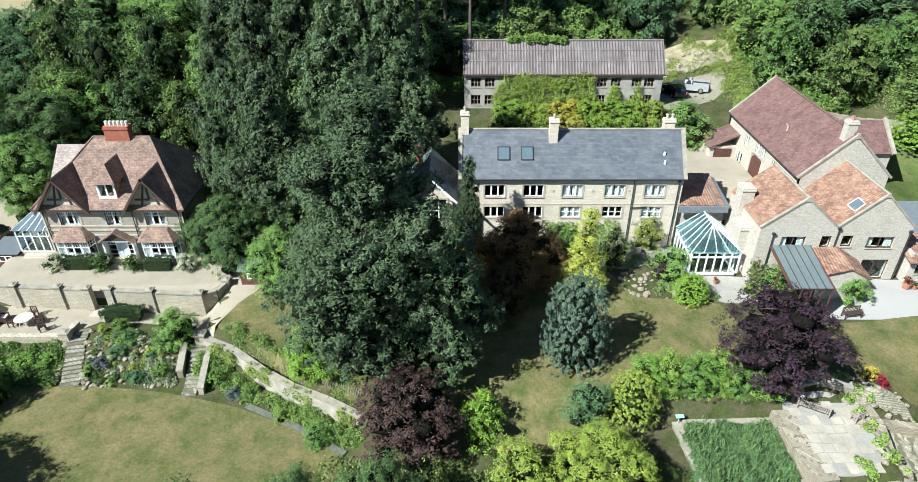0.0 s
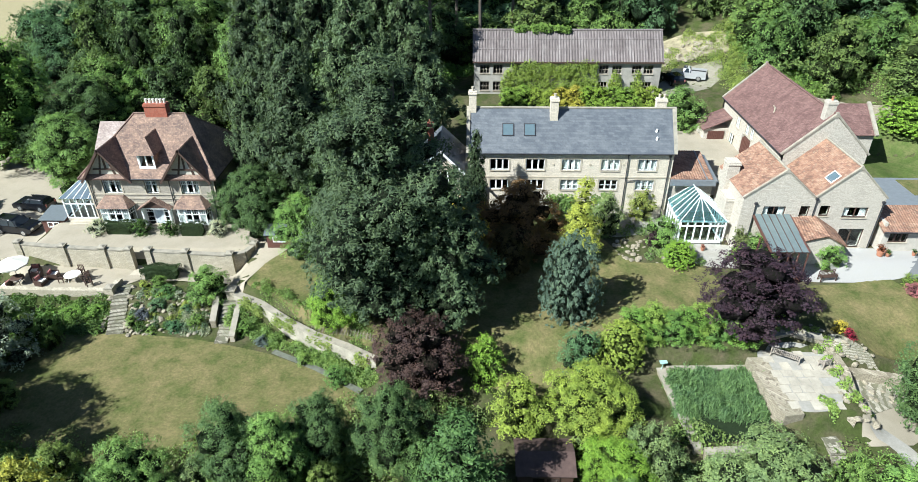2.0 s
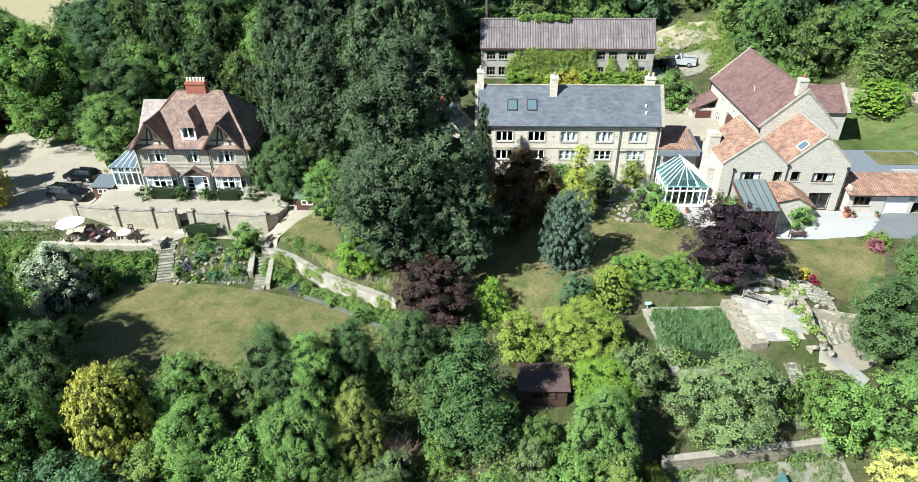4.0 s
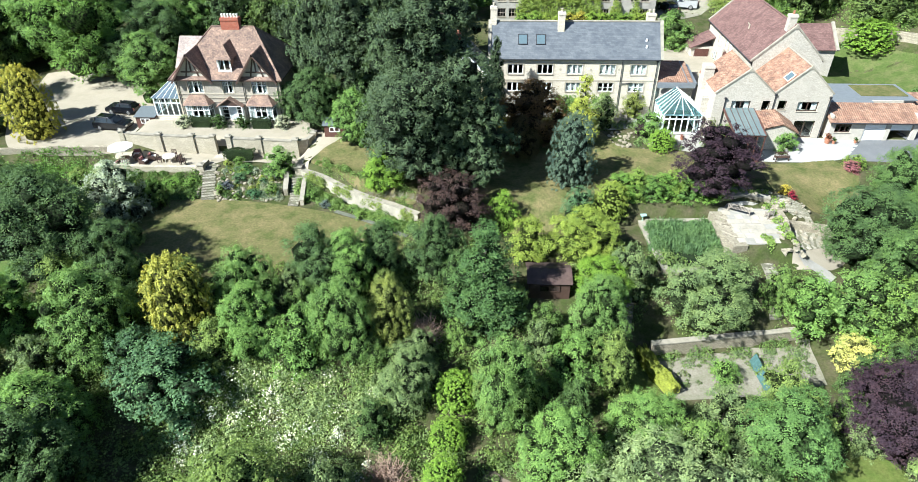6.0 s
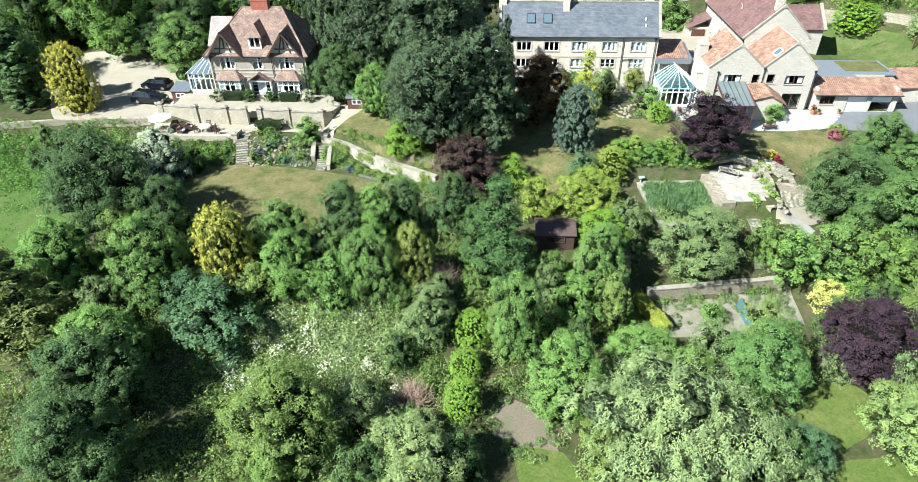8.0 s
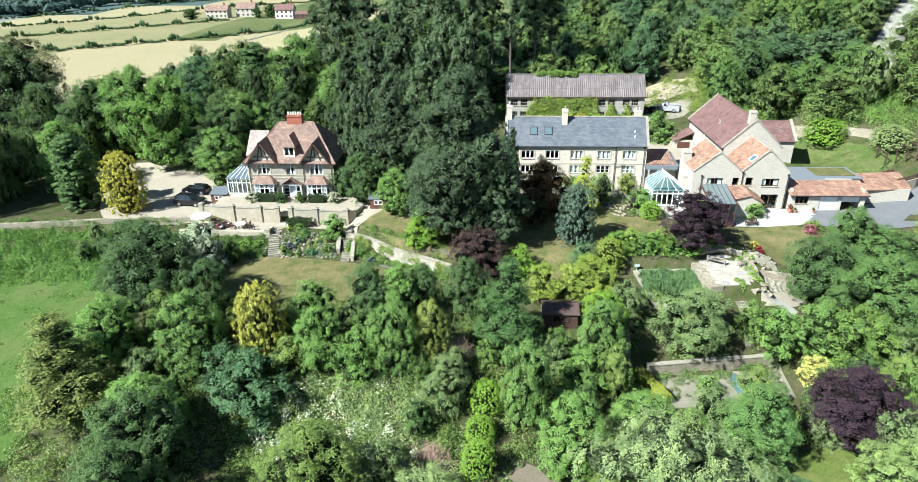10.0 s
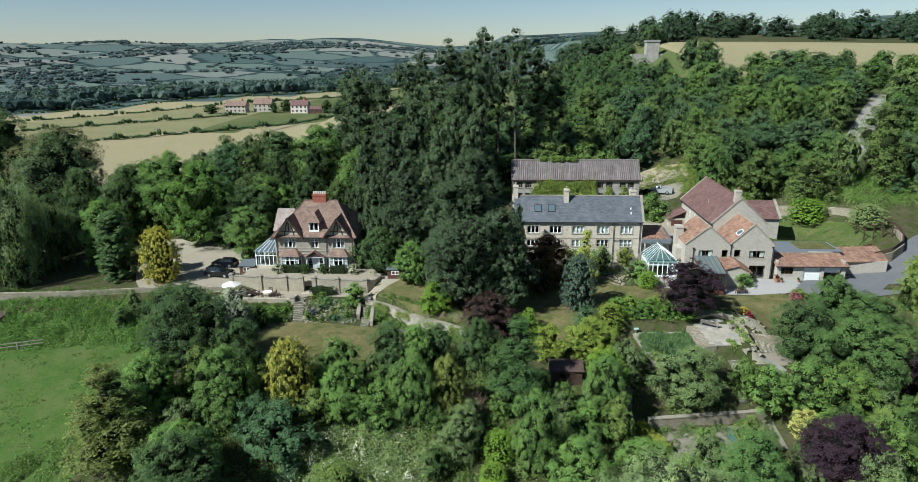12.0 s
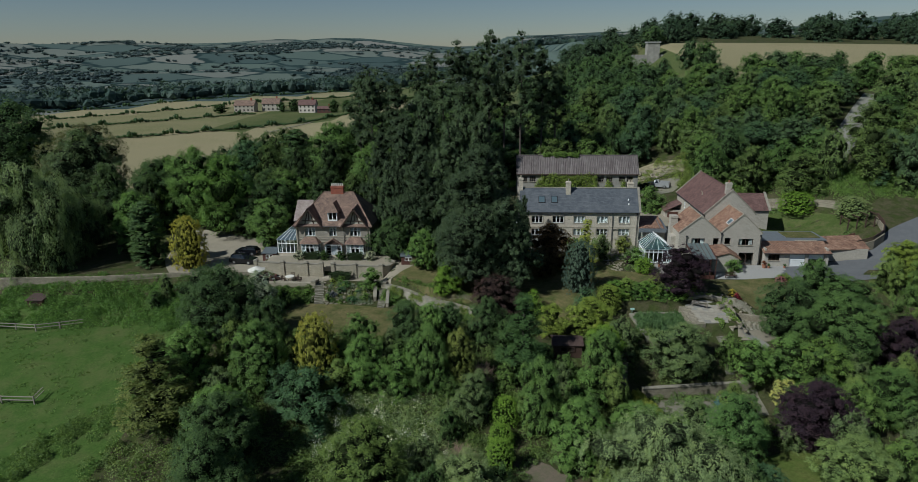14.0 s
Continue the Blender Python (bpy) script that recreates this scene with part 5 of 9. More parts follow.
    px0, px1, py0, py1 = 27.6, 31.0, 42.9, f0
    for x, y in ((px0, py0), (px1, py0), ((px0 + px1) / 2, py0), (px0, (py0 + py1) / 2), (px1, (py0 + py1) / 2), (px0 + 0.85, py0), (px1 - 0.85, py0)):
        b.box(x - 0.06, y - 0.06, g - 0.9, x + 0.06, y + 0.06, 1.15)
    b.box(px0 - 0.06, py0 - 0.06, g - 0.9, px1 + 0.06, py0 + 0.06, g - 0.2)
    b.box(px0 - 0.06, py0, g - 0.9, px0 + 0.06, py1, g - 0.1), b.box(px1 - 0.06, py0, g - 0.9, px1 + 0.06, py1, g - 0.1)
    b.box(px0 - 0.1, py0 - 0.1, 1.05, px1 + 0.1, py0 + 0.08, 1.2)
    b.slab((px0 - 0.1, py0, 1.25), (px0 + 0.08, py0, 1.25), (px0 + 0.08, py1, 2.3), (px0 - 0.1, py1, 2.3), 0.2)
    b.slab((px1 - 0.08, py0, 1.25), (px1 + 0.1, py0, 1.25), (px1 + 0.1, py1, 2.3), (px1 - 0.08, py1, 2.3), 0.2)
    porch = part("porch", b, REDWOOD, h, "dark red-brown timber porch, glazed")
    for i in range(5):
        xa, xb = px0 + (px1 - px0) * i / 5, px0 + (px1 - px0) * (i + 1) / 5
        b = Builder()
        b.slab((xa + 0.03, py0 - 0.15, 1.2), (xb - 0.03, py0 - 0.15, 1.2), (xb - 0.03, py1, 2.32), (xa + 0.03, py1, 2.32), 0.03)
        part("roof_pane", b, plain("greenish_roof_sheet", (0.13, 0.16, 0.16), 0.25, 0, 0.15), porch)
        b = Builder()
        b.slab((xa - 0.03, py0 - 0.16, 1.24), (xa + 0.03, py0 - 0.16, 1.24), (xa + 0.03, py1, 2.36), (xa - 0.03, py1, 2.36), 0.06)
        part("roof_bar", b, DARKWOOD, porch)
    for x, xe in ((px0, px0 + 0.85), (px0 + 0.85, (px0 + px1) / 2), ((px0 + px1) / 2, px1 - 0.85), (px1 - 0.85, px1)):
        b = Builder()
        b.box(x + 0.07, py0 - 0.01, g - 0.2, xe - 0.07, py0 + 0.01, 1.05)
        part("pane", b, GLASS, porch)
    # side lean-to shed at the back with a boarded door
    b = Builder()
    b.box(29.4, 69.2, -0.2, x0, 72.2, 2.6)
    s = part("store", b, RUBBLE, h)
    b = Builder()
    b.box(29.9, 69.1, 0.2, 31.9, 69.2, 2.3)
    for i in range(9):
        b.box(29.95 + i * 0.22, 69.06, 0.2, 29.98 + i * 0.22, 69.1, 2.3)
    part("store_door", b, REDWOOD, s, "red-brown slatted door")
    b = Builder()
    b.slab((29.1, 68.9, 2.55), (29.1, 72.5, 2.55), (x0, 72.5, 4.1), (x0, 68.9, 4.1), 0.12)
    part("store_roof", b, TILE_RED, s)


stone_house()


def link_range():
    """Low tiled range between the houses."""
    h = thing("link_range", 23.5, 55.5, -1.4, "low stone range with orange pantiles and lead flashing", "outbuilding")
    b = Builder()
    b.box(21.0, 53.9, -1.9, 25.6, 58.3, 2.7)
    part("wall", b, RUBBLE, h)
    b = Builder()
    b.slab((20.97, 53.3, 3.3), (25.3, 53.3, 3.3), (25.3, 58.5, 4.2), (20.97, 58.5, 4.2), 0.14)
    pantiles(b, (20.97, 53.3, 3.3), (24.6, 53.3, 3.3), (20.97, 58.5, 4.2), (24.6, 58.5, 4.2))
    part("roof", b, TILE_ORANGE, h)
    b = Builder()
    b.slab((24.6, 53.25, 3.36), (25.9, 53.25, 3.0), (25.9, 58.5, 3.7), (24.6, 58.5, 4.27), 0.1)
    b.box(20.97, 53.1, 2.6, 25.6, 53.35, 3.25)
    part("flashing", b, LEAD, h)


link_range()


def conservatory():
    x0, x1, y0, y1, g, e, rz = 21.1, 25.6, 48.6, 53.2, -1.6, 0.95, 2.75
    h = thing("conservatory", (x0 + x1) / 2, y0, g, "white conservatory with a blue-tinted glass roof", "conservatory")
    b = Builder()
    b.box(x0, y0, g - 0.5, x1, y0 + 0.18, g + 0.35), b.box(x0, y0, g - 0.5, x0 + 0.18, y1, g + 0.35), b.box(x1 - 0.18, y0, g - 0.5, x1, y1, g + 0.35)
    part("plinth", b, WHITE, h)
    b = Builder()
    b.box(x0, y0, g - 0.1, x1, y1, g + 0.1)
    part("floor_slab", b, SOIL, h)
    n = 6
    b = Builder()
    for i in range(n + 1):
        x = x0 + (x1 - x0) * i / n
        b.box(x - 0.06, y0, g + 0.35, x + 0.06, y0 + 0.12, e)
        y = y0 + (y1 - y0) * i / n
        b.box(x0, y - 0.06, g + 0.35, x0 + 0.12, y + 0.06, e), b.box(x1 - 0.12, y - 0.06, g + 0.35, x1, y + 0.06, e)
    for z in (e - 0.55, e - 0.06):
        b.box(x0 - 0.03, y0 - 0.03, z, x1 + 0.03, y0 + 0.12, z + 0.1), b.box(x0 - 0.03, y0, z, x0 + 0.12, y1, z + 0.1), b.box(x1 - 0.12, y0, z, x1 + 0.03, y1, z + 0.1)
    part("frame", b, WHITE, h)
    for i in range(n):
        xa, xb = x0 + (x1 - x0) * i / n + 0.06, x0 + (x1 - x0) * (i + 1) / n - 0.06
        b = Builder()
        b.box(xa, y0 + 0.05, g + 0.35, xb, y0 + 0.06, e - 0.06)
        part("pane", b, GLASS, h).visible_shadow = False
        ya, yb = y0 + (y1 - y0) * i / n + 0.06, y0 + (y1 - y0) * (i + 1) / n - 0.06
        for xs in (x0 + 0.05, x1 - 0.06):
            b = Builder()
            b.box(xs, ya, g + 0.35, xs + 0.01, yb, e - 0.06)
            part("pane", b, GLASS, h).visible_shadow = False
    xm, yh = (x0 + x1) / 2, y0 + 2.0
    A, B, C, D = Vector((x0 - 0.12, y0 - 0.12, e + 0.04)), Vector((x1 + 0.12, y0 - 0.12, e + 0.04)), Vector((x1 + 0.12, y1, e + 0.04)), Vector((x0 - 0.12, y1, e + 0.04))
    H, K = Vector((xm, yh, rz)), Vector((xm, y1, rz))
    def bar(p, q, r):
        t = Builder()
        t.tube(p, q, r, r, 5)
        part("roof_bar", t, WHITE, h)
    for i in range(5):
        u0, u1 = i / 5, (i + 1) / 5
        for lo0, lo1, hi0, hi1 in ((D, A, K, H), (B, C, H, K)):
            p = Builder()
            p.slab(lo0.lerp(lo1, u0 + 0.008), lo0.lerp(lo1, u1 - 0.008), hi0.lerp(hi1, u1 - 0.008), hi0.lerp(hi1, u0 + 0.008), 0.02)
            part("roof_pane", p, ROOFGLASS, h)
            bar(lo0.lerp(lo1, u0) + Vector((0, 0, 0.03)), hi0.lerp(hi1, u0) + Vector((0, 0, 0.03)), 0.035)
    for i in range(4):
        p = Builder()
        p.poly(A.lerp(B, i / 4 + 0.01), A.lerp(B, (i + 1) / 4 - 0.01), H - Vector((0, 0.05, 0.03)))
        part("roof_pane", p, ROOFGLASS, h)
        bar(A.lerp(B, i / 4) + Vector((0, 0, 0.03)), H + Vector((0, 0, 0.03)), 0.035)
    bar(B, H, 0.05), bar(H, K, 0.06), bar(C, K, 0.04)
    b = Builder()
    b.lathe(xm, yh, [(0.05, rz), (0.09, rz + 0.15), (0.03, rz + 0.3), (0.0, rz + 0.45)], 8)
    part("finial", b, WHITE, h)


conservatory()


def garages():
    g = -1.4
    h = thing("garage", 45.5, 49, g, "low white-walled garage with an orange pantile roof", "garage")
    b = Builder()
    wall_with_openings(b, (40.2, 47.2), (50.4, 47.2), g - 0.5, 1.0, [(0.6, 2.4, -0.35, 0.7), (4.0, 6.5, g + 0.02, 0.75), (7.0, 9.6, g + 0.02, 0.75)], 0.3)
    part("wall", b, plain("pale_render", (0.46, 0.42, 0.36), 0.9), h)
    b = Builder()
    b.box(40.2, 47.5, g - 0.5, 40.5, 51.4, 1.6), b.box(50.1, 47.5, g - 0.5, 50.4, 51.4, 1.6), b.box(40.5, 51.1, g - 0.5, 50.1, 51.4, 2.0)
    part("wall", b, RUBBLE, h)
    window(h, (40.8, 47.2), (42.6, 47.2), -0.35, 0.7, 3, 1, DARKWOOD, None, 0.08)
    for xa, material, text in ((44.2, WHITE, "white garage door"), (47.2, WHITE, "white garage door, half open")):
        b = Builder()
        lo = g + 0.02 if xa < 46 else -0.1
        b.box(xa + 0.03, 47.33, lo, xa + 2.45, 47.4, 0.75)
        for k in range(1, 4):
            z = lo + (0.75 - lo) * k / 4
            b.box(xa + 0.03, 47.31, z - 0.02, xa + 2.45, 47.33, z + 0.02)
        part("garage_door", b, material, h, text)
    b = Builder()
    b.slab((39.9, 46.8, 0.95), (50.7, 46.8, 0.95), (50.7, 50.2, 2.1), (39.9, 50.2, 2.1), 0.14)
    pantiles(b, (39.9, 46.8, 0.95), (50.7, 46.8, 0.95), (39.9, 50.2, 2.1), (50.7, 50.2, 2.1))
    part("roof", b, TILE_ORANGE, h)
    gutter(h, (39.9, 46.75, 0.95), (50.7, 46.75, 0.95))
    h2 = thing("store_range", 46, 53.5, g, "flat-roofed stone store with pale felt roof", "outbuilding")
    b = Builder()
    b.box(40.3, 51.5, g - 0.4, 51.5, 56.2, 1.9)
    part("wall", b, RUBBLE, h2)
    b = Builder()
    b.box(40.0, 50.3, 1.9, 46.2, 56.5, 2.08), b.box(46.2, 51.3, 1.9, 51.8, 56.5, 2.05)
    part("roof", b, LEAD, h2)
    b = Builder()
    b.box(45.6, 52.4, 2.06, 51.2, 55.9, 2.16)
    part("green_roof", b, LAWN, h2, "dry grass laid on the roof")
    h3 = thing("shed_range", 54.5, 52.5, g, "tiled store with a low orange roof beside the lane", "outbuilding")
    b = Builder()
    b.box(51.9, 50.2, g - 0.4, 58.2, 54.2, 0.8)
    part("wall", b, RUBBLE, h3)
    b = Builder()
    b.slab((51.7, 49.8, 0.75), (58.5, 50.4, 0.75), (58.5, 54.4, 2.05), (51.7, 54.2, 1.85), 0.14)
    pantiles(b, (51.7, 49.8, 0.75), (58.5, 50.4, 0.75), (51.7, 54.2, 1.85), (58.5, 54.4, 2.05))
    part("roof", b, TILE_ORANGE, h3)


garages()


def shed(x, y, w, d, hgt, material, label, ridge=True, roof_material=None, frame_material=None):
    g = min(h_at(x, y), h_at(x + w, y + d)) - 0.1
    h = thing("garden_shed", x + w / 2, y + d / 2, g, label, "shed")
    b = Builder()
    b.box(x, y, g, x + w, y + d, g + hgt)
    part("body", b, material, h)
    b = Builder()
    if ridge:
        b.slab((x - 0.2, y - 0.2, g + hgt - 0.05), (x + w + 0.2, y - 0.2, g + hgt - 0.05), (x + w + 0.2, y + d / 2, g + hgt + 0.55), (x - 0.2, y + d / 2, g + hgt + 0.55), 0.06)
        b.slab((x - 0.2, y + d + 0.2, g + hgt - 0.05), (x - 0.2, y + d / 2, g + hgt + 0.55), (x + w + 0.2, y + d / 2, g + hgt + 0.55), (x + w + 0.2, y + d + 0.2, g + hgt - 0.05), 0.06)
    else:
        b.slab((x - 0.2, y - 0.2, g + hgt), (x + w + 0.2, y - 0.2, g + hgt), (x + w + 0.2, y + d + 0.2, g + hgt + 0.4), (x - 0.2, y + d + 0.2, g + hgt + 0.4), 0.06)
    part("roof", b, roof_material or FELT, h)
    window(h, (x + w * 0.25, y), (x + w * 0.75, y), g + hgt * 0.5, g + hgt * 0.85, 2, 1, frame_material or WHITE, None, -0.08, sill=False)
    return h


shed(-19.9, 47.7, 2.5, 2.2, 1.8, REDWOOD, "red-brown wooden shed with a grey felt roof")
shed(-45.9, 52.6, 2.5, 2.4, 1.9, REDWOOD, "low brown shed with a grey-green felt roof beside the drive", False)
shed(-11.6, 39.6, 2.4, 2.0, 1.6, REDWOOD, "brown wooden playhouse under the pine tree")
# roof and window frame take dark colours in place of the trees' shade
shed(3.9, 22.8, 3.8, 3.0, 2.0, DARKWOOD, "dark shed almost hidden among the bushes, roof darkened for shade", True, DARKROOF, DARKWOOD)

# ---- plants ----
def leaf_quads(rng, points, normals, size, long=1.0, hang=0.0, stray=0.6):
    """Small pointed leaves at the points, facing roughly along the normals."""
    n = len(points)
    nn = normals * 0.7 + rng.normal(0, stray, (n, 3)) + np.array([0, 0, 0.3])
    nn /= np.linalg.norm(nn, axis=1)[:, None] + 1e-9
    t = rng.normal(0, 1, (n, 3))
    if hang:
        t = t * (1 - hang) + np.array([0, 0, -1.0]) * hang * 2
    t -= nn * (t * nn).sum(1)[:, None]
    t /= np.linalg.norm(t, axis=1)[:, None] + 1e-9
    u = np.cross(nn, t)
    s = size * rng.uniform(0.65, 1.3, n)[:, None]
    v = np.empty((n, 3, 3))
    v[:, 0] = points + t * s * long * 0.6
    v[:, 1], v[:, 2] = points + u * s * 0.46 - t * s * long * 0.4, points - u * s * 0.46 - t * s * long * 0.4
    return v.reshape(-1, 3)


def ball(rng, k, up=-0.5):
    d = rng.normal(0, 1, (k * 2, 3))
    d /= np.linalg.norm(d, axis=1)[:, None]
    d = d[d[:, 2] > up][:k]
    return d


CORE_V = np.array([(0, 0, 1), (0.894, 0, 0.447), (0.276, 0.851, 0.447), (-0.724, 0.526, 0.447), (-0.724, -0.526, 0.447), (0.276, -0.851, 0.447),
                   (0.724, 0.526, -0.447), (-0.276, 0.851, -0.447), (-0.894, 0, -0.447), (-0.276, -0.851, -0.447), (0.724, -0.526, -0.447), (0, 0, -1)])
CORE_F = [(0, 1, 2), (0, 2, 3), (0, 3, 4), (0, 4, 5), (0, 5, 1), (1, 6, 2), (2, 7, 3), (3, 8, 4), (4, 9, 5), (5, 10, 1), (6, 7, 2), (7, 8, 3), (8, 9, 4), (9, 10, 5), (10, 6, 1), (11, 7, 6), (11, 8, 7), (11, 9, 8), (11, 10, 9), (11, 6, 10)]


def quads_mesh(name, quads, cores, material):
    """One mesh of loose leaves (n*3 points) and shaded inner masses."""
    nq = len(quads) // 3
    verts = [quads] + [c for c in cores]
    faces = np.arange(nq * 3).reshape(nq, 3).tolist()
    k = nq * 3
    for c in cores:
        faces += [(a + k, b + k, d + k) for a, b, d in CORE_F]
        k += 12
    return raw_mesh(name, np.concatenate(verts).tolist(), faces, material)


def reach_of(form, u):
    """How wide a crown of some form is at the height u (0 at its foot, 1 at its tip), as a share of its half width."""
    if form == "cone":
        return (0.12 + 0.88 * (1 - u) ** 0.66) * min(1.0, 0.7 + 2.0 * u)
    if form == "pine":
        return min(1.0, 0.62 + 1.6 * u) * (1 - max(0.0, u - 0.28) / 0.72) ** 0.62 * 0.92 + 0.06
    if form == "flat":
        return min(1.0, 0.45 + 1.3 * u) * (1 - u ** 5) ** 0.5
    if form == "egg":
        return max(0.03, 1 - abs(1.62 * u - 0.6) ** 2.6) ** 0.55
    return max(0.05, 1 - abs(2 * u - 0.86) ** 2.3) ** 0.5


def crown_mesh(name, seed, w, h, lobes, tufts, leaves, size, base=0.06, form="round", tuft=0.075, long=1.2, flat=1.0, droop=0.0, material=None, gaps=0.12, loose=0.3):
    """A crown: limbs carry lobes, lobes carry tufts, tufts carry leaves; a core with painted shade fills the inside of
    each lobe.
    """
    rng = np.random.default_rng(seed)
    z0, hc = h * base, h * (1 - base)
    centres, radii = [], []
    for i in range(lobes):
        u = (i + rng.uniform(0.2, 0.8)) / lobes
        r = reach_of(form, u) * w / 2
        if form == "egg":
            big, off = max(r * 0.8, w * 0.09), r * 0.22
        elif form in ("pine", "flat"):
            big = max(r * rng.uniform(0.28, 0.48), w * 0.075)
            off = max(0.0, r * rng.uniform(0.62, 1.08) - big) if i % 3 else r * rng.uniform(0.0, 0.3)
        else:
            big = max(r * rng.uniform(0.34, 0.6), w * 0.09)
            off = max(0.0, r * rng.uniform(0.82, 1.1) - big) if i % 4 else r * rng.uniform(0.0, 0.3)
        a = i * 2.39996 + rng.uniform(-0.5, 0.5)
        up = big * flat * rng.uniform(0.75, 1.05)
        centres.append((off * math.cos(a), off * math.sin(a), z0 + min(hc - up * 0.9, max(up * 0.6, u * hc))))
        radii.append((big, big, up))
    centres, radii = np.array(centres), np.array(radii)
    share = radii[:, 0] * (radii[:, 0] + 2 * radii[:, 2])
    pick = rng.choice(lobes, tufts * 3, p=share / share.sum())
    d = rng.normal(0, 1, (tufts * 3, 3))
    d /= np.linalg.norm(d, axis=1)[:, None]
    d[:, 2] = np.where(d[:, 2] < -0.45, -d[:, 2], d[:, 2])
    p = centres[pick] + d * radii[pick] * rng.uniform(0.74, 1.08, (len(d), 1))
    inside = np.zeros(len(p), bool)
    for c, r in zip(centres, radii):
        inside |= (((p - c) / r) ** 2).sum(1) < 0.5
    keep = np.flatnonzero(~inside & (rng.uniform(0, 1, len(p)) > gaps))[:tufts]
    p, d, n = p[keep], d[keep], len(keep)
    axis = d * 0.75 + np.array([0, 0, 0.45 - droop * 0.5]) + rng.normal(0, 0.18, (n, 3))
    axis /= np.linalg.norm(axis, axis=1)[:, None]
    rad = w * tuft * rng.uniform(0.6, 1.35, n)
    per = max(5, leaves // n)
    k = np.repeat(np.arange(n), per)
    m = len(k)
    e = rng.normal(0, 1, (m, 3))
    e /= np.linalg.norm(e, axis=1)[:, None]
    along = (e * axis[k]).sum(1)
    e += axis[k] * (np.abs(along) - along)[:, None]
    along = np.abs(along)
    shell = rng.uniform(0.55, 1.0, m)
    tip = rng.uniform(0, 1, m) < loose
    stretch = np.where(tip, rng.uniform(1.0, 1.75, m), 0.62)
    slim = np.where(tip, 0.6, 1.0)
    pos = p[k] + ((e - axis[k] * along[:, None]) * slim[:, None] + axis[k] * (along * stretch)[:, None]) * (rad[k] * shell)[:, None]
    nor = e * 0.75 + axis[k] * 0.55 + d[k] * 0.25
    if droop:
        fall = rng.uniform(0, 1, m) ** 1.3
        pos += (d[k] * np.array([1, 1, 0]) * 0.25 + np.array([0, 0, -1.0]))* (fall * rad[k] * droop * 2.6)[:, None]
        pos[:, :2] = p[k][:, :2] + (pos - p[k])[:, :2] * (1 - 0.45 * fall)[:, None]
    tri = leaf_quads(rng, pos, nor, size, long, droop * 0.75, 0.42)
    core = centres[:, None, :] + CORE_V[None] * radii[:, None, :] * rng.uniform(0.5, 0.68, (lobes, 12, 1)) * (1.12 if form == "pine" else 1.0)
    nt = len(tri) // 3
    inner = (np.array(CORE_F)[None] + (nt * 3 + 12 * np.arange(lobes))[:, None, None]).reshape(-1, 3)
    return triangles(name, np.concatenate([tri, core.reshape(-1, 3)]), np.concatenate([np.arange(nt * 3).reshape(-1, 3), inner]), np.r_[np.zeros(nt, np.int32), np.ones(len(inner), np.int32)], (material or LEAF, INNER_SHADE))


def triangles(name, verts, faces, index, materials):
    """A mesh out of arrays of corners and triangles."""
    me = bpy.data.meshes.new(name)
    me.vertices.add(len(verts))
    me.vertices.foreach_set("co", np.asarray(verts, np.float32).ravel())
    me.loops.add(len(faces) * 3)
    me.loops.foreach_set("vertex_index", np.asarray(faces, np.int32).ravel())
    me.polygons.add(len(faces))
    me.polygons.foreach_set("loop_start", np.arange(0, len(faces) * 3, 3, dtype=np.int32))
    for material in materials:
        me.materials.append(material)
    me.polygons.foreach_set("material_index", np.asarray(index, np.int32))
    me.polygons.foreach_set("use_smooth", np.asarray(index, np.int32) == 1)
    me.update(calc_edges=True)
    return me


def trunk_mesh(name, seed, height, r, limbs, spread, material=BARK, lean=0.0, start=0.35, taper=0.0):
    rng = random.Random(seed)
    b = Builder()
    p = Vector((0, 0, -0.6))
    n = 6
    for i in range(n):
        q = Vector((lean * (i + 1) / n + rng.uniform(-0.08, 0.08) * r * 4, rng.uniform(-0.08, 0.08) * r * 4, -0.6 + (height + 0.6) * (i + 1) / n))
        b.tube(p, q, r * (1 - i / n * 0.75), r * (1 - (i + 1) / n * 0.75), 8)
        p = q
    for i in range(limbs):
        a, z = rng.uniform(0, 6.28), height * rng.uniform(start, 0.95)
        l = spread * rng.uniform(0.5, 0.95) * (1 - taper * z / height)
        s = Vector((lean * z / height, 0, z))
        e = s + Vector((math.cos(a) * l, math.sin(a) * l, l * rng.uniform(0.15, 0.5)))
        m1 = s.lerp(e, 0.5) + Vector((0, 0, l * 0.08))
        b.tube(s, m1, r * 0.33, r * 0.2, 5), b.tube(m1, e, r * 0.2, r * 0.05, 5)
    return raw_mesh(name, b.v, b.f, material)


PLANTS = {}


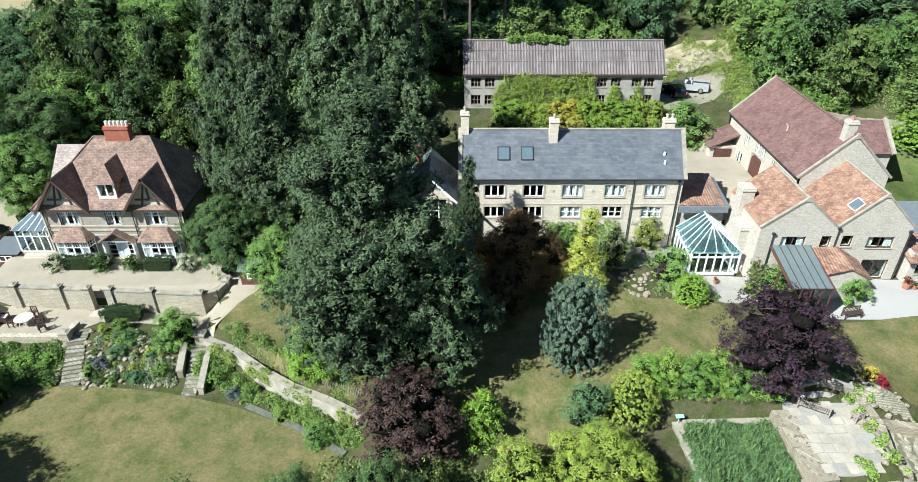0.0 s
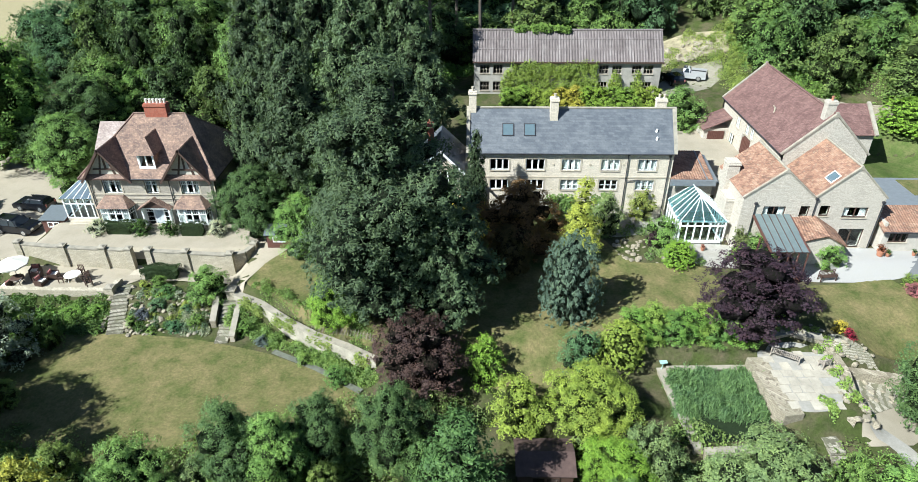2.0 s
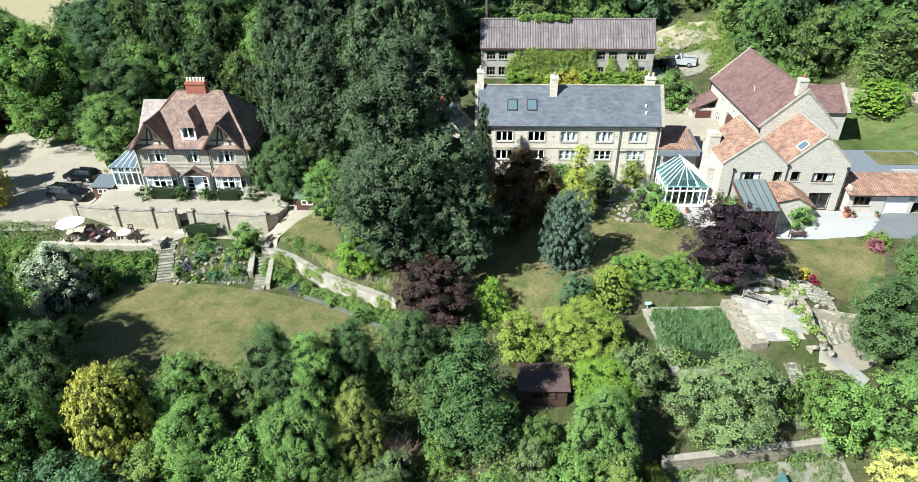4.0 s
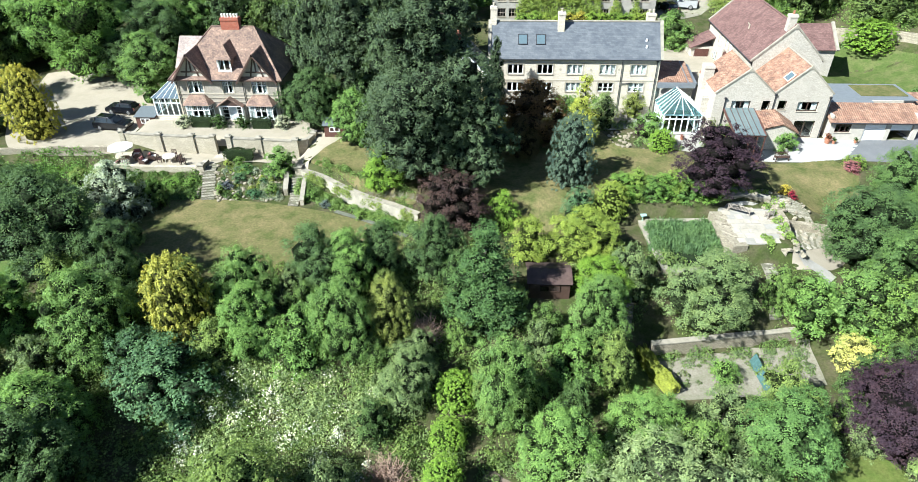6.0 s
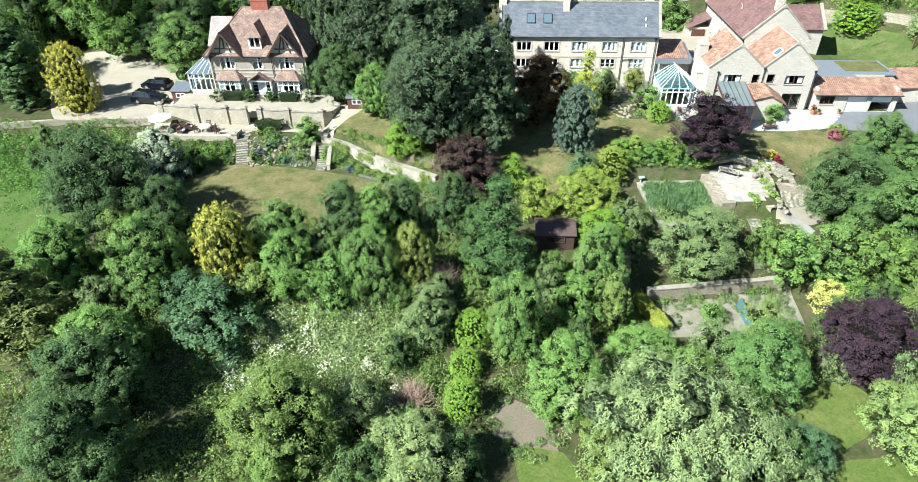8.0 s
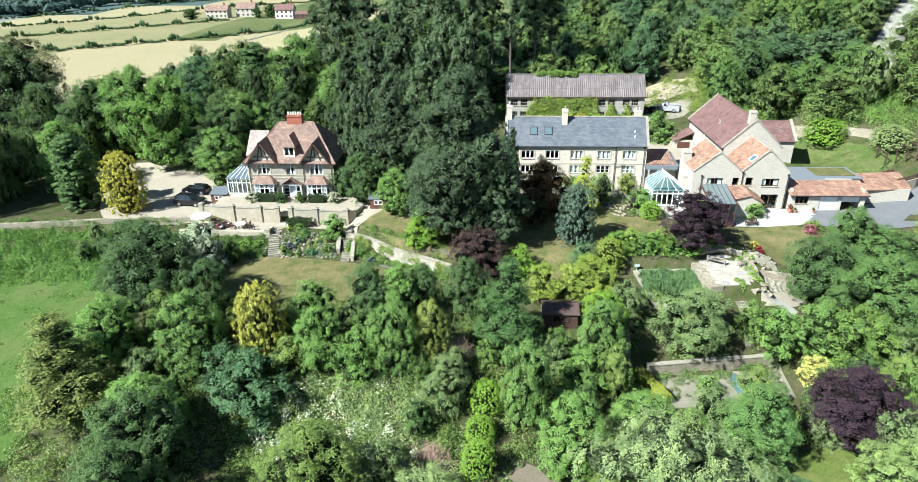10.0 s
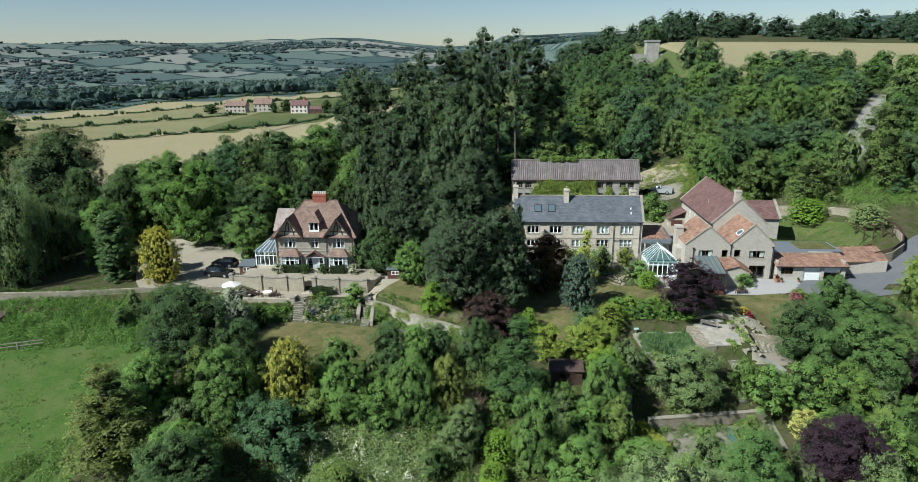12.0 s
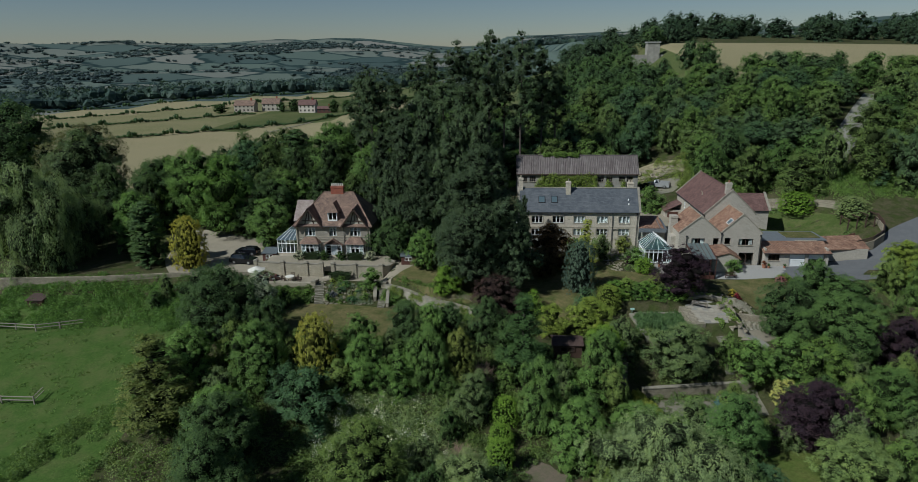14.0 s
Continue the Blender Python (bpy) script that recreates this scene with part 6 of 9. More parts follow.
def proto(kind, variant):
    """Meshes for a kind of plant, at a standard size: trunk, crown, width, height."""
    key = (kind, variant)
    if key in PLANTS:
        return PLANTS[key]
    seed = 100 * sum(map(ord, kind)) + variant
    rng = random.Random(seed)
    if kind == "broad":
        w, h = 8.0, 9.0
        out = (trunk_mesh("trunk", seed, h * 0.7, 0.22, 9, w * 0.34), crown_mesh("crown", seed, w, h, 20 + variant * 3, 430, 26000, 0.105, 0.03, tuft=0.062), w, h)
    elif kind == "airy":
        w, h = 8.0, 9.0
        out = (trunk_mesh("trunk", seed, h * 0.85, 0.2, 16, w * 0.42), crown_mesh("crown", seed, w, h, 22, 250, 12000, 0.12, 0.08, tuft=0.06, gaps=0.3, loose=0.45), w, h)
    elif kind == "hill":
        w, h = 9.0, 9.0
        out = (trunk_mesh("trunk", seed, h * 0.6, 0.25, 4, w * 0.3), crown_mesh("crown", seed, w, h, 18 + variant, 230, 5000, 0.21, 0.02, tuft=0.075), w, h)
    elif kind == "scrub":
        w, h = 5.0, 5.0
        out = (trunk_mesh("stem", seed, h * 0.5, 0.1, 3, w * 0.25), crown_mesh("crown", seed, w, h, 6, 60, 900, 0.25, -0.1, tuft=0.11), w, h)
    elif kind == "shrub":
        w, h = 3.0, 2.4
        out = (trunk_mesh("stem", seed, h * 0.5, 0.06, 5, w * 0.3), crown_mesh("crown", seed, w, h, 11, 120, 4400, 0.072, -0.2, tuft=0.1), w, h)
    elif kind == "bush":
        w, h = 5.0, 4.6
        out = (trunk_mesh("trunk", seed, h * 0.6, 0.1, 6, w * 0.3), crown_mesh("crown", seed, w, h, 15 + variant, 200, 8000, 0.1, -0.15, tuft=0.08), w, h)
    elif kind == "dome":
        w, h = 5.0, 5.0
        out = (trunk_mesh("trunk", seed, h * 0.5, 0.15, 4, w * 0.25), crown_mesh("crown", seed, w, h, 22, 700, 12000, 0.09, -0.04, "egg", 0.036, 1.7, 1.0, gaps=0.03, loose=0.45, material=NEEDLE), w, h)
    elif kind == "spruce":
        w, h = 4.5, 9.0
        out = (trunk_mesh("trunk", seed, h * 0.9, 0.16, 4, w * 0.25, taper=0.8), crown_mesh("crown", seed, w, h, 34, 420, 15000, 0.08, 0.0, "cone", 0.085, 1.8, 0.6, material=NEEDLE, gaps=0.2, loose=0.5), w, h)
    elif kind == "far":
        w, h = 12.0, 12.0
        out = (trunk_mesh("trunk", seed, h * 0.6, 0.3, 3, w * 0.3), crown_mesh("crown", seed, w, h, 14 + variant, 170, 2100, 0.46, 0.02, tuft=0.085), w, h)
    elif kind == "cypress":
        w, h = 2.4, 9.0
        out = (trunk_mesh("trunk", seed, h * 0.8, 0.14, 3, w * 0.2), crown_mesh("crown", seed, w, h, 16, 260, 7000, 0.13, 0.0, "egg", 0.1, 1.8, 1.9, material=NEEDLE, gaps=0.05, loose=0.5), w, h)
    elif kind == "bigpine":
        w, h = 17.0, 22.5
        out = (trunk_mesh("trunk", seed, h * 0.95, 0.42, 40, w * 0.4, BARK, 0.0, 0.14, 0.75), crown_mesh("crown", seed, w, h, 72, 2300, 70000, 0.125, 0.1, "pine", 0.031, 2.0, 0.62, material=NEEDLE, gaps=0.14, loose=0.5), w, h)
    elif kind == "pine":
        w, h = 12.0, 14.0
        out = (trunk_mesh("trunk", seed, h * 0.95, 0.34, 24, w * 0.34, BARK, 0.0, 0.17, 0.7), crown_mesh("crown", seed, w, h, 46, 820, 22000, 0.14, 0.12, "pine", 0.04, 2.0, 0.62, material=NEEDLE, gaps=0.3, loose=0.5), w, h)
    elif kind == "tallpine":
        w, h = 9.0, 26.0
        out = (trunk_mesh("trunk", seed, h * 0.95, 0.3, 22, w * 0.36, BARK, 0.0, 0.3, 0.6), crown_mesh("crown", seed, w, h, 26, 380, 11000, 0.17, 0.42, "flat", 0.06, 2.0, 0.6, material=NEEDLE, gaps=0.25, loose=0.45), w, h)
    elif kind == "willow":
        w, h = 11.0, 9.0
        out = (trunk_mesh("trunk", seed, h * 0.7, 0.3, 10, w * 0.3), crown_mesh("crown", seed, w, h, 26, 620, 38000, 0.058, 0.0, "round", 0.05, 3.0, 0.85, 0.8, loose=0.35, gaps=0.06), w, h)
    elif kind == "bare":
        w, h = 3.0, 2.4
        b = Builder()
        for i in range(170):
            a, e = rng.uniform(0, 6.28), rng.uniform(0.3, 1.5)
            p = Vector((rng.uniform(-0.4, 0.4), rng.uniform(-0.4, 0.4), 0))
            q = p + Vector((math.cos(a) * math.cos(e), math.sin(a) * math.cos(e), math.sin(e))) * rng.uniform(0.9, 1.7)
            b.tube(p, q, 0.03, 0.015, 3)
            for k in range(3):
                a2 = rng.uniform(0, 6.28)
                s = p.lerp(q, rng.uniform(0.4, 1))
                b.tube(s, s + Vector((math.cos(a2), math.sin(a2), rng.uniform(-0.2, 1))) * 0.5, 0.015, 0.006, 3)
        out = (trunk_mesh("stem", seed, 1.0, 0.1, 4, 0.6, DEADWOOD), raw_mesh("twigs", b.v, b.f, DEADWOOD), w, h)
    PLANTS[key] = out
    return out


VARIANTS = {"broad": 6, "airy": 3, "scrub": 4, "bigpine": 1, "hill": 5, "far": 5, "pine": 3, "tallpine": 3, "bush": 4, "spruce": 1, "cypress": 1, "dome": 2, "shrub": 3, "willow": 2, "bare": 1}
planted = [0]


def plant(kind, x, y, width, height, colour, label, name="tree", category="tree", z=None, sink=0.1, group=""):
    i = planted[0]
    planted[0] += 1
    trunk, crown, w, h = proto(kind, i % VARIANTS[kind])
    e = thing(name, x, y, (h_at(x, y) if z is None else z) - sink, label, category, group)
    for n, mesh in (("trunk" if kind != "shrub" else "stem", trunk), ("crown" if kind != "bare" else "twig_mass", crown)):
        ob = new(n, mesh)
        ob.parent = e
        ob.rotation_euler = (0, 0, i * 1.37)
        ob.scale = (width / w, width / w, height / h)
        ob.color = (*colour, 1)
    return e


def leaf_field(name, seed, spots, size, colour, label, category, material=None, hang=0.0, long=1.2):
    """Undergrowth that nobody could count: leaves over low mounds at (x, y, radius, height, leaves)."""
    rng = np.random.default_rng(seed)
    quads, cores = [], []
    for x, y, r, h, k in spots:
        d = ball(rng, int(k * 1.9), 0.0)
        p = np.empty_like(d)
        d = d * rng.uniform(0.45, 1.0, len(d))[:, None] ** 0.5
        p[:, 0], p[:, 1] = x + d[:, 0] * r * rng.uniform(0.8, 1.1, len(d)), y + d[:, 1] * r * rng.uniform(0.8, 1.1, len(d))
        p[:, 2] = land(p[:, 0], p[:, 1]) + np.abs(d[:, 2]) * h * rng.uniform(0.8, 1.12, len(d))
        quads.append(leaf_quads(rng, p, d, size, long, hang))
    ob = new(name, quads_mesh(name, np.concatenate(quads), cores, material or LEAF))
    ob.color = (*colour, 1)
    return tagged(ob, label, category, kind="stuff")


def hedge(line, width, height, colour, label, seed=1, size=0.12, density=330, name="hedge", category="hedge", base=None, round_top=0.35):
    """A clipped or loose hedge along a line: leaves all over a loaf-shaped mass."""
    rng = np.random.default_rng(seed)
    quads, b = [], Builder()
    for a, c in zip(line, line[1:]):
        l = math.dist(a, c)
        d = Vector((c[0] - a[0], c[1] - a[1])).normalized()
        n = int((width + 2 * height) * l * density)
        s, u = rng.uniform(-width * 0.3, l + width * 0.3, n), rng.uniform(0, 1, n)
        side = width / (width + 2 * height)
        ang = u * math.pi
        ox, oz = np.cos(ang), np.sin(ang)
        ex = np.sign(ox) * np.abs(ox) ** round_top * width / 2
        ez = np.abs(oz) ** round_top * height
        wob = 1 + 0.08 * np.sin(s * 2.3 + seed) + rng.normal(0, 0.04, n)
        px, py = a[0] + d.x * s - d.y * ex * wob, a[1] + d.y * s + d.x * ex * wob
        z0 = land(px, py) if base is None else np.full(n, base)
        pts = np.stack([px, py, z0 + ez * wob], 1)
        nor = np.stack([-d.y * ox, d.x * ox, oz], 1)
        quads.append(leaf_quads(rng, pts, nor, size))
        za, zc = (h_at(*a), h_at(*c)) if base is None else (base, base)
        k = 0.42 * width
        b.solid([(a[0] + d.y * k, a[1] - d.x * k, za - 0.4), (c[0] + d.y * k, c[1] - d.x * k, zc - 0.4), (c[0] - d.y * k, c[1] + d.x * k, zc - 0.4), (a[0] - d.y * k, a[1] + d.x * k, za - 0.4)],
                [(a[0] + d.y * k * 0.8, a[1] - d.x * k * 0.8, za + height * 0.88), (c[0] + d.y * k * 0.8, c[1] - d.x * k * 0.8, zc + height * 0.88), (c[0] - d.y * k * 0.8, c[1] + d.x * k * 0.8, zc + height * 0.88), (a[0] - d.y * k * 0.8, a[1] + d.x * k * 0.8, za + height * 0.88)])
    q = np.concatenate(quads)
    nq = len(q) // 3
    faces = np.arange(nq * 3).reshape(nq, 3).tolist() + [tuple(i + nq * 3 for i in f) for f in b.f]
    ob = new(name, raw_mesh(name, q.tolist() + b.v, faces, LEAF))
    ob.color = (*colour, 1)
    return tagged(ob, label, category)


# ---- trees and bushes, one by one ----
plant("dome", -26.4, 17.6, 5.6, 9.0, (0.28, 0.285, 0.055), "golden-yellow conifer dome among the shrubs", "shrub", "shrub")
plant("broad", -21.5, 20.6, 5.6, 6.8, (0.128, 0.215, 0.058), "mid-green tree in the lower garden", "tree", "tree")
plant("broad", -40.6, 24.0, 11.0, 11.2, (0.062, 0.105, 0.037), "dark green dense tree beside the meadow", "tree", "tree")
plant("broad", -45.0, 27.6, 9.6, 11.0, (0.062, 0.105, 0.037), "dark green dense tree at the corner of the meadow", "tree", "tree")
plant("bush", -39.9, 34.6, 7.4, 6.8, (0.28, 0.33, 0.235), "white-flowering shrub by the dining terrace", "shrub", "shrub")
plant("broad", -33.7, 16.1, 7.7, 9.4, (0.128, 0.215, 0.058), "mid-green tree at the meadow edge", "tree", "tree")
plant("broad", -33.6, 22.0, 6.0, 8.0, (0.072, 0.122, 0.042), "dark green dense tree in the lower garden", "tree", "tree")
plant("broad", -15.5, 22.6, 6.5, 7.4, (0.072, 0.122, 0.042), "dark green dense tree below the lawn", "tree", "tree")
plant("broad", -20.3, 16.6, 6.0, 7.4, (0.14, 0.24, 0.06), "green leafy tree in the lower garden", "tree", "tree")
plant("broad", -12.2, 22.1, 5.1, 7.4, (0.14, 0.24, 0.06), "green leafy tree below the lawn", "tree", "tree")
plant("broad", -12.1, 16.2, 5.2, 8.8, (0.128, 0.215, 0.058), "mid-green tree in the lower garden", "tree", "tree")
plant("broad", -8.2, 17.7, 4.4, 7.5, (0.182, 0.218, 0.054), "olive green tree in the lower garden", "tree", "tree")
plant("bare", -5.7, 18.1, 3.8, 5.1, (0.091, 0.091, 0.038), "half-dead bush of brown twigs", "dead_bush", "bush")
plant("broad", -6.4, 13.2, 5.7, 6.2, (0.145, 0.205, 0.078), "grey-green rounded tree in the lower garden", "tree", "tree")
plant("spruce", -0.2, 20.2, 8.0, 10.8, (0.062, 0.117, 0.037), "green leafy weeping tree below the lawn", "tree", "tree")
plant("broad", -5.1, 25.0, 5.8, 7.1, (0.072, 0.122, 0.042), "dark green dense tree below the wall", "tree", "tree")
plant("broad", -10.0, 24.6, 5.0, 6.1, (0.072, 0.122, 0.042), "dark green dense tree below the wall", "tree", "tree")
plant("airy", -3.9, 31.4, 8.4, 7.2, (0.062, 0.04, 0.034), "copper-leaved shrub at the end of the wall", "tree", "tree")
plant("shrub", 1.9, 32.3, 3.9, 3.8, (0.155, 0.262, 0.036), "bright green shrub at the lawn edge", "shrub", "shrub")
plant("bush", 4.3, 28.0, 5.4, 4.9, (0.195, 0.258, 0.045), "yellow-green shrub in the lower garden", "shrub", "shrub")
plant("broad", 9.6, 28.0, 7.2, 5.8, (0.195, 0.258, 0.045), "yellow-green shrub tree above the shed", "tree", "tree")
plant("broad", 10.5, 22.7, 5.6, 5.1, (0.155, 0.262, 0.036), "bright green shrub tree beside the shed", "tree", "tree")
plant("broad", 9.6, 18.3, 5.4, 7.9, (0.128, 0.215, 0.058), "mid-green tree beside the steps", "tree", "tree")
plant("bush", 7.6, 15.6, 5.9, 4.8, (0.14, 0.24, 0.06), "green leafy shrub in the lower garden", "shrub", "shrub")
plant("broad", 20.6, 22.3, 9.6, 7.5, (0.145, 0.205, 0.078), "grey-green rounded tree below the pond", "tree", "tree")
plant("shrub", 9.3, 33.3, 3.9, 3.5, (0.08, 0.15, 0.066), "bluish green shrub on the lawn edge", "shrub", "shrub")
plant("dome", 12.7, 33.6, 3.9, 3.9, (0.195, 0.258, 0.045), "yellow-green conifer on the lawn edge", "shrub", "shrub")
plant("airy", 23.8, 36.4, 10.2, 7.4, (0.036, 0.022, 0.03), "dark purple-leaved beech tree on the lawn", "tree", "tree")
plant("broad", 36.5, 28.3, 9.0, 8.6, (0.072, 0.122, 0.042), "dark green dense tree beside the small lawn", "tree", "tree")
plant("broad", 42.9, 35.3, 6.8, 7.8, (0.09, 0.155, 0.046), "green leafy tree beside the forecourt", "tree", "tree")
plant("broad", 39.5, 25.5, 7.9, 7.1, (0.092, 0.158, 0.046), "mid-green tree on the lower slope", "tree", "tree")
plant("bush", 34.4, 22.7, 7.4, 5.3, (0.128, 0.215, 0.058), "mid-green shrub in the lower garden", "shrub", "shrub")
plant("bush", 29.8, 22.6, 6.8, 4.9, (0.14, 0.24, 0.06), "green leafy shrub in the lower garden", "shrub", "shrub")
plant("bush", 37.7, 20.6, 7.1, 5.8, (0.125, 0.2, 0.045), "bright green shrub in the lower garden", "shrub", "shrub")
plant("bush", 33.0, 18.6, 4.4, 3.2, (0.43, 0.43, 0.13), "pale yellow shrub in the lower garden", "shrub", "shrub")
plant("broad", 32.6, 11.0, 9.9, 7.6, (0.042, 0.026, 0.034), "dark purple-leaved tree at the foot of the garden", "tree", "tree")
plant("broad", 22.5, 8.0, 8.4, 7.4, (0.105, 0.19, 0.055), "mid-green tree below the vegetable plot", "tree", "tree")
plant("willow", 12.9, 0.3, 16.1, 9.2, (0.215, 0.285, 0.12), "pale green willow tree at the foot of the garden", "tree", "tree")
plant("broad", 32.8, 2.2, 8.4, 6.4, (0.19, 0.265, 0.085), "pale green tree at the foot of the garden", "tree", "tree")
plant("broad", 23.1, 0.6, 4.7, 4.2, (0.08, 0.15, 0.066), "bluish green tree at the foot of the garden", "tree", "tree")
plant("broad", 12.5, 10.1, 6.2, 5.3, (0.14, 0.24, 0.06), "green leafy fruit tree by the plot", "tree", "tree")
plant("broad", 5.2, 6.0, 6.7, 8.6, (0.14, 0.24, 0.06), "green leafy tree in the lower garden", "tree", "tree")
plant("broad", 1.4, 11.3, 5.6, 10.2, (0.128, 0.215, 0.058), "mid-green tree in the lower garden", "tree", "tree")
plant("dome", -2.5, 13.2, 3.8, 3.4, (0.155, 0.262, 0.036), "bright green bush in the lower garden", "shrub", "shrub")
plant("dome", -3.1, 9.7, 3.1, 2.8, (0.155, 0.262, 0.036), "bright green bush in the lower garden", "shrub", "shrub")
plant("dome", -3.2, 5.3, 3.3, 3.9, (0.155, 0.262, 0.036), "bright green bush in the lower garden", "shrub", "shrub")
plant("bare", -7.4, 6.3, 4.1, 4.1, (0.091, 0.091, 0.038), "dead bush of brown twigs", "dead_bush", "bush")
plant("broad", -17.0, 1.1, 9.9, 8.9, (0.125, 0.182, 0.046), "olive green tree at the foot of the garden", "tree", "tree")
plant("broad", -6.4, -2.0, 8.7, 7.1, (0.19, 0.25, 0.095), "pale green tree at the foot of the garden", "tree", "tree")
plant("broad", -33.8, 4.4, 8.8, 9.9, (0.072, 0.122, 0.042), "dark green dense tree at the meadow edge", "tree", "tree")
plant("broad", -32.4, -2.1, 8.3, 9.3, (0.072, 0.122, 0.042), "dark green dense tree at the meadow edge", "tree", "tree")
plant("bush", -26.2, 12.7, 9.0, 6.5, (0.08, 0.15, 0.066), "bluish green bush in the lower garden", "shrub", "shrub")
plant("bush", -29.7, 14.6, 6.4, 5.2, (0.08, 0.15, 0.066), "bluish green bush in the lower garden", "shrub", "shrub")
plant("broad", -42.4, 16.9, 6.8, 8.2, (0.14, 0.24, 0.06), "green leafy tree at the meadow edge", "tree", "tree")
plant("bush", -16.0, 16.2, 6.5, 5.8, (0.14, 0.24, 0.06), "green leafy bush in the lower garden", "shrub", "shrub")
plant("shrub", 21.2, 17.1, 3.3, 2.4, (0.14, 0.24, 0.06), "green leafy bush in the vegetable plot", "shrub", "shrub")
plant("dome", 20.5, 45.7, 3.2, 2.5, (0.155, 0.262, 0.036), "bright green clipped round bush", "shrub", "shrub")
plant("shrub", 19.5, 48.9, 4.1, 2.9, (0.14, 0.24, 0.06), "green leafy shrub in the border", "shrub", "shrub")
plant("shrub", 28.2, 46.8, 3.7, 2.6, (0.128, 0.215, 0.058), "mid-green shrub by the porch", "shrub", "shrub")
plant("shrub", 34.5, 45.4, 3.5, 2.2, (0.14, 0.24, 0.06), "green leafy shrub by the apron", "shrub", "shrub")
plant("dome", 9.1, 38.2, 5.2, 8.0, (0.08, 0.12, 0.084), "blue-grey conifer on the lawn", "shrub", "shrub")
plant("spruce", 11.1, 46.6, 5.4, 8.6, (0.28, 0.32, 0.06), "yellow-green conifer before the long house", "tree", "tree")
plant("shrub", 14.4, 50.4, 3.8, 4.5, (0.19, 0.25, 0.095), "pale green variegated shrub", "shrub", "shrub")
plant("broad", 5.4, 47.4, 8.4, 7.6, (0.14, 0.085, 0.036), "dark bronze-leaved tree on the lawn", "tree", "tree")
plant("broad", 4.1, 44.5, 5.0, 5.0, (0.085, 0.07, 0.026), "dark bronze-leaved tree in the shade of the pines", "tree", "tree")
plant("shrub", 0.6, 50.6, 4.2, 4.6, (0.5, 0.43, 0.06), "bright yellow shrub before the gabled wing", "shrub", "shrub")
plant("bush", 18.5, 53.8, 4.6, 3.7, (0.182, 0.218, 0.054), "olive green climbing shrub against the wall", "shrub", "shrub")
plant("bush", -24.1, 42.1, 4.2, 3.4, (0.14, 0.24, 0.06), "green leafy bush in the rockery", "shrub", "shrub")
plant("broad", -10.8, 36.8, 4.9, 5.3, (0.155, 0.262, 0.036), "bright green ivy-clad tree by the wall", "tree", "tree")
plant("broad", -21.4, 50.1, 6.5, 7.6, (0.072, 0.122, 0.042), "dark green dense tree beside the villa", "tree", "tree")
plant("broad", -25.2, 53.2, 4.0, 5.0, (0.072, 0.122, 0.042), "dark green dense tree beside the villa", "tree", "tree")
plant("broad", -68.6, 77.5, 16.0, 16.2, (0.115, 0.2, 0.048), "mid-green tree behind the drive", "tree", "tree")
plant("broad", -108.8, 101.9, 24.1, 23.8, (0.12, 0.13, 0.06), "brownish green tree behind the drive", "tree", "tree")
plant("broad", -77.5, 77.0, 14.8, 14.7, (0.072, 0.122, 0.042), "dark green dense tree behind the drive", "tree", "tree")
plant("broad", -62.4, 92.5, 12.5, 13.5, (0.08, 0.15, 0.066), "bluish green tree behind the villa", "tree", "tree")
plant("cypress", -67.1, 52.9, 5.8, 12.1, (0.072, 0.122, 0.042), "dark green dense cypress by the drive", "tree", "tree")
plant("dome", -59.0, 51.7, 6.4, 9.3, (0.31, 0.3, 0.05), "golden-yellow conifer by the drive", "shrub", "shrub")
plant("willow", -86.5, 60.6, 14.2, 14.1, (0.145, 0.205, 0.078), "grey-green rounded willow by the drive", "tree", "tree")
plant("broad", -48.6, 64.4, 10.2, 9.8, (0.128, 0.215, 0.058), "mid-green tree beside the villa", "tree", "tree")
plant("broad", -48.8, 77.8, 10.2, 11.0, (0.14, 0.24, 0.06), "green leafy tree behind the villa", "tree", "tree")
plant("cypress", -52.3, 97.2, 7.7, 15.2, (0.072, 0.122, 0.042), "dark green dense spire behind the villa", "tree", "tree")
plant("broad", -43.0, 96.4, 14.0, 15.1, (0.128, 0.215, 0.058), "mid-green tree behind the villa", "tree", "tree")
plant("broad", -31.1, 87.4, 13.2, 14.3, (0.128, 0.215, 0.058), "mid-green tree behind the villa", "tree", "tree")
plant("dome", 55.2, 70.9, 7.0, 4.1, (0.155, 0.262, 0.036), "bright green rounded bush on the back lawn", "shrub", "shrub")
plant("dome", 61.8, 63.6, 6.2, 3.7, (0.19, 0.25, 0.095), "pale green pale bush by the lane", "shrub", "shrub")
plant("bush", 27.4, 73.4, 7.4, 5.4, (0.128, 0.215, 0.058), "mid-green bush behind the long house", "shrub", "shrub")
plant("broad", 45.6, 32.8, 10.9, 7.1, (0.09, 0.155, 0.046), "green leafy tree by the forecourt", "tree", "tree")
plant("broad", 40.6, 23.0, 11.1, 10.0, (0.092, 0.158, 0.046), "mid-green tree on the lower slope", "tree", "tree")
plant("spruce", -44.4, 11.2, 11.6, 12.0, (0.12, 0.148, 0.042), "dark mossy green conifer beside the meadow", "tree", "tree")
plant("broad", -35.5, 8.7, 8.7, 7.8, (0.14, 0.24, 0.06), "green leafy tree beside the meadow", "tree", "tree")
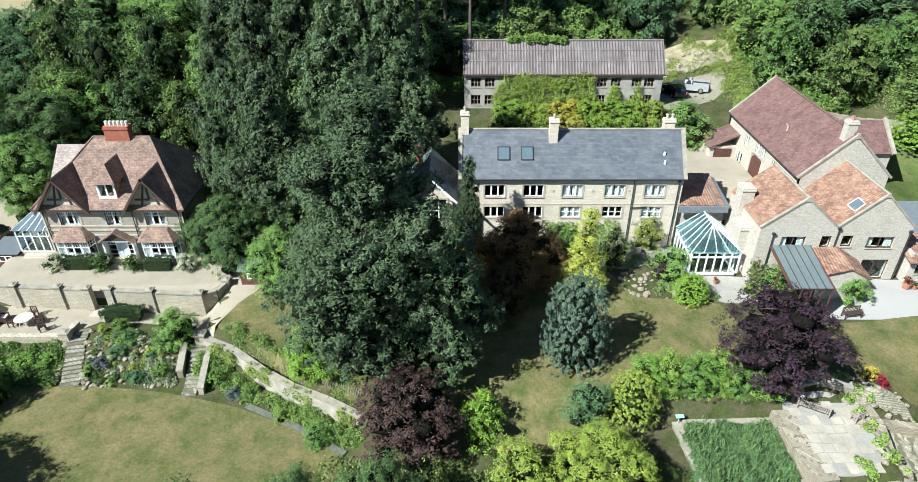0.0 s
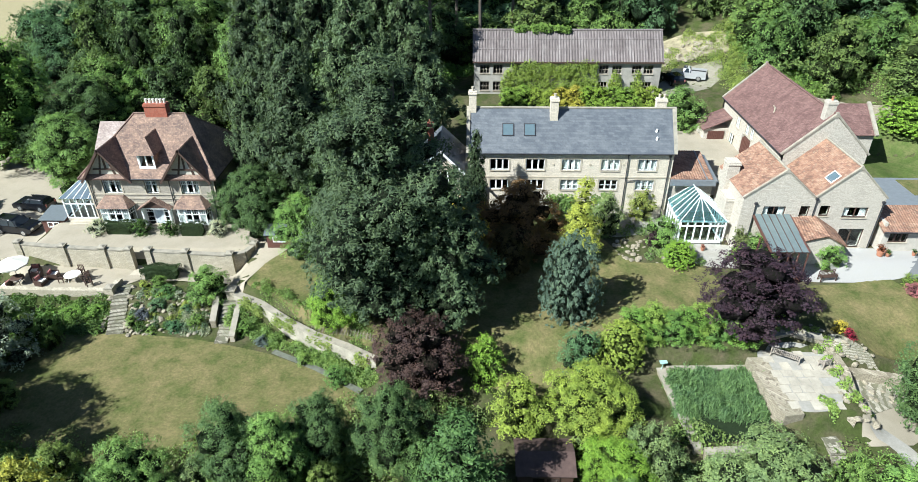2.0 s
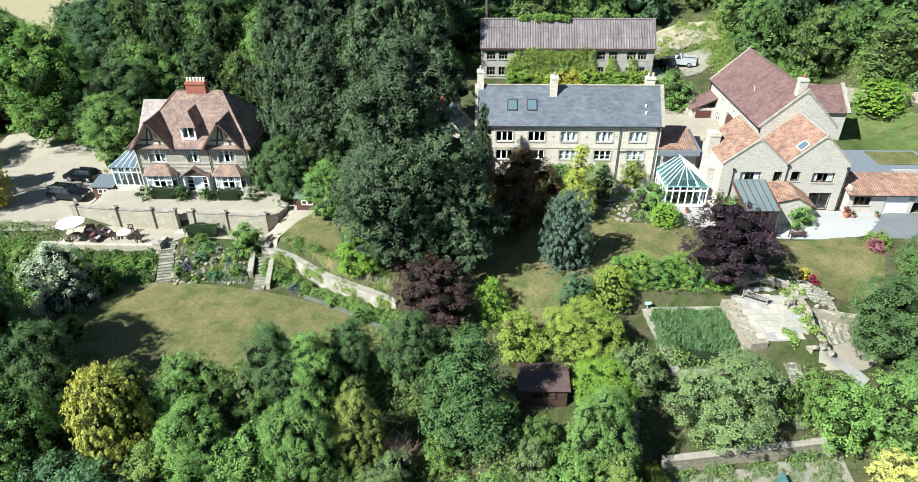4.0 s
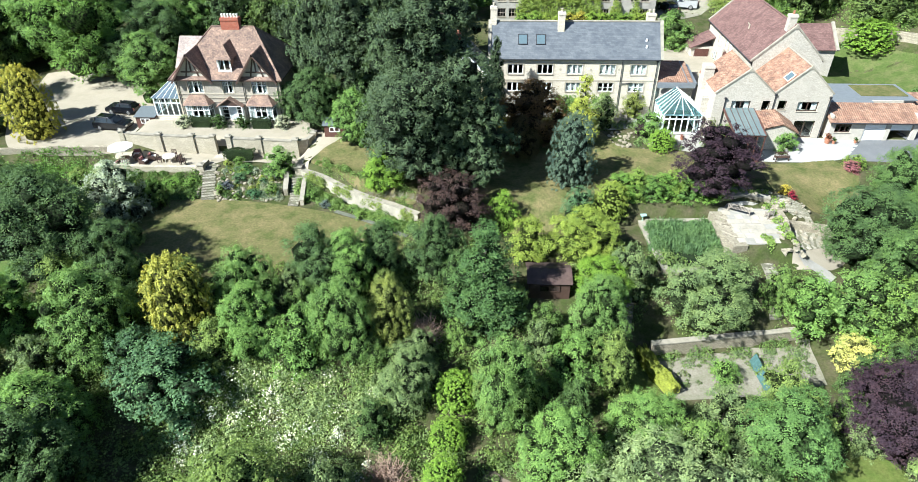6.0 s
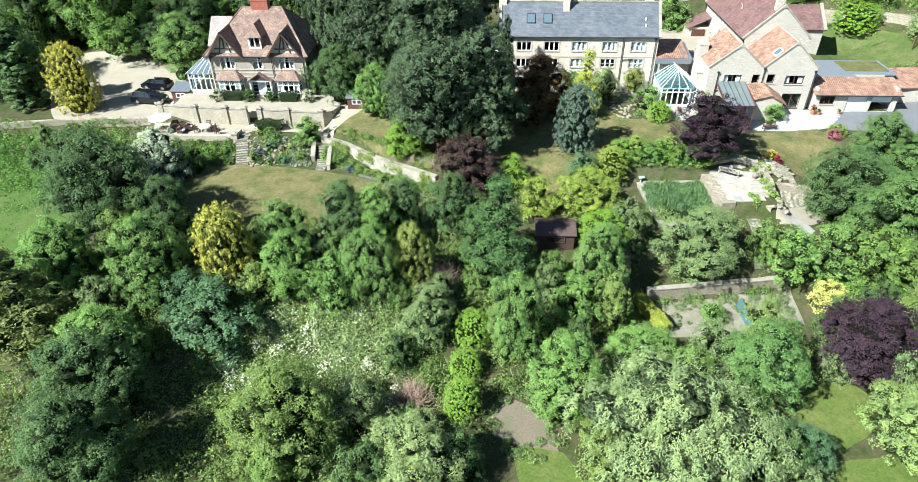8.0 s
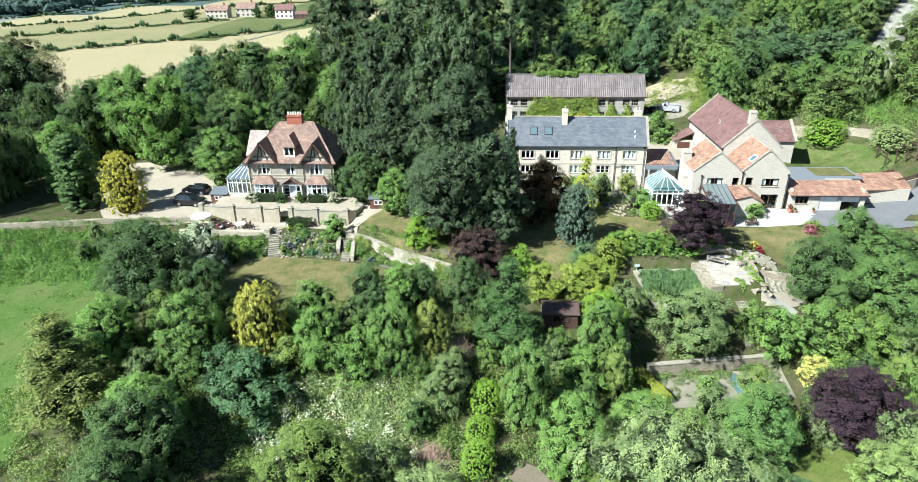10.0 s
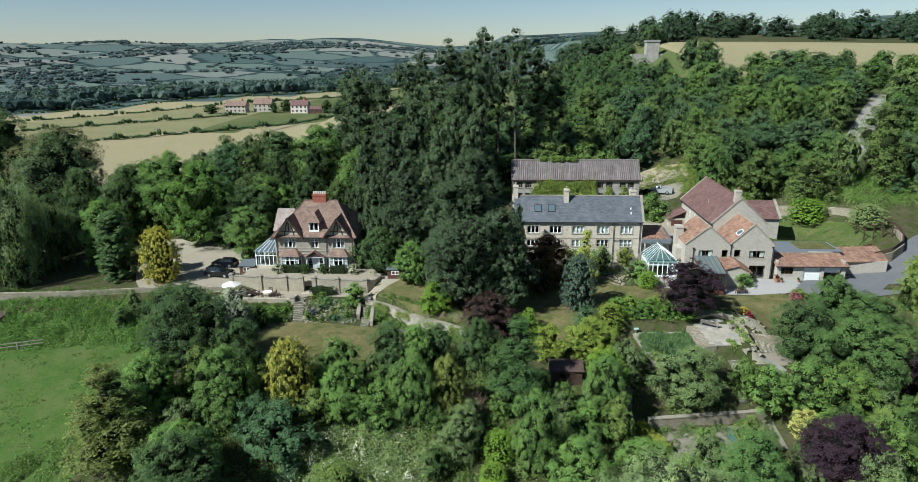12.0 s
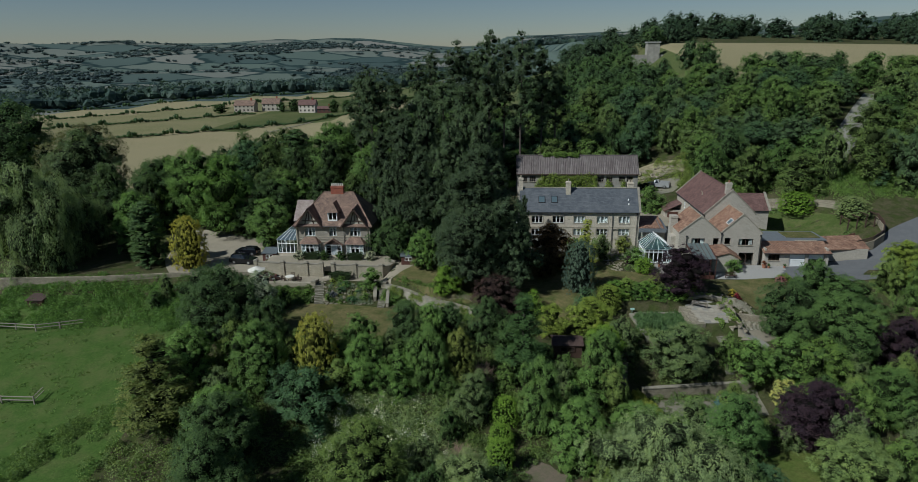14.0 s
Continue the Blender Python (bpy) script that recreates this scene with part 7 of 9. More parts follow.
plant("broad", -50.6, 73.3, 10.8, 10.7, (0.072, 0.122, 0.042), "dark green dense tree beside the drive", "tree", "tree")
plant("broad", -60.0, 71.4, 15.0, 16.0, (0.122, 0.215, 0.045), "green leafy tree behind the drive", "tree", "tree")
plant("broad", -55.3, 70.2, 7.8, 7.0, (0.072, 0.122, 0.042), "dark green dense tree beside the drive", "tree", "tree")
plant("willow", -86.9, 50.3, 18.4, 20.0, (0.21, 0.28, 0.12), "pale green willow by the drive", "tree", "tree")
plant("broad", -136.4, 113.7, 28.0, 30.2, (0.072, 0.122, 0.042), "dark green dense tree behind the drive", "tree", "tree")
plant("broad", -107.1, 97.7, 20.8, 22.4, (0.1, 0.145, 0.06), "dark green dense tree behind the drive", "tree", "tree")
plant("broad", -74.1, 61.2, 10.3, 12.0, (0.14, 0.24, 0.06), "green leafy tree behind the drive", "tree", "tree")
plant("broad", -20.7, 50.7, 6.2, 7.2, (0.072, 0.122, 0.042), "dark green dense tree beneath the pines", "tree", "tree")
plant("broad", -15.8, 46.5, 5.9, 6.9, (0.14, 0.24, 0.06), "green leafy tree beneath the pines", "tree", "tree")
plant("broad", -15.6, 52.5, 6.3, 7.4, (0.072, 0.122, 0.042), "dark green dense tree beneath the pines", "tree", "tree")
plant("bush", -11.8, 37.3, 3.8, 3.4, (0.155, 0.262, 0.036), "bright green ivy bush beneath the pine", "shrub", "shrub")
plant("broad", 59.8, 43.1, 7.8, 6.3, (0.195, 0.258, 0.045), "yellow-green tree by the lane", "tree", "tree")
plant("broad", 47.9, 21.5, 8.9, 8.0, (0.042, 0.026, 0.034), "dark purple-leaved tree on the slope", "tree", "tree")
plant("broad", 42.8, 13.7, 8.2, 7.4, (0.095, 0.165, 0.045), "bright green tree on the slope", "tree", "tree")

# the stand of tall pines
front_pine = plant("bigpine", -5.2, 38.4, 18.2, 22.5, (0.06, 0.09, 0.044), "tall dark green pine with bare lower trunk", "pine_tree", "tree", group="pine stand")
next(o for o in front_pine.children if o.name.startswith("crown")).location.x = -1.2    # heavier limbs on one side
plant("pine", -1.4, 36.8, 10.4, 13.0, (0.066, 0.1, 0.048), "broad dark green pine limbs beside the front pine", "pine_tree", "tree", group="pine stand")
plant("pine", -5.6, 62.5, 11.0, 15.2, (0.072, 0.108, 0.051), "tall dark green pine with bare lower trunk", "pine_tree", "tree", group="pine stand")
plant("pine", -16.9, 54.0, 13.0, 18.0, (0.055, 0.083, 0.04), "tall dark green pine with bare lower trunk", "pine_tree", "tree", group="pine stand")
plant("pine", -10.9, 47.5, 11.0, 14.5, (0.066, 0.1, 0.048), "tall dark green pine with bare lower trunk", "pine_tree", "tree", group="pine stand")
plant("pine", -12.4, 62.0, 12.5, 20.0, (0.078, 0.117, 0.054), "tall dark green pine with bare lower trunk", "pine_tree", "tree", group="pine stand")
plant("pine", -21.6, 67.0, 12.0, 21.0, (0.06, 0.09, 0.044), "tall dark green pine with bare lower trunk", "pine_tree", "tree", group="pine stand")
plant("pine", -6.7, 65.0, 11.0, 20.4, (0.072, 0.108, 0.051), "tall dark green pine with bare lower trunk", "pine_tree", "tree", group="pine stand")
plant("pine", -26.9, 72.0, 11.0, 19.5, (0.055, 0.083, 0.04), "tall dark green pine with bare lower trunk", "pine_tree", "tree", group="pine stand")
plant("pine", -18.2, 74.0, 12.0, 24.2, (0.066, 0.1, 0.048), "tall dark green pine with bare lower trunk", "pine_tree", "tree", group="pine stand")
plant("pine", -10.9, 77.0, 12.0, 23.6, (0.078, 0.117, 0.054), "tall dark green pine with bare lower trunk", "pine_tree", "tree", group="pine stand")
plant("pine", -23.8, 58.5, 8.0, 12.5, (0.072, 0.108, 0.051), "tall dark green pine with bare lower trunk", "pine_tree", "tree", group="pine stand")
plant("pine", 0.9, 50.2, 3.8, 11.4, (0.055, 0.083, 0.04), "tall dark green pine with bare lower trunk", "pine_tree", "tree", group="pine stand")
plant("tallpine", -7.6, 51.0, 7.5, 18.3, (0.066, 0.1, 0.048), "tall dark green pine with bare lower trunk", "pine_tree", "tree", group="pine stand")
plant("tallpine", -15.1, 82.0, 10.0, 27.3, (0.078, 0.117, 0.054), "tall dark green pine with bare lower trunk", "pine_tree", "tree", group="pine stand")
plant("tallpine", -25.2, 84.0, 10.0, 28.8, (0.06, 0.09, 0.044), "tall dark green pine with bare lower trunk", "pine_tree", "tree", group="pine stand")
plant("tallpine", -32.2, 90.0, 9.0, 31.2, (0.072, 0.108, 0.051), "tall dark green pine with bare lower trunk", "pine_tree", "tree", group="pine stand")
plant("tallpine", -30.6, 97.0, 9.0, 28.6, (0.055, 0.083, 0.04), "tall dark green pine with bare lower trunk", "pine_tree", "tree", group="pine stand")
plant("tallpine", -36.1, 96.0, 9.0, 27.3, (0.066, 0.1, 0.048), "tall dark green pine with bare lower trunk", "pine_tree", "tree", group="pine stand")
plant("tallpine", -22.0, 96.0, 10.0, 31.7, (0.078, 0.117, 0.054), "tall dark green pine with bare lower trunk", "pine_tree", "tree", group="pine stand")
plant("tallpine", -12.3, 92.0, 10.0, 32.6, (0.06, 0.09, 0.044), "tall dark green pine with bare lower trunk", "pine_tree", "tree", group="pine stand")
plant("tallpine", -5.6, 88.0, 9.0, 34.0, (0.072, 0.108, 0.051), "tall dark green pine with bare lower trunk", "pine_tree", "tree", group="pine stand")
plant("tallpine", -2.0, 97.0, 9.0, 31.2, (0.055, 0.083, 0.04), "tall dark green pine with bare lower trunk", "pine_tree", "tree", group="pine stand")
plant("tallpine", 1.6, 90.0, 9.5, 33.8, (0.066, 0.1, 0.048), "tall dark green pine with bare lower trunk", "pine_tree", "tree", group="pine stand")
plant("tallpine", 6.4, 93.0, 9.0, 30.6, (0.078, 0.117, 0.054), "tall dark green pine with bare lower trunk", "pine_tree", "tree", group="pine stand")
plant("tallpine", 9.9, 98.0, 9.0, 26.5, (0.06, 0.09, 0.044), "tall dark green pine with bare lower trunk", "pine_tree", "tree", group="pine stand")
plant("tallpine", -8.9, 99.0, 9.0, 30.4, (0.072, 0.108, 0.051), "tall dark green pine with bare lower trunk", "pine_tree", "tree", group="pine stand")
plant("tallpine", -19.4, 101.0, 9.0, 31.7, (0.055, 0.083, 0.04), "tall dark green pine with bare lower trunk", "pine_tree", "tree", group="pine stand")
# ---- woods, scrub, hedges ----
def woodland(name, seed, trees, leaves, size, colours, label):
    """Far trees, several hundred in one mass per leaf colour: (x, y, width, height)."""
    rng = np.random.default_rng(seed)
    groups = [[] for _ in colours]
    cores = [[] for _ in colours]
    for i, (x, y, w, h) in enumerate(trees):
        g = int(rng.integers(len(colours)))
        z = h_at(x, y)
        for k in range(2):
            a, s = k * 3.1 + i, w * rng.uniform(0.24, 0.42)
            c = np.array([x + w * 0.2 * math.cos(a), y + w * 0.2 * math.sin(a), z + h * 0.45])
            d = ball(rng, leaves, -0.3)
            wob = 1 + rng.normal(0, 0.2, len(d))
            groups[g].append(leaf_quads(rng, c + d * np.array([s, s, h * 0.5]) * wob[:, None], d, size * (w / 7.0) ** 0.6))
            cores[g].append(c + CORE_V * np.array([s, s, h * 0.45]) * rng.uniform(0.7, 1.05, (12, 1)))
    for g, c in enumerate(colours):
        ob = new(name, quads_mesh(name, np.concatenate(groups[g]), cores[g], LEAF))
        ob.color = (*c, 1)
        tagged(ob, label, "woodland", kind="stuff")


def joined_trees(name, kind, trees, colours, label, sink=0.0):
    """Many far trees of one kind as one mass per leaf colour: (x, y, width, height)."""
    rng = random.Random(len(trees))
    parts = []
    for v in range(VARIANTS[kind]):
        _, me, w, h = proto(kind, v)
        co, tri, index = np.empty(len(me.vertices) * 3), np.empty(len(me.loops), np.int32), np.empty(len(me.polygons), np.int32)
        me.vertices.foreach_get("co", co), me.loops.foreach_get("vertex_index", tri), me.polygons.foreach_get("material_index", index)
        parts.append((co.reshape(-1, 3), tri.reshape(-1, 3), index, w, h))
    for g, colour in enumerate(colours):
        verts, faces, inner, k = [], [], [], 0
        for i, (x, y, w, h) in enumerate(trees):
            if i % len(colours) != g:
                continue
            co, tri, index, pw, ph = parts[rng.randrange(len(parts))]
            a = rng.uniform(0, 6.28)
            ca, sa = math.cos(a) * w / pw, math.sin(a) * w / pw
            verts.append(np.stack([x + co[:, 0] * ca - co[:, 1] * sa, y + co[:, 0] * sa + co[:, 1] * ca, h_at(x, y) - sink * h + co[:, 2] * h / ph], 1))
            faces.append(tri + k)
            inner.append(index)
            k += len(co)
        ob = new(name, triangles(name, np.concatenate(verts), np.concatenate(faces), np.concatenate(inner), (LEAF, INNER_SHADE)))
        ob.color = (*colour, 1)
        tagged(ob, label, "woodland", kind="stuff")


def scatter(seed, count, xr, yr, keep, w=(6, 10), h=(8, 13), gap=3.5):
    rng = random.Random(seed)
    out = []
    tries = 0
    while len(out) < count and tries < count * 30:
        tries += 1
        x, y = rng.uniform(*xr), rng.uniform(*yr)
        if keep(x, y) and all((x - a) ** 2 + (y - b) ** 2 > gap * gap for a, b, _, _ in out):
            out.append((x, y, rng.uniform(*w), rng.uniform(*h)))
    return out


GREENS = [(0.095, 0.165, 0.045), (0.068, 0.118, 0.04), (0.122, 0.195, 0.05), (0.09, 0.145, 0.065), (0.128, 0.187, 0.06), (0.07, 0.128, 0.058), (0.108, 0.157, 0.045)]
# hillside wood behind the barn and the stone house
def on_hill(x, y):
    low = 90 if x < 27 else 97 if x < 39 else 79 if x < 50 else 79 - 0.72 * (x - 50) if x < 62 else 70.5
    return low < y < (150 if x < 58 else 136) and not (abs((x - 67.9) * 0.8 - (y - 84.6) * 0.6) < 4.2 and y > 81)


rng_h = random.Random(6)
hill_trees = sorted(scatter(3, 235, (-46, 128), (70, 150), on_hill, (6.5, 11.5), (6.5, 11), 4.7), key=lambda q: q[1] + 0.3 * abs(q[0] - 20))
hill_trees = [(x, y, w, h * (0.75 if y > 112 and x > 40 else 1)) for x, y, w, h in hill_trees]
for x, y, w, h in hill_trees[:150]:
    plant("hill", x, y, w, h, GREENS[rng_h.randrange(len(GREENS))], "leafy tree in the wood on the hillside", "tree", "tree", group="hillside trees")
joined_trees("hillside_wood", "hill", hill_trees[150:], GREENS[:4], "dense mixed green woodland on the upper hillside")
understory = scatter(4, 320, (-46, 130), (70, 140), on_hill, (3.0, 6.5), (3.0, 6.5), 2.6)
joined_trees("hillside_scrub", "scrub", understory, GREENS, "dense green bushes under the trees of the hillside")
# wood behind and beside the villa
villa_wood = scatter(7, 80, (-125, -14), (62, 118), lambda x, y: not (x > -72 and x < -44 and y < 78) and not (x > -45 and y < 68), (7, 11), (9, 14), 5.4)
joined_trees("villa_wood", "hill", villa_wood, ((0.07, 0.114, 0.034), (0.052, 0.088, 0.03), (0.085, 0.129, 0.036)), "dense green wood behind the villa")
# skyline trees on the hill
sky_line = scatter(11, 95, (-40, 330), (226, 300), lambda x, y: (x > 30 or y > 262) and y > 226 + 0.05 * x, (8, 19), (8, 17), 6.0)
joined_trees("skyline_wood", "far", sky_line, ((0.044, 0.078, 0.042), (0.055, 0.09, 0.046)), "dark trees along the skyline of the hill", 0.3)
upper = scatter(25, 120, (-60, 64), (150, 232), lambda x, y: not (-9 < x < 6) and not (44 < x < 60 and y < 162) and math.dist((x, y), (57, 205)) > 11 and not (47 < x < 64 and 172 < y < 206), (6, 11), (6, 10), 5.0)
joined_trees("upper_wood", "far", upper, ((0.075, 0.13, 0.045), (0.06, 0.105, 0.042), (0.092, 0.15, 0.05)), "green wood on the upper slope", 0.1)
edge = [(72 + i * 6.5 + 3 * math.sin(i * 2.1), 141 + 4 * math.sin(i * 1.3) - i * 0.6, 4 + 3 * abs(math.sin(i * 1.9)), 3.5 + 3.5 * abs(math.sin(i * 2.7))) for i in range(16)]
joined_trees("field_edge_wood", "far", [(x, y, w * 1.2, h * 1.2) for x, y, w, h in edge], GREENS[:2], "green trees along the lower edge of the field", 0.1)
# far valley woods, belts and hedgerow trees; the woods' leaf colours have haze mixed in
def belt(x, y):
    return wavy(x, y, 0.0036, 3.0) > 0.3 or abs(wavy(x, y, 0.0065, 1.0)) < 0.07 or abs(wavy(x * 0.6, y, 0.009, 5.0)) < 0.05


def valley(x, y):
    return abs(x) < y * 0.95 and 928 < y - 1.3 * x < 1650 + 260 * wavy(x, y, 0.004, 4.0) and not (-900 < x < -560 and y - 1.3 * x > 1150 and y - 1.3 * x < 1420)


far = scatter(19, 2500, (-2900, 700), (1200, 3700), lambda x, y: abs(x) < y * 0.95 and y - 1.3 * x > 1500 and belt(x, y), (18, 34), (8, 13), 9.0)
woodland("far_wood", 21, far, 14, 1.5, [(0.05, 0.075, 0.075), (0.058, 0.085, 0.082)], "distant copses and hedgerow trees, dark green greyed with haze")
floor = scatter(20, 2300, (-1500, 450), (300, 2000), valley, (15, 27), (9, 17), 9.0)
woodland("valley_wood", 22, floor, 26, 1.1, [(0.034, 0.06, 0.052), (0.042, 0.072, 0.056), (0.048, 0.078, 0.058), (0.055, 0.084, 0.07)], "unbroken woodland on the valley floor, dark green blued with haze")
rows = []
for slope, v0, x0, x1, step in ((0.88, 449, -60, -420, 1.7), (0.88, 548, -175, -420, 1.9), (1.3, 798, -90, -420, 2.0), (1.3, 908, -60, -520, 2.3)):
    for i in range(int((x0 - x1) / step)):
        x = x0 - i * step
        rows.append((x, v0 + slope * x + 2 * math.sin(i), 3 + 1.5 * abs(math.sin(i * 1.7)), 1.2 + 0.4 * abs(math.sin(i * 2.3)) + 3.0 * abs(math.sin(i * 0.37)) ** 9))
woodland("field_hedge", 23, rows, 22, 0.5, [(0.046, 0.084, 0.03)], "dark hedges between the ripe fields")

# scrub and brambles in the lower garden
rng_s = random.Random(31)
def spots(count, keep, r=(0.9, 2.2), h=(0.5, 1.7), k=140, xr=(-66, 66), yr=(-34, 30)):
    out = []
    for _ in range(count * 20):
        x, y = rng_s.uniform(*xr), rng_s.uniform(*yr)
        if keep(x, y):
            out.append((x, y, rng_s.uniform(*r), rng_s.uniform(*h), k))
        if len(out) >= count:
            break
    return out


def clear(x, y):
    return (-1.6 < x < 6.6 and -3 < y < 8) or (21 < x < 33 and 1.6 < y < 9.8) or (x > 25 and y < 2.2)


def bramble(x, y):
    return (-27 < x < -9 and 4 < y < 15.5 and x + y > -17) or (-17 < x < -10 and -4 < y < 3)


def wild(x, y):
    return not clear(x, y) and x - 0.55 * y > -60 and x > -50.5 and not (11 < x < 32 and 13 < y < 22.5) and not (-36.5 < x < -9 and y > 26) and not (1 < x < 23 and y > 27) and not (23 < x < 37 and y > 24.8) and not (2.5 < x < 8.5 and 20 < y < 27)


leaf_field("undergrowth", 41, spots(850, wild), 0.17, (0.11, 0.165, 0.045), "tangled green undergrowth and brambles", "undergrowth")
leaf_field("undergrowth", 42, spots(560, wild), 0.155, (0.15, 0.208, 0.069), "pale green nettles and brambles", "undergrowth")
leaf_field("undergrowth", 43, spots(150, lambda x, y: wild(x, y) and x > 30), 0.18, (0.138, 0.244, 0.045), "bright green scrub", "undergrowth")
leaf_field("bramble_thicket", 51, spots(190, bramble, (1.0, 2.2), (0.7, 1.7), 190), 0.15, (0.2, 0.265, 0.11), "pale green bramble and nettle thicket", "bramble")
leaf_field("meadow_edge", 57, spots(150, lambda x, y: abs(x - 0.55 * y + 61.5) < 3.0, (0.8, 1.8), (0.4, 1.4), 130, (-80, -38), (-30, 36)), 0.15, (0.11, 0.175, 0.045), "rough grass and brambles along the meadow edge", "scrub")
leaf_field("meadow_grass", 58, spots(520, lambda x, y: x - 0.55 * y < -62, (0.6, 1.8), (0.06, 0.16), 16, (-110, -44), (-34, 36.5)), 0.14, (0.1, 0.165, 0.04), "tufts of longer grass in the meadow", "grass", hang=0.0, long=1.8)
leaf_field("white_bramble", 44, spots(130, bramble, (0.4, 1.3), (1.0, 1.75), 46), 0.13, (0.6, 0.62, 0.5), "white blossom over the bramble thicket", "bramble")
leaf_field("bank_scrub", 45, spots(330, lambda x, y: y > 36.5 and (x < -47.5 or y < 39.4), (1.0, 2.0), (0.6, 1.5), 150, (-112, -38), (34, 46.4)), 0.18, (0.104, 0.19, 0.045), "green scrub on the bank below the boundary wall", "scrub")
for seed, tint, text in ((52, (0.1, 0.15, 0.085), "grey-green rockery plants"), (54, (0.06, 0.11, 0.03), "dark green rockery shrubs"), (55, (0.26, 0.29, 0.2), "silvery rockery plants"), (56, (0.21, 0.26, 0.06), "yellow-green rockery plants")):
    leaf_field("rockery_plants", seed, spots(15, lambda x, y: True, (0.3, 0.85), (0.25, 0.8), 130, (-31.0, -23.6), (38.2, 43.6)), 0.1, tint, text, "plants")
leaf_field("terrace_foot_plants", 53, spots(60, lambda x, y: True, (0.5, 1.0), (0.25, 0.6), 150, (-44, -33.6), (38.4, 42)), 0.13, (0.09, 0.15, 0.04), "green plants below the dining terrace", "plants")
leaf_field("border_plants", 47, spots(75, lambda x, y: abs((y - 42) + (x + 22) * 0.56 + 1.5) < 0.75, (0.35, 0.9), (0.35, 0.95), 130, (-22, -7), (31, 42)), 0.12, (0.14, 0.215, 0.06), "green border plants along the sloping wall", "plants")
leaf_field("wall_top_plants", 63, [(-19.6 + 11.5 * u + 0.5 * math.sin(u * 31), 42.2 - 6.9 * u + 0.35 * math.sin(u * 57), 0.45 + 0.35 * abs(math.sin(u * 23)), 0.4 + 0.5 * abs(math.sin(u * 41)), 150) for u in np.linspace(0, 1, 26)], 0.1, (0.12, 0.19, 0.05), "loose green plants along the top of the sloping wall", "plants")
leaf_field("bank_scrub", 48, spots(420, lambda x, y: on_hill(x, y + 1.0), (1.0, 2.2), (0.8, 2.4), 170, (42, 100), (68, 94)), 0.17, (0.138, 0.227, 0.054), "bright green scrub on the bank above the lane", "scrub")
leaf_field("yard_scrub", 64, spots(120, lambda x, y: (y > 89.4 and math.sin(x * 1.7) + math.sin(y * 2.3 + x) > -0.3) or x > 36.5, (0.7, 1.7), (0.5, 1.5), 170, (27.5, 46), (77, 97)), 0.14, (0.17, 0.225, 0.055), "yellow-green scrub between the yard and the wood", "scrub")
leaf_field("wood_edge_scrub", 49, spots(130, lambda x, y: not 27 < x < 39, (1.2, 2.4), (0.8, 2.2), 150, (-14, 60), (87, 95)), 0.22, (0.11, 0.198, 0.045), "green scrub at the edge of the wood", "scrub")
leaf_field("reeds", 50, spots(120, lambda x, y: True, (0.5, 0.9), (0.7, 1.3), 130, (16.6, 23), (28.4, 32.9)), 0.07, (0.09, 0.155, 0.06), "tall green reeds in the pond", "reeds", hang=0.75, long=8.0)

for x, y, w, h, tint, text in ((-29.6, 43.4, 1.9, 1.3, (0.12, 0.2, 0.045), "dark green shrub in the rockery"), (-28.4, 42.2, 2.2, 1.0, (0.1, 0.19, 0.06), "spreading green cushion plant in the rockery"), (-28.9, 41.0, 2.0, 0.9, (0.09, 0.16, 0.075), "low blue-green cushion plant in the rockery"), (-26.4, 38.8, 1.9, 1.1, (0.07, 0.15, 0.07), "round teal-green shrub in the rockery"), (-24.6, 39.2, 1.8, 1.5, (0.13, 0.22, 0.05), "green shrub beside the garden stairs"), (-29.9, 40.0, 1.7, 0.9, (0.1, 0.115, 0.13), "grey-blue lavender in the rockery"), (-30.6, 39.3, 1.4, 1.0, (0.14, 0.23, 0.05), "green shrub in the rockery"), (-33.6, 38.6, 1.7, 0.8, (0.12, 0.2, 0.05), "low green plant beside the stone steps"), (-36.4, 40.3, 2.4, 0.8, (0.13, 0.23, 0.045), "green shrub below the dining terrace wall"), (-34.6, 40.4, 2.0, 0.8, (0.14, 0.24, 0.05), "green shrub below the dining terrace wall"), (-28.6, 38.5, 1.1, 0.7, (0.16, 0.25, 0.06), "small bright plant in the rockery"), (-26.0, 40.6, 1.2, 0.8, (0.09, 0.17, 0.08), "small teal-green plant in the rockery"), (-30.7, 43.0, 1.2, 1.1, (0.24, 0.3, 0.06), "yellow-green shrub in the rockery"), (-20.0, 38.6, 2.0, 1.4, (0.12, 0.21, 0.05), "green shrub below the sloping wall"), (-18.0, 37.2, 1.6, 0.9, (0.1, 0.13, 0.12), "grey lavender below the sloping wall"), (-13.6, 34.8, 1.6, 1.0, (0.14, 0.22, 0.05), "green shrub below the sloping wall"), (-10.4, 32.6, 2.6, 1.5, (0.1, 0.19, 0.05), "rounded green shrub at the end of the border")):
    plant("shrub", x, y, w, h, tint, text, "shrub", "shrub")
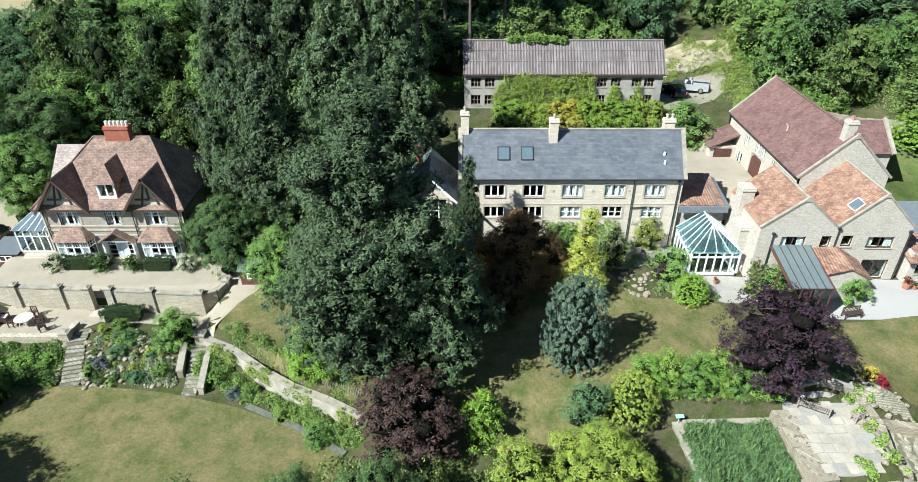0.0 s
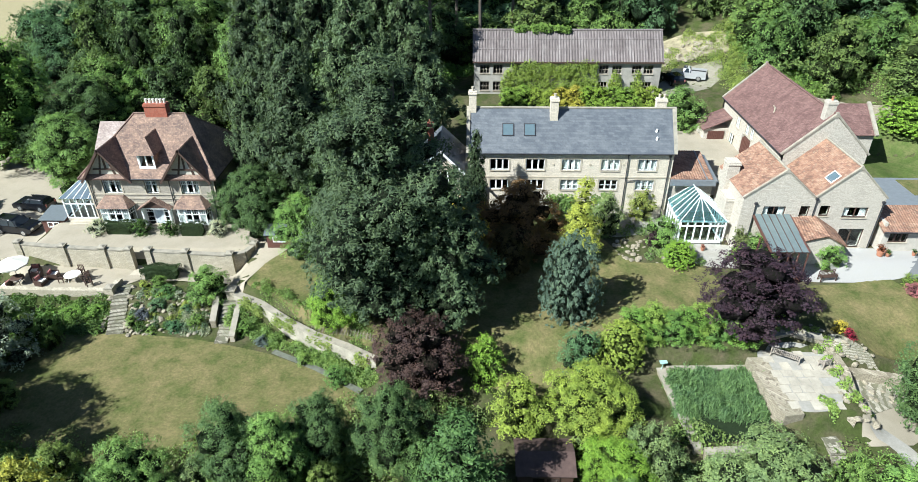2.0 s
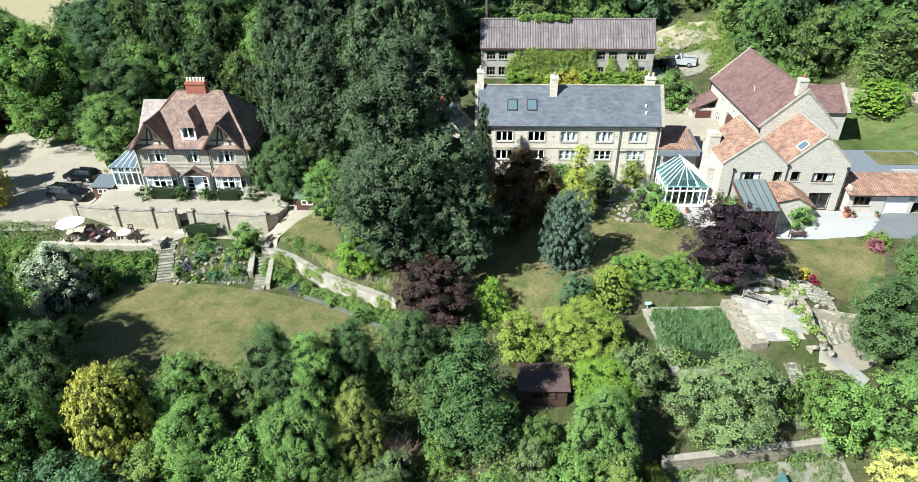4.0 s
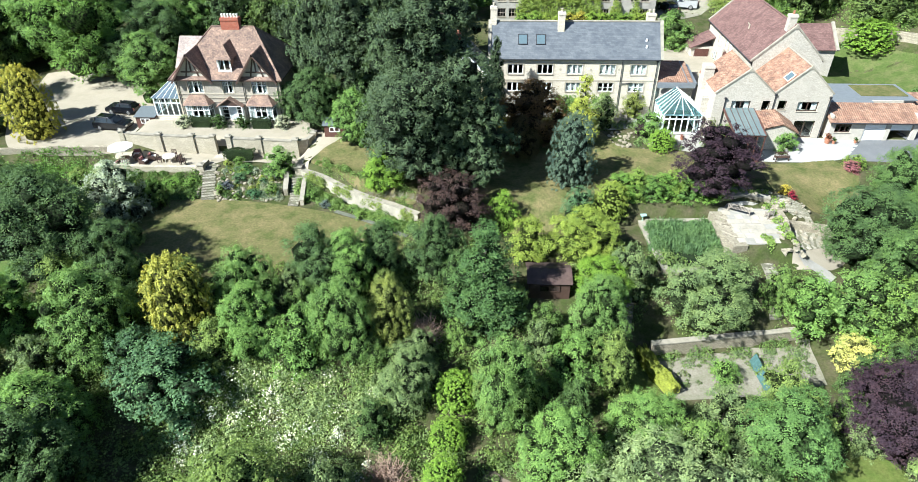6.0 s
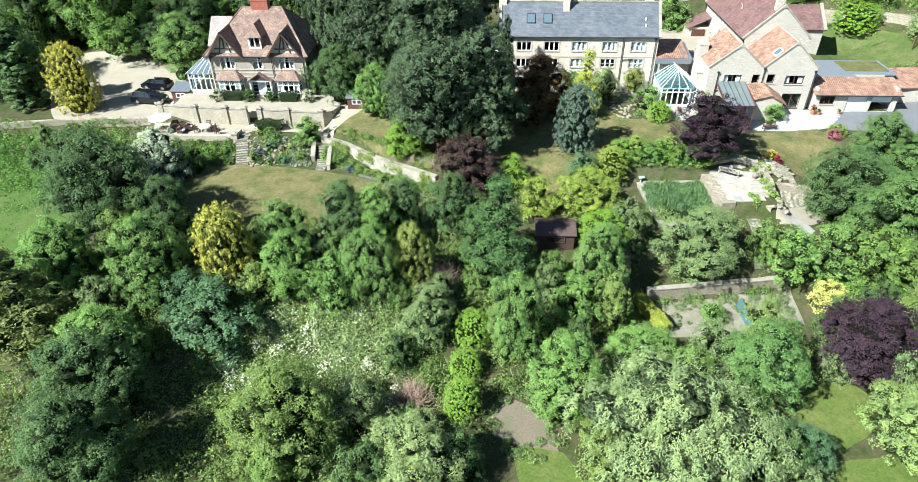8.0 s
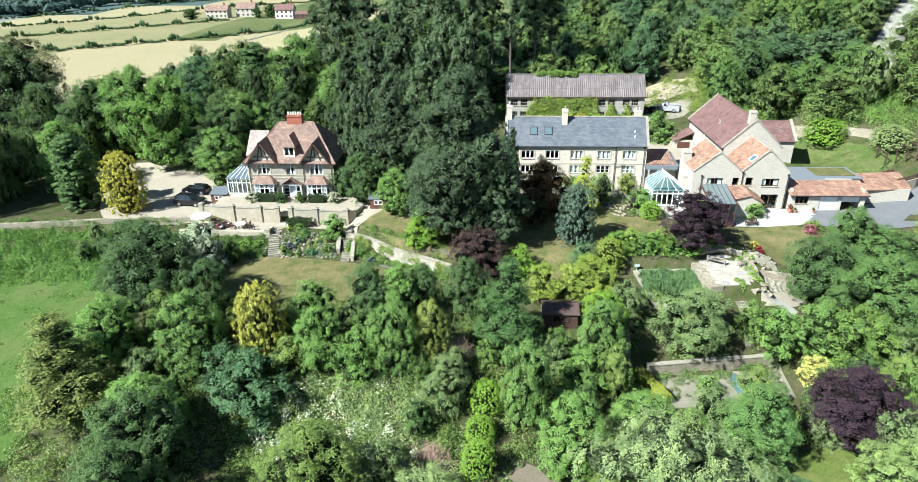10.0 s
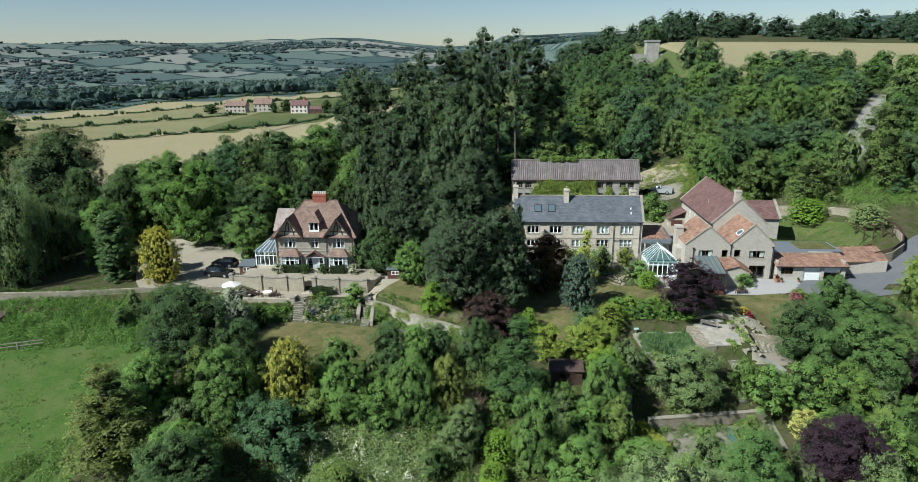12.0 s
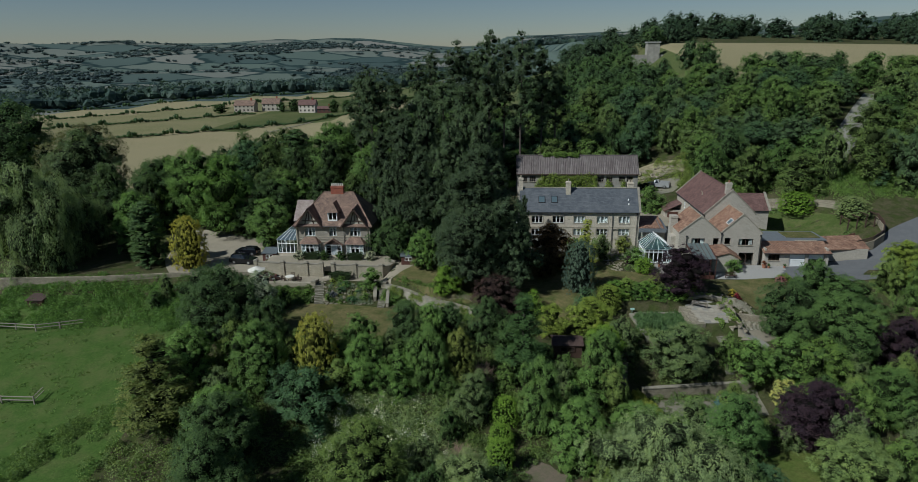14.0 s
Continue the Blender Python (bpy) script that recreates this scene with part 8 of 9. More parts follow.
# clipped and loose hedges
for i in range(8):
    plant("bush", 14.2 + i * 1.4, 35.3 + 0.3 * math.sin(i * 2.0), 3.9 + 0.4 * math.sin(i * 1.3), 2.5 + 0.3 * math.sin(i * 2.1), ((0.13, 0.235, 0.045), (0.17, 0.255, 0.05), (0.11, 0.2, 0.05))[i % 3], "leafy green bush in the loose hedge above the pond", "shrub", "shrub", group="pond hedge bushes")
for i in range(11):
    plant("bush", 5.0 + i * 1.9, 75.4 + 0.35 * math.sin(i * 2.2), 3.0 + 0.4 * math.sin(i * 1.7), 2.5 + 0.2 * math.sin(i * 2.9), ((0.16, 0.25, 0.04), (0.19, 0.26, 0.045), (0.3, 0.29, 0.05), (0.17, 0.26, 0.04))[(i // 2) % 4], "yellow-green bush in the loose hedge behind the long house", "shrub", "shrub", group="loose hedge bushes")
for i in range(12):
    plant("bush", 5.6 + i * 1.75, 78.0 + 0.3 * math.sin(i * 1.7), 3.4 + 0.4 * math.sin(i * 2.3), 2.3 + 0.2 * math.sin(i * 1.3), ((0.15, 0.24, 0.04), (0.2, 0.27, 0.045), (0.32, 0.3, 0.05), (0.18, 0.27, 0.04))[(i // 2) % 4], "yellow-green bush in the loose hedge below the barn", "shrub", "shrub", group="loose hedge bushes")
hedge([(-37.5, 50.6), (-35.1, 50.6)], 1.1, 1.3, (0.029, 0.047, 0.017), "dark clipped box hedge under the bay", 3, 0.09, 300, base=-2.1)
hedge([(-29.6, 50.4), (-27.4, 50.4)], 1.1, 1.3, (0.029, 0.047, 0.017), "dark clipped box hedge under the bay", 4, 0.09, 300, base=-2.1)
hedge([(-31.4, 44.9), (-28.4, 45.0)], 1.2, 1.35, (0.029, 0.05, 0.017), "dark clipped hedge below the terrace wall", 5, 0.1, 300)
hedge([(0.8, 80.5), (0.9, 80.5)], 0.2, 0.2, (0.088, 0.158, 0.036), "tuft of ivy at the barn corner", 6)
for x, tint in ((-33.9, (0.053, 0.099, 0.023)), (-31.0, (0.053, 0.099, 0.023)), (-25.8, (0.4, 0.42, 0.3)), (-38.6, (0.3, 0.33, 0.22))):
    plant("shrub", x, 50.5, 2.5, 1.7, tint, "rounded green hydrangea with pale blooms by the villa wall", "shrub", "shrub")

# ---- filler bushes between the named trees ----
rng_f = random.Random(77)
taken = [(o.location.x, o.location.y) for o in scene.objects if o.parent is None and o.name.split(".")[0] in ("tree", "shrub", "pine_tree")]
tints = [(0.132, 0.212, 0.053), (0.1, 0.165, 0.043), (0.163, 0.23, 0.06), (0.14, 0.195, 0.076), (0.15, 0.21, 0.055), (0.075, 0.13, 0.04)]
for area, count, sizes in (((-40, 40, -24, 24), 120, (3.2, 5.8)), ((30, 66, 4, 40), 28, (4.0, 7.0)), ((-62, -36, 22, 44), 12, (2.2, 3.4))):
    done = tries = 0
    while done < count and tries < 4000:
        tries += 1
        x, y, w = rng_f.uniform(*area[:2]), rng_f.uniform(*area[2:]), rng_f.uniform(*sizes)
        if bramble(x, y) or (x < -19 and y < 13) or not (wild(x, y) or area[0] == -62) or (area[0] == -62 and (y < 40 and x < -47 or y > 40.5 and x > -48)) or any(math.dist((x, y), q) < w * 0.62 for q in taken):
            continue
        if -9.5 < x < 9 and y < 9 and rng_f.random() < 0.75 or 36 < x < 66 and y > 41 or (30 < x < 42 and y > 33):
            continue
        taken.append((x, y))
        done += 1
        plant("bush", x, y, w, w * rng_f.uniform(0.85, 1.45), tints[done % 6], "leafy green bush in the overgrown lower garden", "shrub", "shrub", group="garden bushes")


# ---- garden walls ----
def garden_wall(line, top, depth, thick, material, label, coping=True, name="garden_wall", steps=1.2):
    """A wall along a line; top: its height at each corner; depth: how far it goes down."""
    xs, ys = [p[0] for p in line], [p[1] for p in line]
    h = thing(name, sum(xs) / len(xs), sum(ys) / len(ys), min(top) - depth, label, "wall")
    body, cap = Builder(), Builder()
    for (a, c), (za, zc) in zip(zip(line, line[1:]), zip(top, top[1:])):
        d = Vector((c[0] - a[0], c[1] - a[1])).normalized()
        n = max(1, int(math.dist(a, c) / steps))
        for i in range(n):
            p, q = Vector(a).lerp(Vector(c), i / n), Vector(a).lerp(Vector(c), (i + 1) / n)
            z0, z1 = za + (zc - za) * i / n, za + (zc - za) * (i + 1) / n
            for b, t, lo, hi in ((body, thick / 2, -depth, 0.0), (cap, thick / 2 + 0.06, 0.0, 0.12)):
                if b is cap and not coping:
                    continue
                s = Vector((-d.y, d.x)) * t
                g = 0.012 if b is cap else 0.0
                p2, q2 = p + d * g, q - d * g
                b.solid([(*(p2 - s), z0 + lo), (*(q2 - s), z1 + lo), (*(q2 + s), z1 + lo), (*(p2 + s), z0 + lo)], [(*(p2 - s), z0 + hi), (*(q2 - s), z1 + hi), (*(q2 + s), z1 + hi), (*(p2 + s), z0 + hi)])
    part("wall_body", body, material, h)
    if coping:
        tagged(part("coping", cap, COPING, h), kind="stuff")
    return h


def pier(parent, x, y, z0, z1, w=0.62):
    b = Builder()
    b.box(x - w / 2, y - w / 2, z0, x + w / 2, y + w / 2, z1)
    p = part("pier", b, TERRACESTONE, parent)
    b = Builder()
    b.box(x - w / 2 - 0.07, y - w / 2 - 0.07, z1, x + w / 2 + 0.07, y + w / 2 + 0.07, z1 + 0.12)
    b.solid([(x - w / 2, y - w / 2, z1 + 0.12), (x + w / 2, y - w / 2, z1 + 0.12), (x + w / 2, y + w / 2, z1 + 0.12), (x - w / 2, y + w / 2, z1 + 0.12)],
            [(x - 0.12, y - 0.12, z1 + 0.24), (x + 0.12, y - 0.12, z1 + 0.24), (x + 0.12, y + 0.12, z1 + 0.24), (x - 0.12, y + 0.12, z1 + 0.24)])
    part("pier_cap", b, COPING, p)


w1 = garden_wall([(-45.4, 47.6), (-40.3, 46.95), (-33.5, 46.5)], [-1.6, -1.6, -1.6], 2.6, 0.4, TERRACESTONE, "stone retaining wall with piers below the villa terrace")
for x, y in ((-45.2, 47.6), (-40.3, 46.92), (-36.1, 46.65), (-33.4, 46.45)):
    pier(w1, x, y - 0.05, -4.2, -1.35)
w2 = garden_wall([(-31.3, 46.4), (-27.6, 46.1), (-23.1, 45.8), (-21.8, 46.4), (-21.3, 47.6)], [-1.6, -1.6, -1.65, -1.65, -1.6], 2.6, 0.4, TERRACESTONE, "curved stone retaining wall with piers beside the terrace steps")
for x, y in ((-31.4, 46.4), (-27.6, 46.1), (-23.06, 45.75), (-21.3, 47.75)):
    pier(w2, x, y - 0.05, -4.3, -1.35)
w3 = garden_wall([(-46.5, 42.4), (-40, 42.15), (-33.8, 42.2), (-33.6, 44.0)], [-3.25, -3.25, -3.25, -3.25], 2.6, 0.5, TERRACESTONE, "rough stone wall below the dining terrace", False)
pier(w3, -33.7, 42.3, -5.4, -3.1, 0.7)
garden_wall([(-100, 44.6), (-74, 46.0), (-60, 46.9), (-53, 47.3), (-46.3, 47.5)], [-4.4, -4.1, -3.6, -3.45, -3.4], 2.4, 0.5, WALLSTONE, "long low dry-stone boundary wall beside the drive", False)
w4 = garden_wall([(-22.0, 42.0), (-18.9, 40.6), (-15.8, 38.3), (-13, 36.6), (-10.1, 35.3), (-7.2, 33.7)], [-3.3, -3.5, -3.7, -3.85, -3.95, -4.1], 2.6, 0.5, plain("limewashed_stone", (0.36, 0.325, 0.26), 0.9, 0, 0.5, 1.0), "pale rendered garden wall sloping down beside the lawn")
pier(w4, -22.0, 42.0, -5.2, -3.0, 0.8)
garden_wall([(-23.4, 42.0), (-23.2, 40.6), (-23.0, 39.0)], [-3.6, -4.0, -4.5], 2.0, 0.45, WALLSTONE, "short stepped stone wall beside the garden stairs")
garden_wall([(-21.2, 41.4), (-21.0, 39.4), (-20.8, 37.4)], [-3.9, -4.4, -4.9], 2.0, 0.4, DRESSED, "short stone wall beside the garden stairs")
# pond walls
garden_wall([(16.2, 33.4), (16.5, 29.4), (16.9, 25.2)], [-4.35, -4.4, -4.5], 2.4, 0.6, WALLSTONE, "broad stone wall along the pond")
garden_wall([(17.3, 25.0), (20.5, 25.2), (23.6, 26.0)], [-4.5, -4.45, -4.4], 2.4, 0.5, WALLSTONE, "stone wall holding back the pond")
garden_wall([(16.6, 33.25), (20, 33.3), (23.3, 33.2)], [-4.2, -4.15, -4.0], 2.0, 0.4, WALLSTONE, "low stone wall at the back of the pond")
garden_wall([(23.7, 33.4), (23.8, 30), (24.2, 27.2)], [-3.02, -3.02, -3.02], 2.7, 1.5, WALLSTONE, "broad stone ledge between pond and patio", False)
garden_wall([(24.3, 35.2), (27, 35.7), (29.6, 35.1)], [-2.3, -2.2, -2.3], 1.6, 0.7, WALLSTONE, "rough stone retaining wall behind the patio")
garden_wall([(30.0, 34.6), (30.2, 32), (29.6, 29.4), (28.4, 27.2)], [-2.7, -3.0, -3.2, -3.4], 2.6, 0.6, WALLSTONE, "rough stone retaining wall beside the patio", False)
garden_wall([(30.6, 33.2), (33.4, 32.8), (36.4, 32.4)], [-3.9, -4.0, -4.2], 2.4, 0.6, WALLSTONE, "rough stone bank wall above the gravel", False)
garden_wall([(15.2, 19.9), (22, 21.0), (30.4, 22.4)], [-9.0, -9.0, -9.0], 2.4, 0.5, WALLSTONE, "stone retaining wall behind the vegetable plot")
garden_wall([(43.5, 77.4), (50.4, 75.9), (56.6, 71.7), (60.7, 67.7), (62.4, 65.4)], [h_at(43.5, 77.4) + 1.3, h_at(50.4, 75.9) + 1.3, h_at(56.6, 71.7) + 1.3, h_at(60.7, 67.7) + 1.3, h_at(62.4, 65.4) + 1.1], 3.0, 0.5, WALLSTONE, "stone boundary wall behind the back lawn", False)
lane = garden_wall([(57.4, 52.4), (60.4, 53.2), (63, 55), (64.6, 57.8), (65.0, 61)], [0.9, 1.5, 2.2, 3.0, 3.7], 3.4, 0.5, WALLSTONE, "curved dark stone wall along the lane", False)
b = Builder()
for (a, c), z in zip((((57.4, 52.4), (60.4, 53.2)), ((60.4, 53.2), (63, 55)), ((63, 55), (64.6, 57.8)), ((64.6, 57.8), (65.0, 61))), ((0.9, 1.5), (1.5, 2.2), (2.2, 3.0), (3.0, 3.7))):
    for k in range(3):
        b.tube((*a, z[0] + 0.1 + k * 0.26), (*c, z[1] + 0.1 + k * 0.26), 0.09, 0.09, 5)
part("fence_rail", b, DARKWOOD, lane, "dark timber fence on the wall")


def flight(x0, y0, x1, y1, width, n, material, label, name="garden_steps"):
    """Stone steps from the top point down to the bottom point."""
    z0, z1 = h_at(x0, y0) + 0.1, h_at(x1, y1) + 0.05
    h = thing(name, (x0 + x1) / 2, (y0 + y1) / 2, z1, label, "steps")
    ang = math.degrees(math.atan2(y1 - y0, x1 - x0))
    l = math.dist((x0, y0), (x1, y1))
    rng = random.Random(int(x0 * 10))
    for i in range(n):
        u = (i + 0.5) / n
        b = Builder()
        z = h_at(x0 + (x1 - x0) * u, y0 + (y1 - y0) * u) + 0.14
        b.turned(x0 + (x1 - x0) * u, y0 + (y1 - y0) * u, ang + rng.uniform(-4, 4), -l / n * 0.52, -width / 2 * rng.uniform(0.9, 1.05), z - 0.6, l / n * 0.52, width / 2 * rng.uniform(0.9, 1.05), z)
        part("step", b, material, h)
    return h


flight(-33.0, 43.4, -31.9, 38.2, 1.5, 15, STEPSTONE, "uneven pale stone steps down to the lawn")
flight(-22.2, 41.8, -21.8, 37.2, 1.2, 12, STEPSTONE, "narrow steps between low stone walls")
flight(-32.4, 47.0, -32.4, 45.2, 1.7, 5, DRESSED, "stone steps through the terrace wall")
flight(26.8, 26.6, 27.2, 22.6, 1.2, 9, STEPSTONE, "pale stone steps below the patio")
flight(13.9, 25.5, 12.8, 20.5, 1.1, 12, STEPSTONE, "pale stone steps among the bushes")

# pond water
b = Builder()
b.prism([(16.3, 25.9), (23.6, 26.4), (23.5, 33.5), (16.4, 33.2), (16.4, 31)], -5.2, -4.62)
tagged(single("pond_water", b, WATER, "dark still pond water between reeds", "water"), kind="structure")


# rocks of the rockery and the patio banks
def stone_mesh(seed):
    rng = random.Random(seed)
    v = [(x * rng.uniform(0.8, 1.2), y * rng.uniform(0.8, 1.2), z * rng.uniform(0.7, 1.1)) for x, y, z in CORE_V.tolist()]
    return raw_mesh("stone", v, CORE_F, WALLSTONE)


STONES = [stone_mesh(i) for i in range(5)]


def rocks(label, seed, count, xr, yr, size, keep=lambda x, y: True):
    rng = random.Random(seed)
    x0, y0 = sum(xr) / 2, sum(yr) / 2
    h = thing("rockery", x0, y0, h_at(x0, y0), label, "rocks")
    for i in range(count):
        x, y = rng.uniform(*xr), rng.uniform(*yr)
        if not keep(x, y):
            continue
        ob = new("stone", STONES[i % 5])
        ob.parent = h
        s = rng.uniform(*size)
        ob.location = (x - x0, y - y0, h_at(x, y) - h_at(x0, y0) + s * 0.2)
        ob.rotation_euler = (rng.uniform(-0.4, 0.4), rng.uniform(-0.4, 0.4), rng.uniform(0, 6))
        ob.scale = (s, s * rng.uniform(0.6, 1), s * rng.uniform(0.4, 0.7))


rocks("rough stones edging the garden stairs", 15, 60, (-34.2, -30.4), (38, 43.6), (0.12, 0.4), lambda x, y: 0.8 < abs(x + 31.9 + (y - 38.2) * 0.21) < 1.6)
rocks("rockery of pale rough stones between low plants", 5, 150, (-31.6, -23.6), (38.2, 43.4), (0.1, 0.34))
rocks("pale rough stones banked beside the patio", 6, 70, (29.4, 34.6), (30.2, 35), (0.1, 0.4))
rocks("pale rough stones along the patio back wall", 7, 40, (23.6, 30), (35.2, 36.6), (0.12, 0.4))


def ivy(name, seed, count, place, size, colour, label, per=26, tuft=0.42):
    """Climbing leaves on a wall, in overlapping tufts: place(u, v, w) gives a point, or nothing where the wall is bare."""
    rng = np.random.default_rng(seed)
    spots = []
    while len(spots) < count // per:
        q = place(rng.uniform(), rng.uniform(), rng.uniform())
        if q is not None:
            spots.append(q)
    k = np.repeat(np.arange(len(spots)), per)
    d = rng.normal(0, 1, (len(k), 3))
    d[:, 1] = -np.abs(d[:, 1])
    d /= np.linalg.norm(d, axis=1)[:, None]
    r = (tuft * rng.uniform(0.5, 1.3, len(spots)))[k]
    q = leaf_quads(rng, np.array(spots)[k] + d * np.array([1.0, 0.75, 1.0]) * r[:, None], d * 0.8 + np.array([0.0, -0.5, 0.4]), size, 1.1, 0.0, 0.4)
    ob = new(name, quads_mesh(name, q, [], LEAF))
    ob.color = (*colour, 1)
    return tagged(ob, label, "climber", kind="stuff")


def barn_ivy(u, v, w):
    x, z = 4.6 + u * 21, 2.9 + v * 4.7
    edge = 0.85 * math.sin(x * 0.9) + 0.5 * math.sin(x * 2.3 + 1)
    top = 7.4 + edge * 0.4 if x < 17.5 else 6.3 + 1.9 * math.sin(x * 1.9)
    gaps = x > 17.5 and math.sin(x * 2.1 + z * 0.7) < 0.15
    return None if z > top or gaps or (x < 6 and z > 5.5 + (x - 4.6)) else (x, 80.82 - w * w * (0.9 - (z - 2.9) * 0.13) * (1.2 + 0.9 * math.sin(x * 1.3 + 2 * math.sin(z * 1.1)) + 0.5 * math.sin(z * 2.3 + x * 2.0)), z)


ivy("barn_ivy", 3, 24000, barn_ivy, 0.14, (0.15, 0.205, 0.04), "thick green ivy covering the barn wall")
ivy("roof_ivy", 4, 1800, lambda u, v, w: (6 + u * 8, 83.7 + (v - 0.5) * 0.8, 11.1 + w * 0.5 * math.sin(u * 3.1)), 0.3, (0.091, 0.152, 0.03), "green creeper along the barn ridge")
ivy("wall_climber", 5, 3000, lambda u, v, w: (8.6 + u * 6.4, 53.4 - w * 0.5, -1.4 + v * (2.4 + 0.8 * math.sin(u * 9))), 0.2, (0.091, 0.152, 0.038), "green climber on the long house wall")
ivy("wall_climber", 6, 1800, lambda u, v, w: (-3.9 + u * 3.4, 51.3 - w * 0.4, -1.6 + v * 3.2), 0.2, (0.076, 0.129, 0.03), "green climber under the tall window")
ivy("wall_climber", 7, 1000, lambda u, v, w: (26.3 + u * 1.6, 47.6 - w * 0.4, -1.4 + v * 2.6 * (1 - u)), 0.18, (0.106, 0.129, 0.046), "thin climber at the house corner")
ivy("trailing_plants", 8, 4400, lambda u, v, w: (-21 + u * 13, 41.7 - u * 13 * 0.57 - 0.35 - w * 0.2, -3.4 - u * 0.7 - v * 1.0) if math.sin(u * 21) + 0.6 * math.sin(u * 47) > -0.1 else None, 0.14, (0.14, 0.185, 0.045), "green trailing plants over the sloping wall")
leaf_field("seedlings", 61, [(x + 0.3 * math.sin(y * 3) + 0.15 * math.sin(x * y), y + 0.15 * math.sin(x * 9 + y), 0.2 + 0.16 * abs(math.sin(x * 5 + y * 7)), 0.2 + 0.25 * abs(math.sin(x * 3.1 + y * 2.3)), 26) for x in np.arange(17, 30, 0.95) for y in np.arange(15.6, 21.4, 0.6) if 15.2 + 0.14 * (x - 16) < y < 19.4 + 0.16 * (x - 15.5) and math.sin(x * 1.3 + 2 * math.sin(y)) + 0.5 * math.sin(x * 4.1 + y * 3) > -0.35], 0.12, (0.1, 0.135, 0.05), "rows of small vegetable seedlings", "vegetables")


# ---- vehicles ----
def car(x, y, angle, paint, label, length=4.8, width=1.95, height=1.75, pickup=False):
    g = h_at(x, y) + 0.08
    h = thing("car", x, y, g, label, "car")
    h.rotation_euler = (0, 0, radians(angle))
    L, W = length / 2, width / 2

    def add(name, b, material, parent=h, text="", smooth=False):
        ob = new(name, raw_mesh(name, b.v, b.f, material, smooth))
        ob.parent = parent
        return tagged(ob, text)
    b = Builder()
    side = [(-L, 0.45), (-L + 0.05, 0.3), (L - 0.1, 0.3), (L, 0.5), (L - 0.05, 0.85), (L - 0.35, 1.0), (L * 0.42, 1.08), (-L + 0.1, 1.1), (-L, 0.9)]
    rows = [(-W + 0.06, 0.93), (-W, 1.0), (W, 1.0), (W - 0.06, 0.93)]
    n = len(side)
    for yy, k in ((-W, 1.0), (W, 1.0)):
        b.v += [(px, yy, pz) for px, pz in side]
    for i in range(n):
        j = (i + 1) % n
        b.f.append((i, j, n + j, n + i))
    b.f += [tuple(range(n)), tuple(range(2 * n - 1, n - 1, -1))]
    body = add("body", b, paint)
    b = Builder()
    back = -L + 0.25 if not pickup else -0.3
    b.solid([(back, -W + 0.08, 1.08), (L * 0.42, -W + 0.08, 1.08), (L * 0.42, W - 0.08, 1.08), (back, W - 0.08, 1.08)],
            [(back + 0.25, -W + 0.28, height - 0.06), (L * 0.08, -W + 0.28, height - 0.06), (L * 0.08, W - 0.28, height - 0.06), (back + 0.25, W - 0.28, height - 0.06)])
    add("cabin_glass", b, plain("tinted_glass", (0.02, 0.025, 0.03), 0.06, 0, 0.05), h, "dark tinted glass")
    b = Builder()
    b.solid([(back + 0.2, -W + 0.25, height - 0.07), (L * 0.1, -W + 0.25, height - 0.07), (L * 0.1, W - 0.25, height - 0.07), (back + 0.2, W - 0.25, height - 0.07)],
            [(back + 0.3, -W + 0.32, height), (L * 0.04, -W + 0.32, height), (L * 0.04, W - 0.32, height), (back + 0.3, W - 0.32, height)])
    add("roof", b, paint)
    for s in (-1, 1):
        b = Builder()
        b.tube((back + 0.35, s * (W - 0.34), height + 0.04), (L * 0.02, s * (W - 0.34), height + 0.04), 0.02, 0.02, 6)
        add("roof_rail", b, BLACK)
        for k, px in enumerate((back + 0.12, -0.15, L * 0.3)):
            b = Builder()
            b.solid([(px - 0.04, s * (W - 0.06), 1.05), (px + 0.05, s * (W - 0.06), 1.05), (px + 0.05, s * (W - 0.09), 1.05), (px - 0.04, s * (W - 0.09), 1.05)],
                    [(px - 0.04 + (0.2 if k == 0 else -0.35 if k == 2 else 0), s * (W - 0.24), height - 0.05), (px + 0.05 + (0.2 if k == 0 else -0.35 if k == 2 else 0), s * (W - 0.24), height - 0.05), (px + 0.05, s * (W - 0.28), height - 0.05), (px - 0.04, s * (W - 0.28), height - 0.05)])
            add("pillar", b, paint)
        b = Builder()
        b.box(L - 0.09, s * W * 0.62 - 0.2, 0.68, L + 0.01, s * W * 0.62 + 0.2, 0.86)
        add("headlight", b, CHROME)
        b = Builder()
        b.box(-L - 0.02, s * W * 0.8 - 0.1, 0.7, -L + 0.06, s * W * 0.8 + 0.1, 1.0)
        add("tail_light", b, CUSHION)
        b = Builder()
        b.box(L * 0.36, s * (W + 0.02), 1.05, L * 0.36 + 0.12, s * (W + 0.2), 1.2)
        add("wing_mirror", b, paint)
        for px in (-L * 0.6, L * 0.6):
            b = Builder()
            b.tube((px, s * (W - 0.22), 0.34), (px, s * (W + 0.015), 0.34), 0.36, 0.36, 18)
            tyre = add("wheel", b, RUBBER)
            b = Builder()
            b.tube((px, s * (W + 0.01), 0.34), (px, s * (W + 0.03), 0.34), 0.24, 0.22, 10)
            add("rim", b, CHROME, tyre)
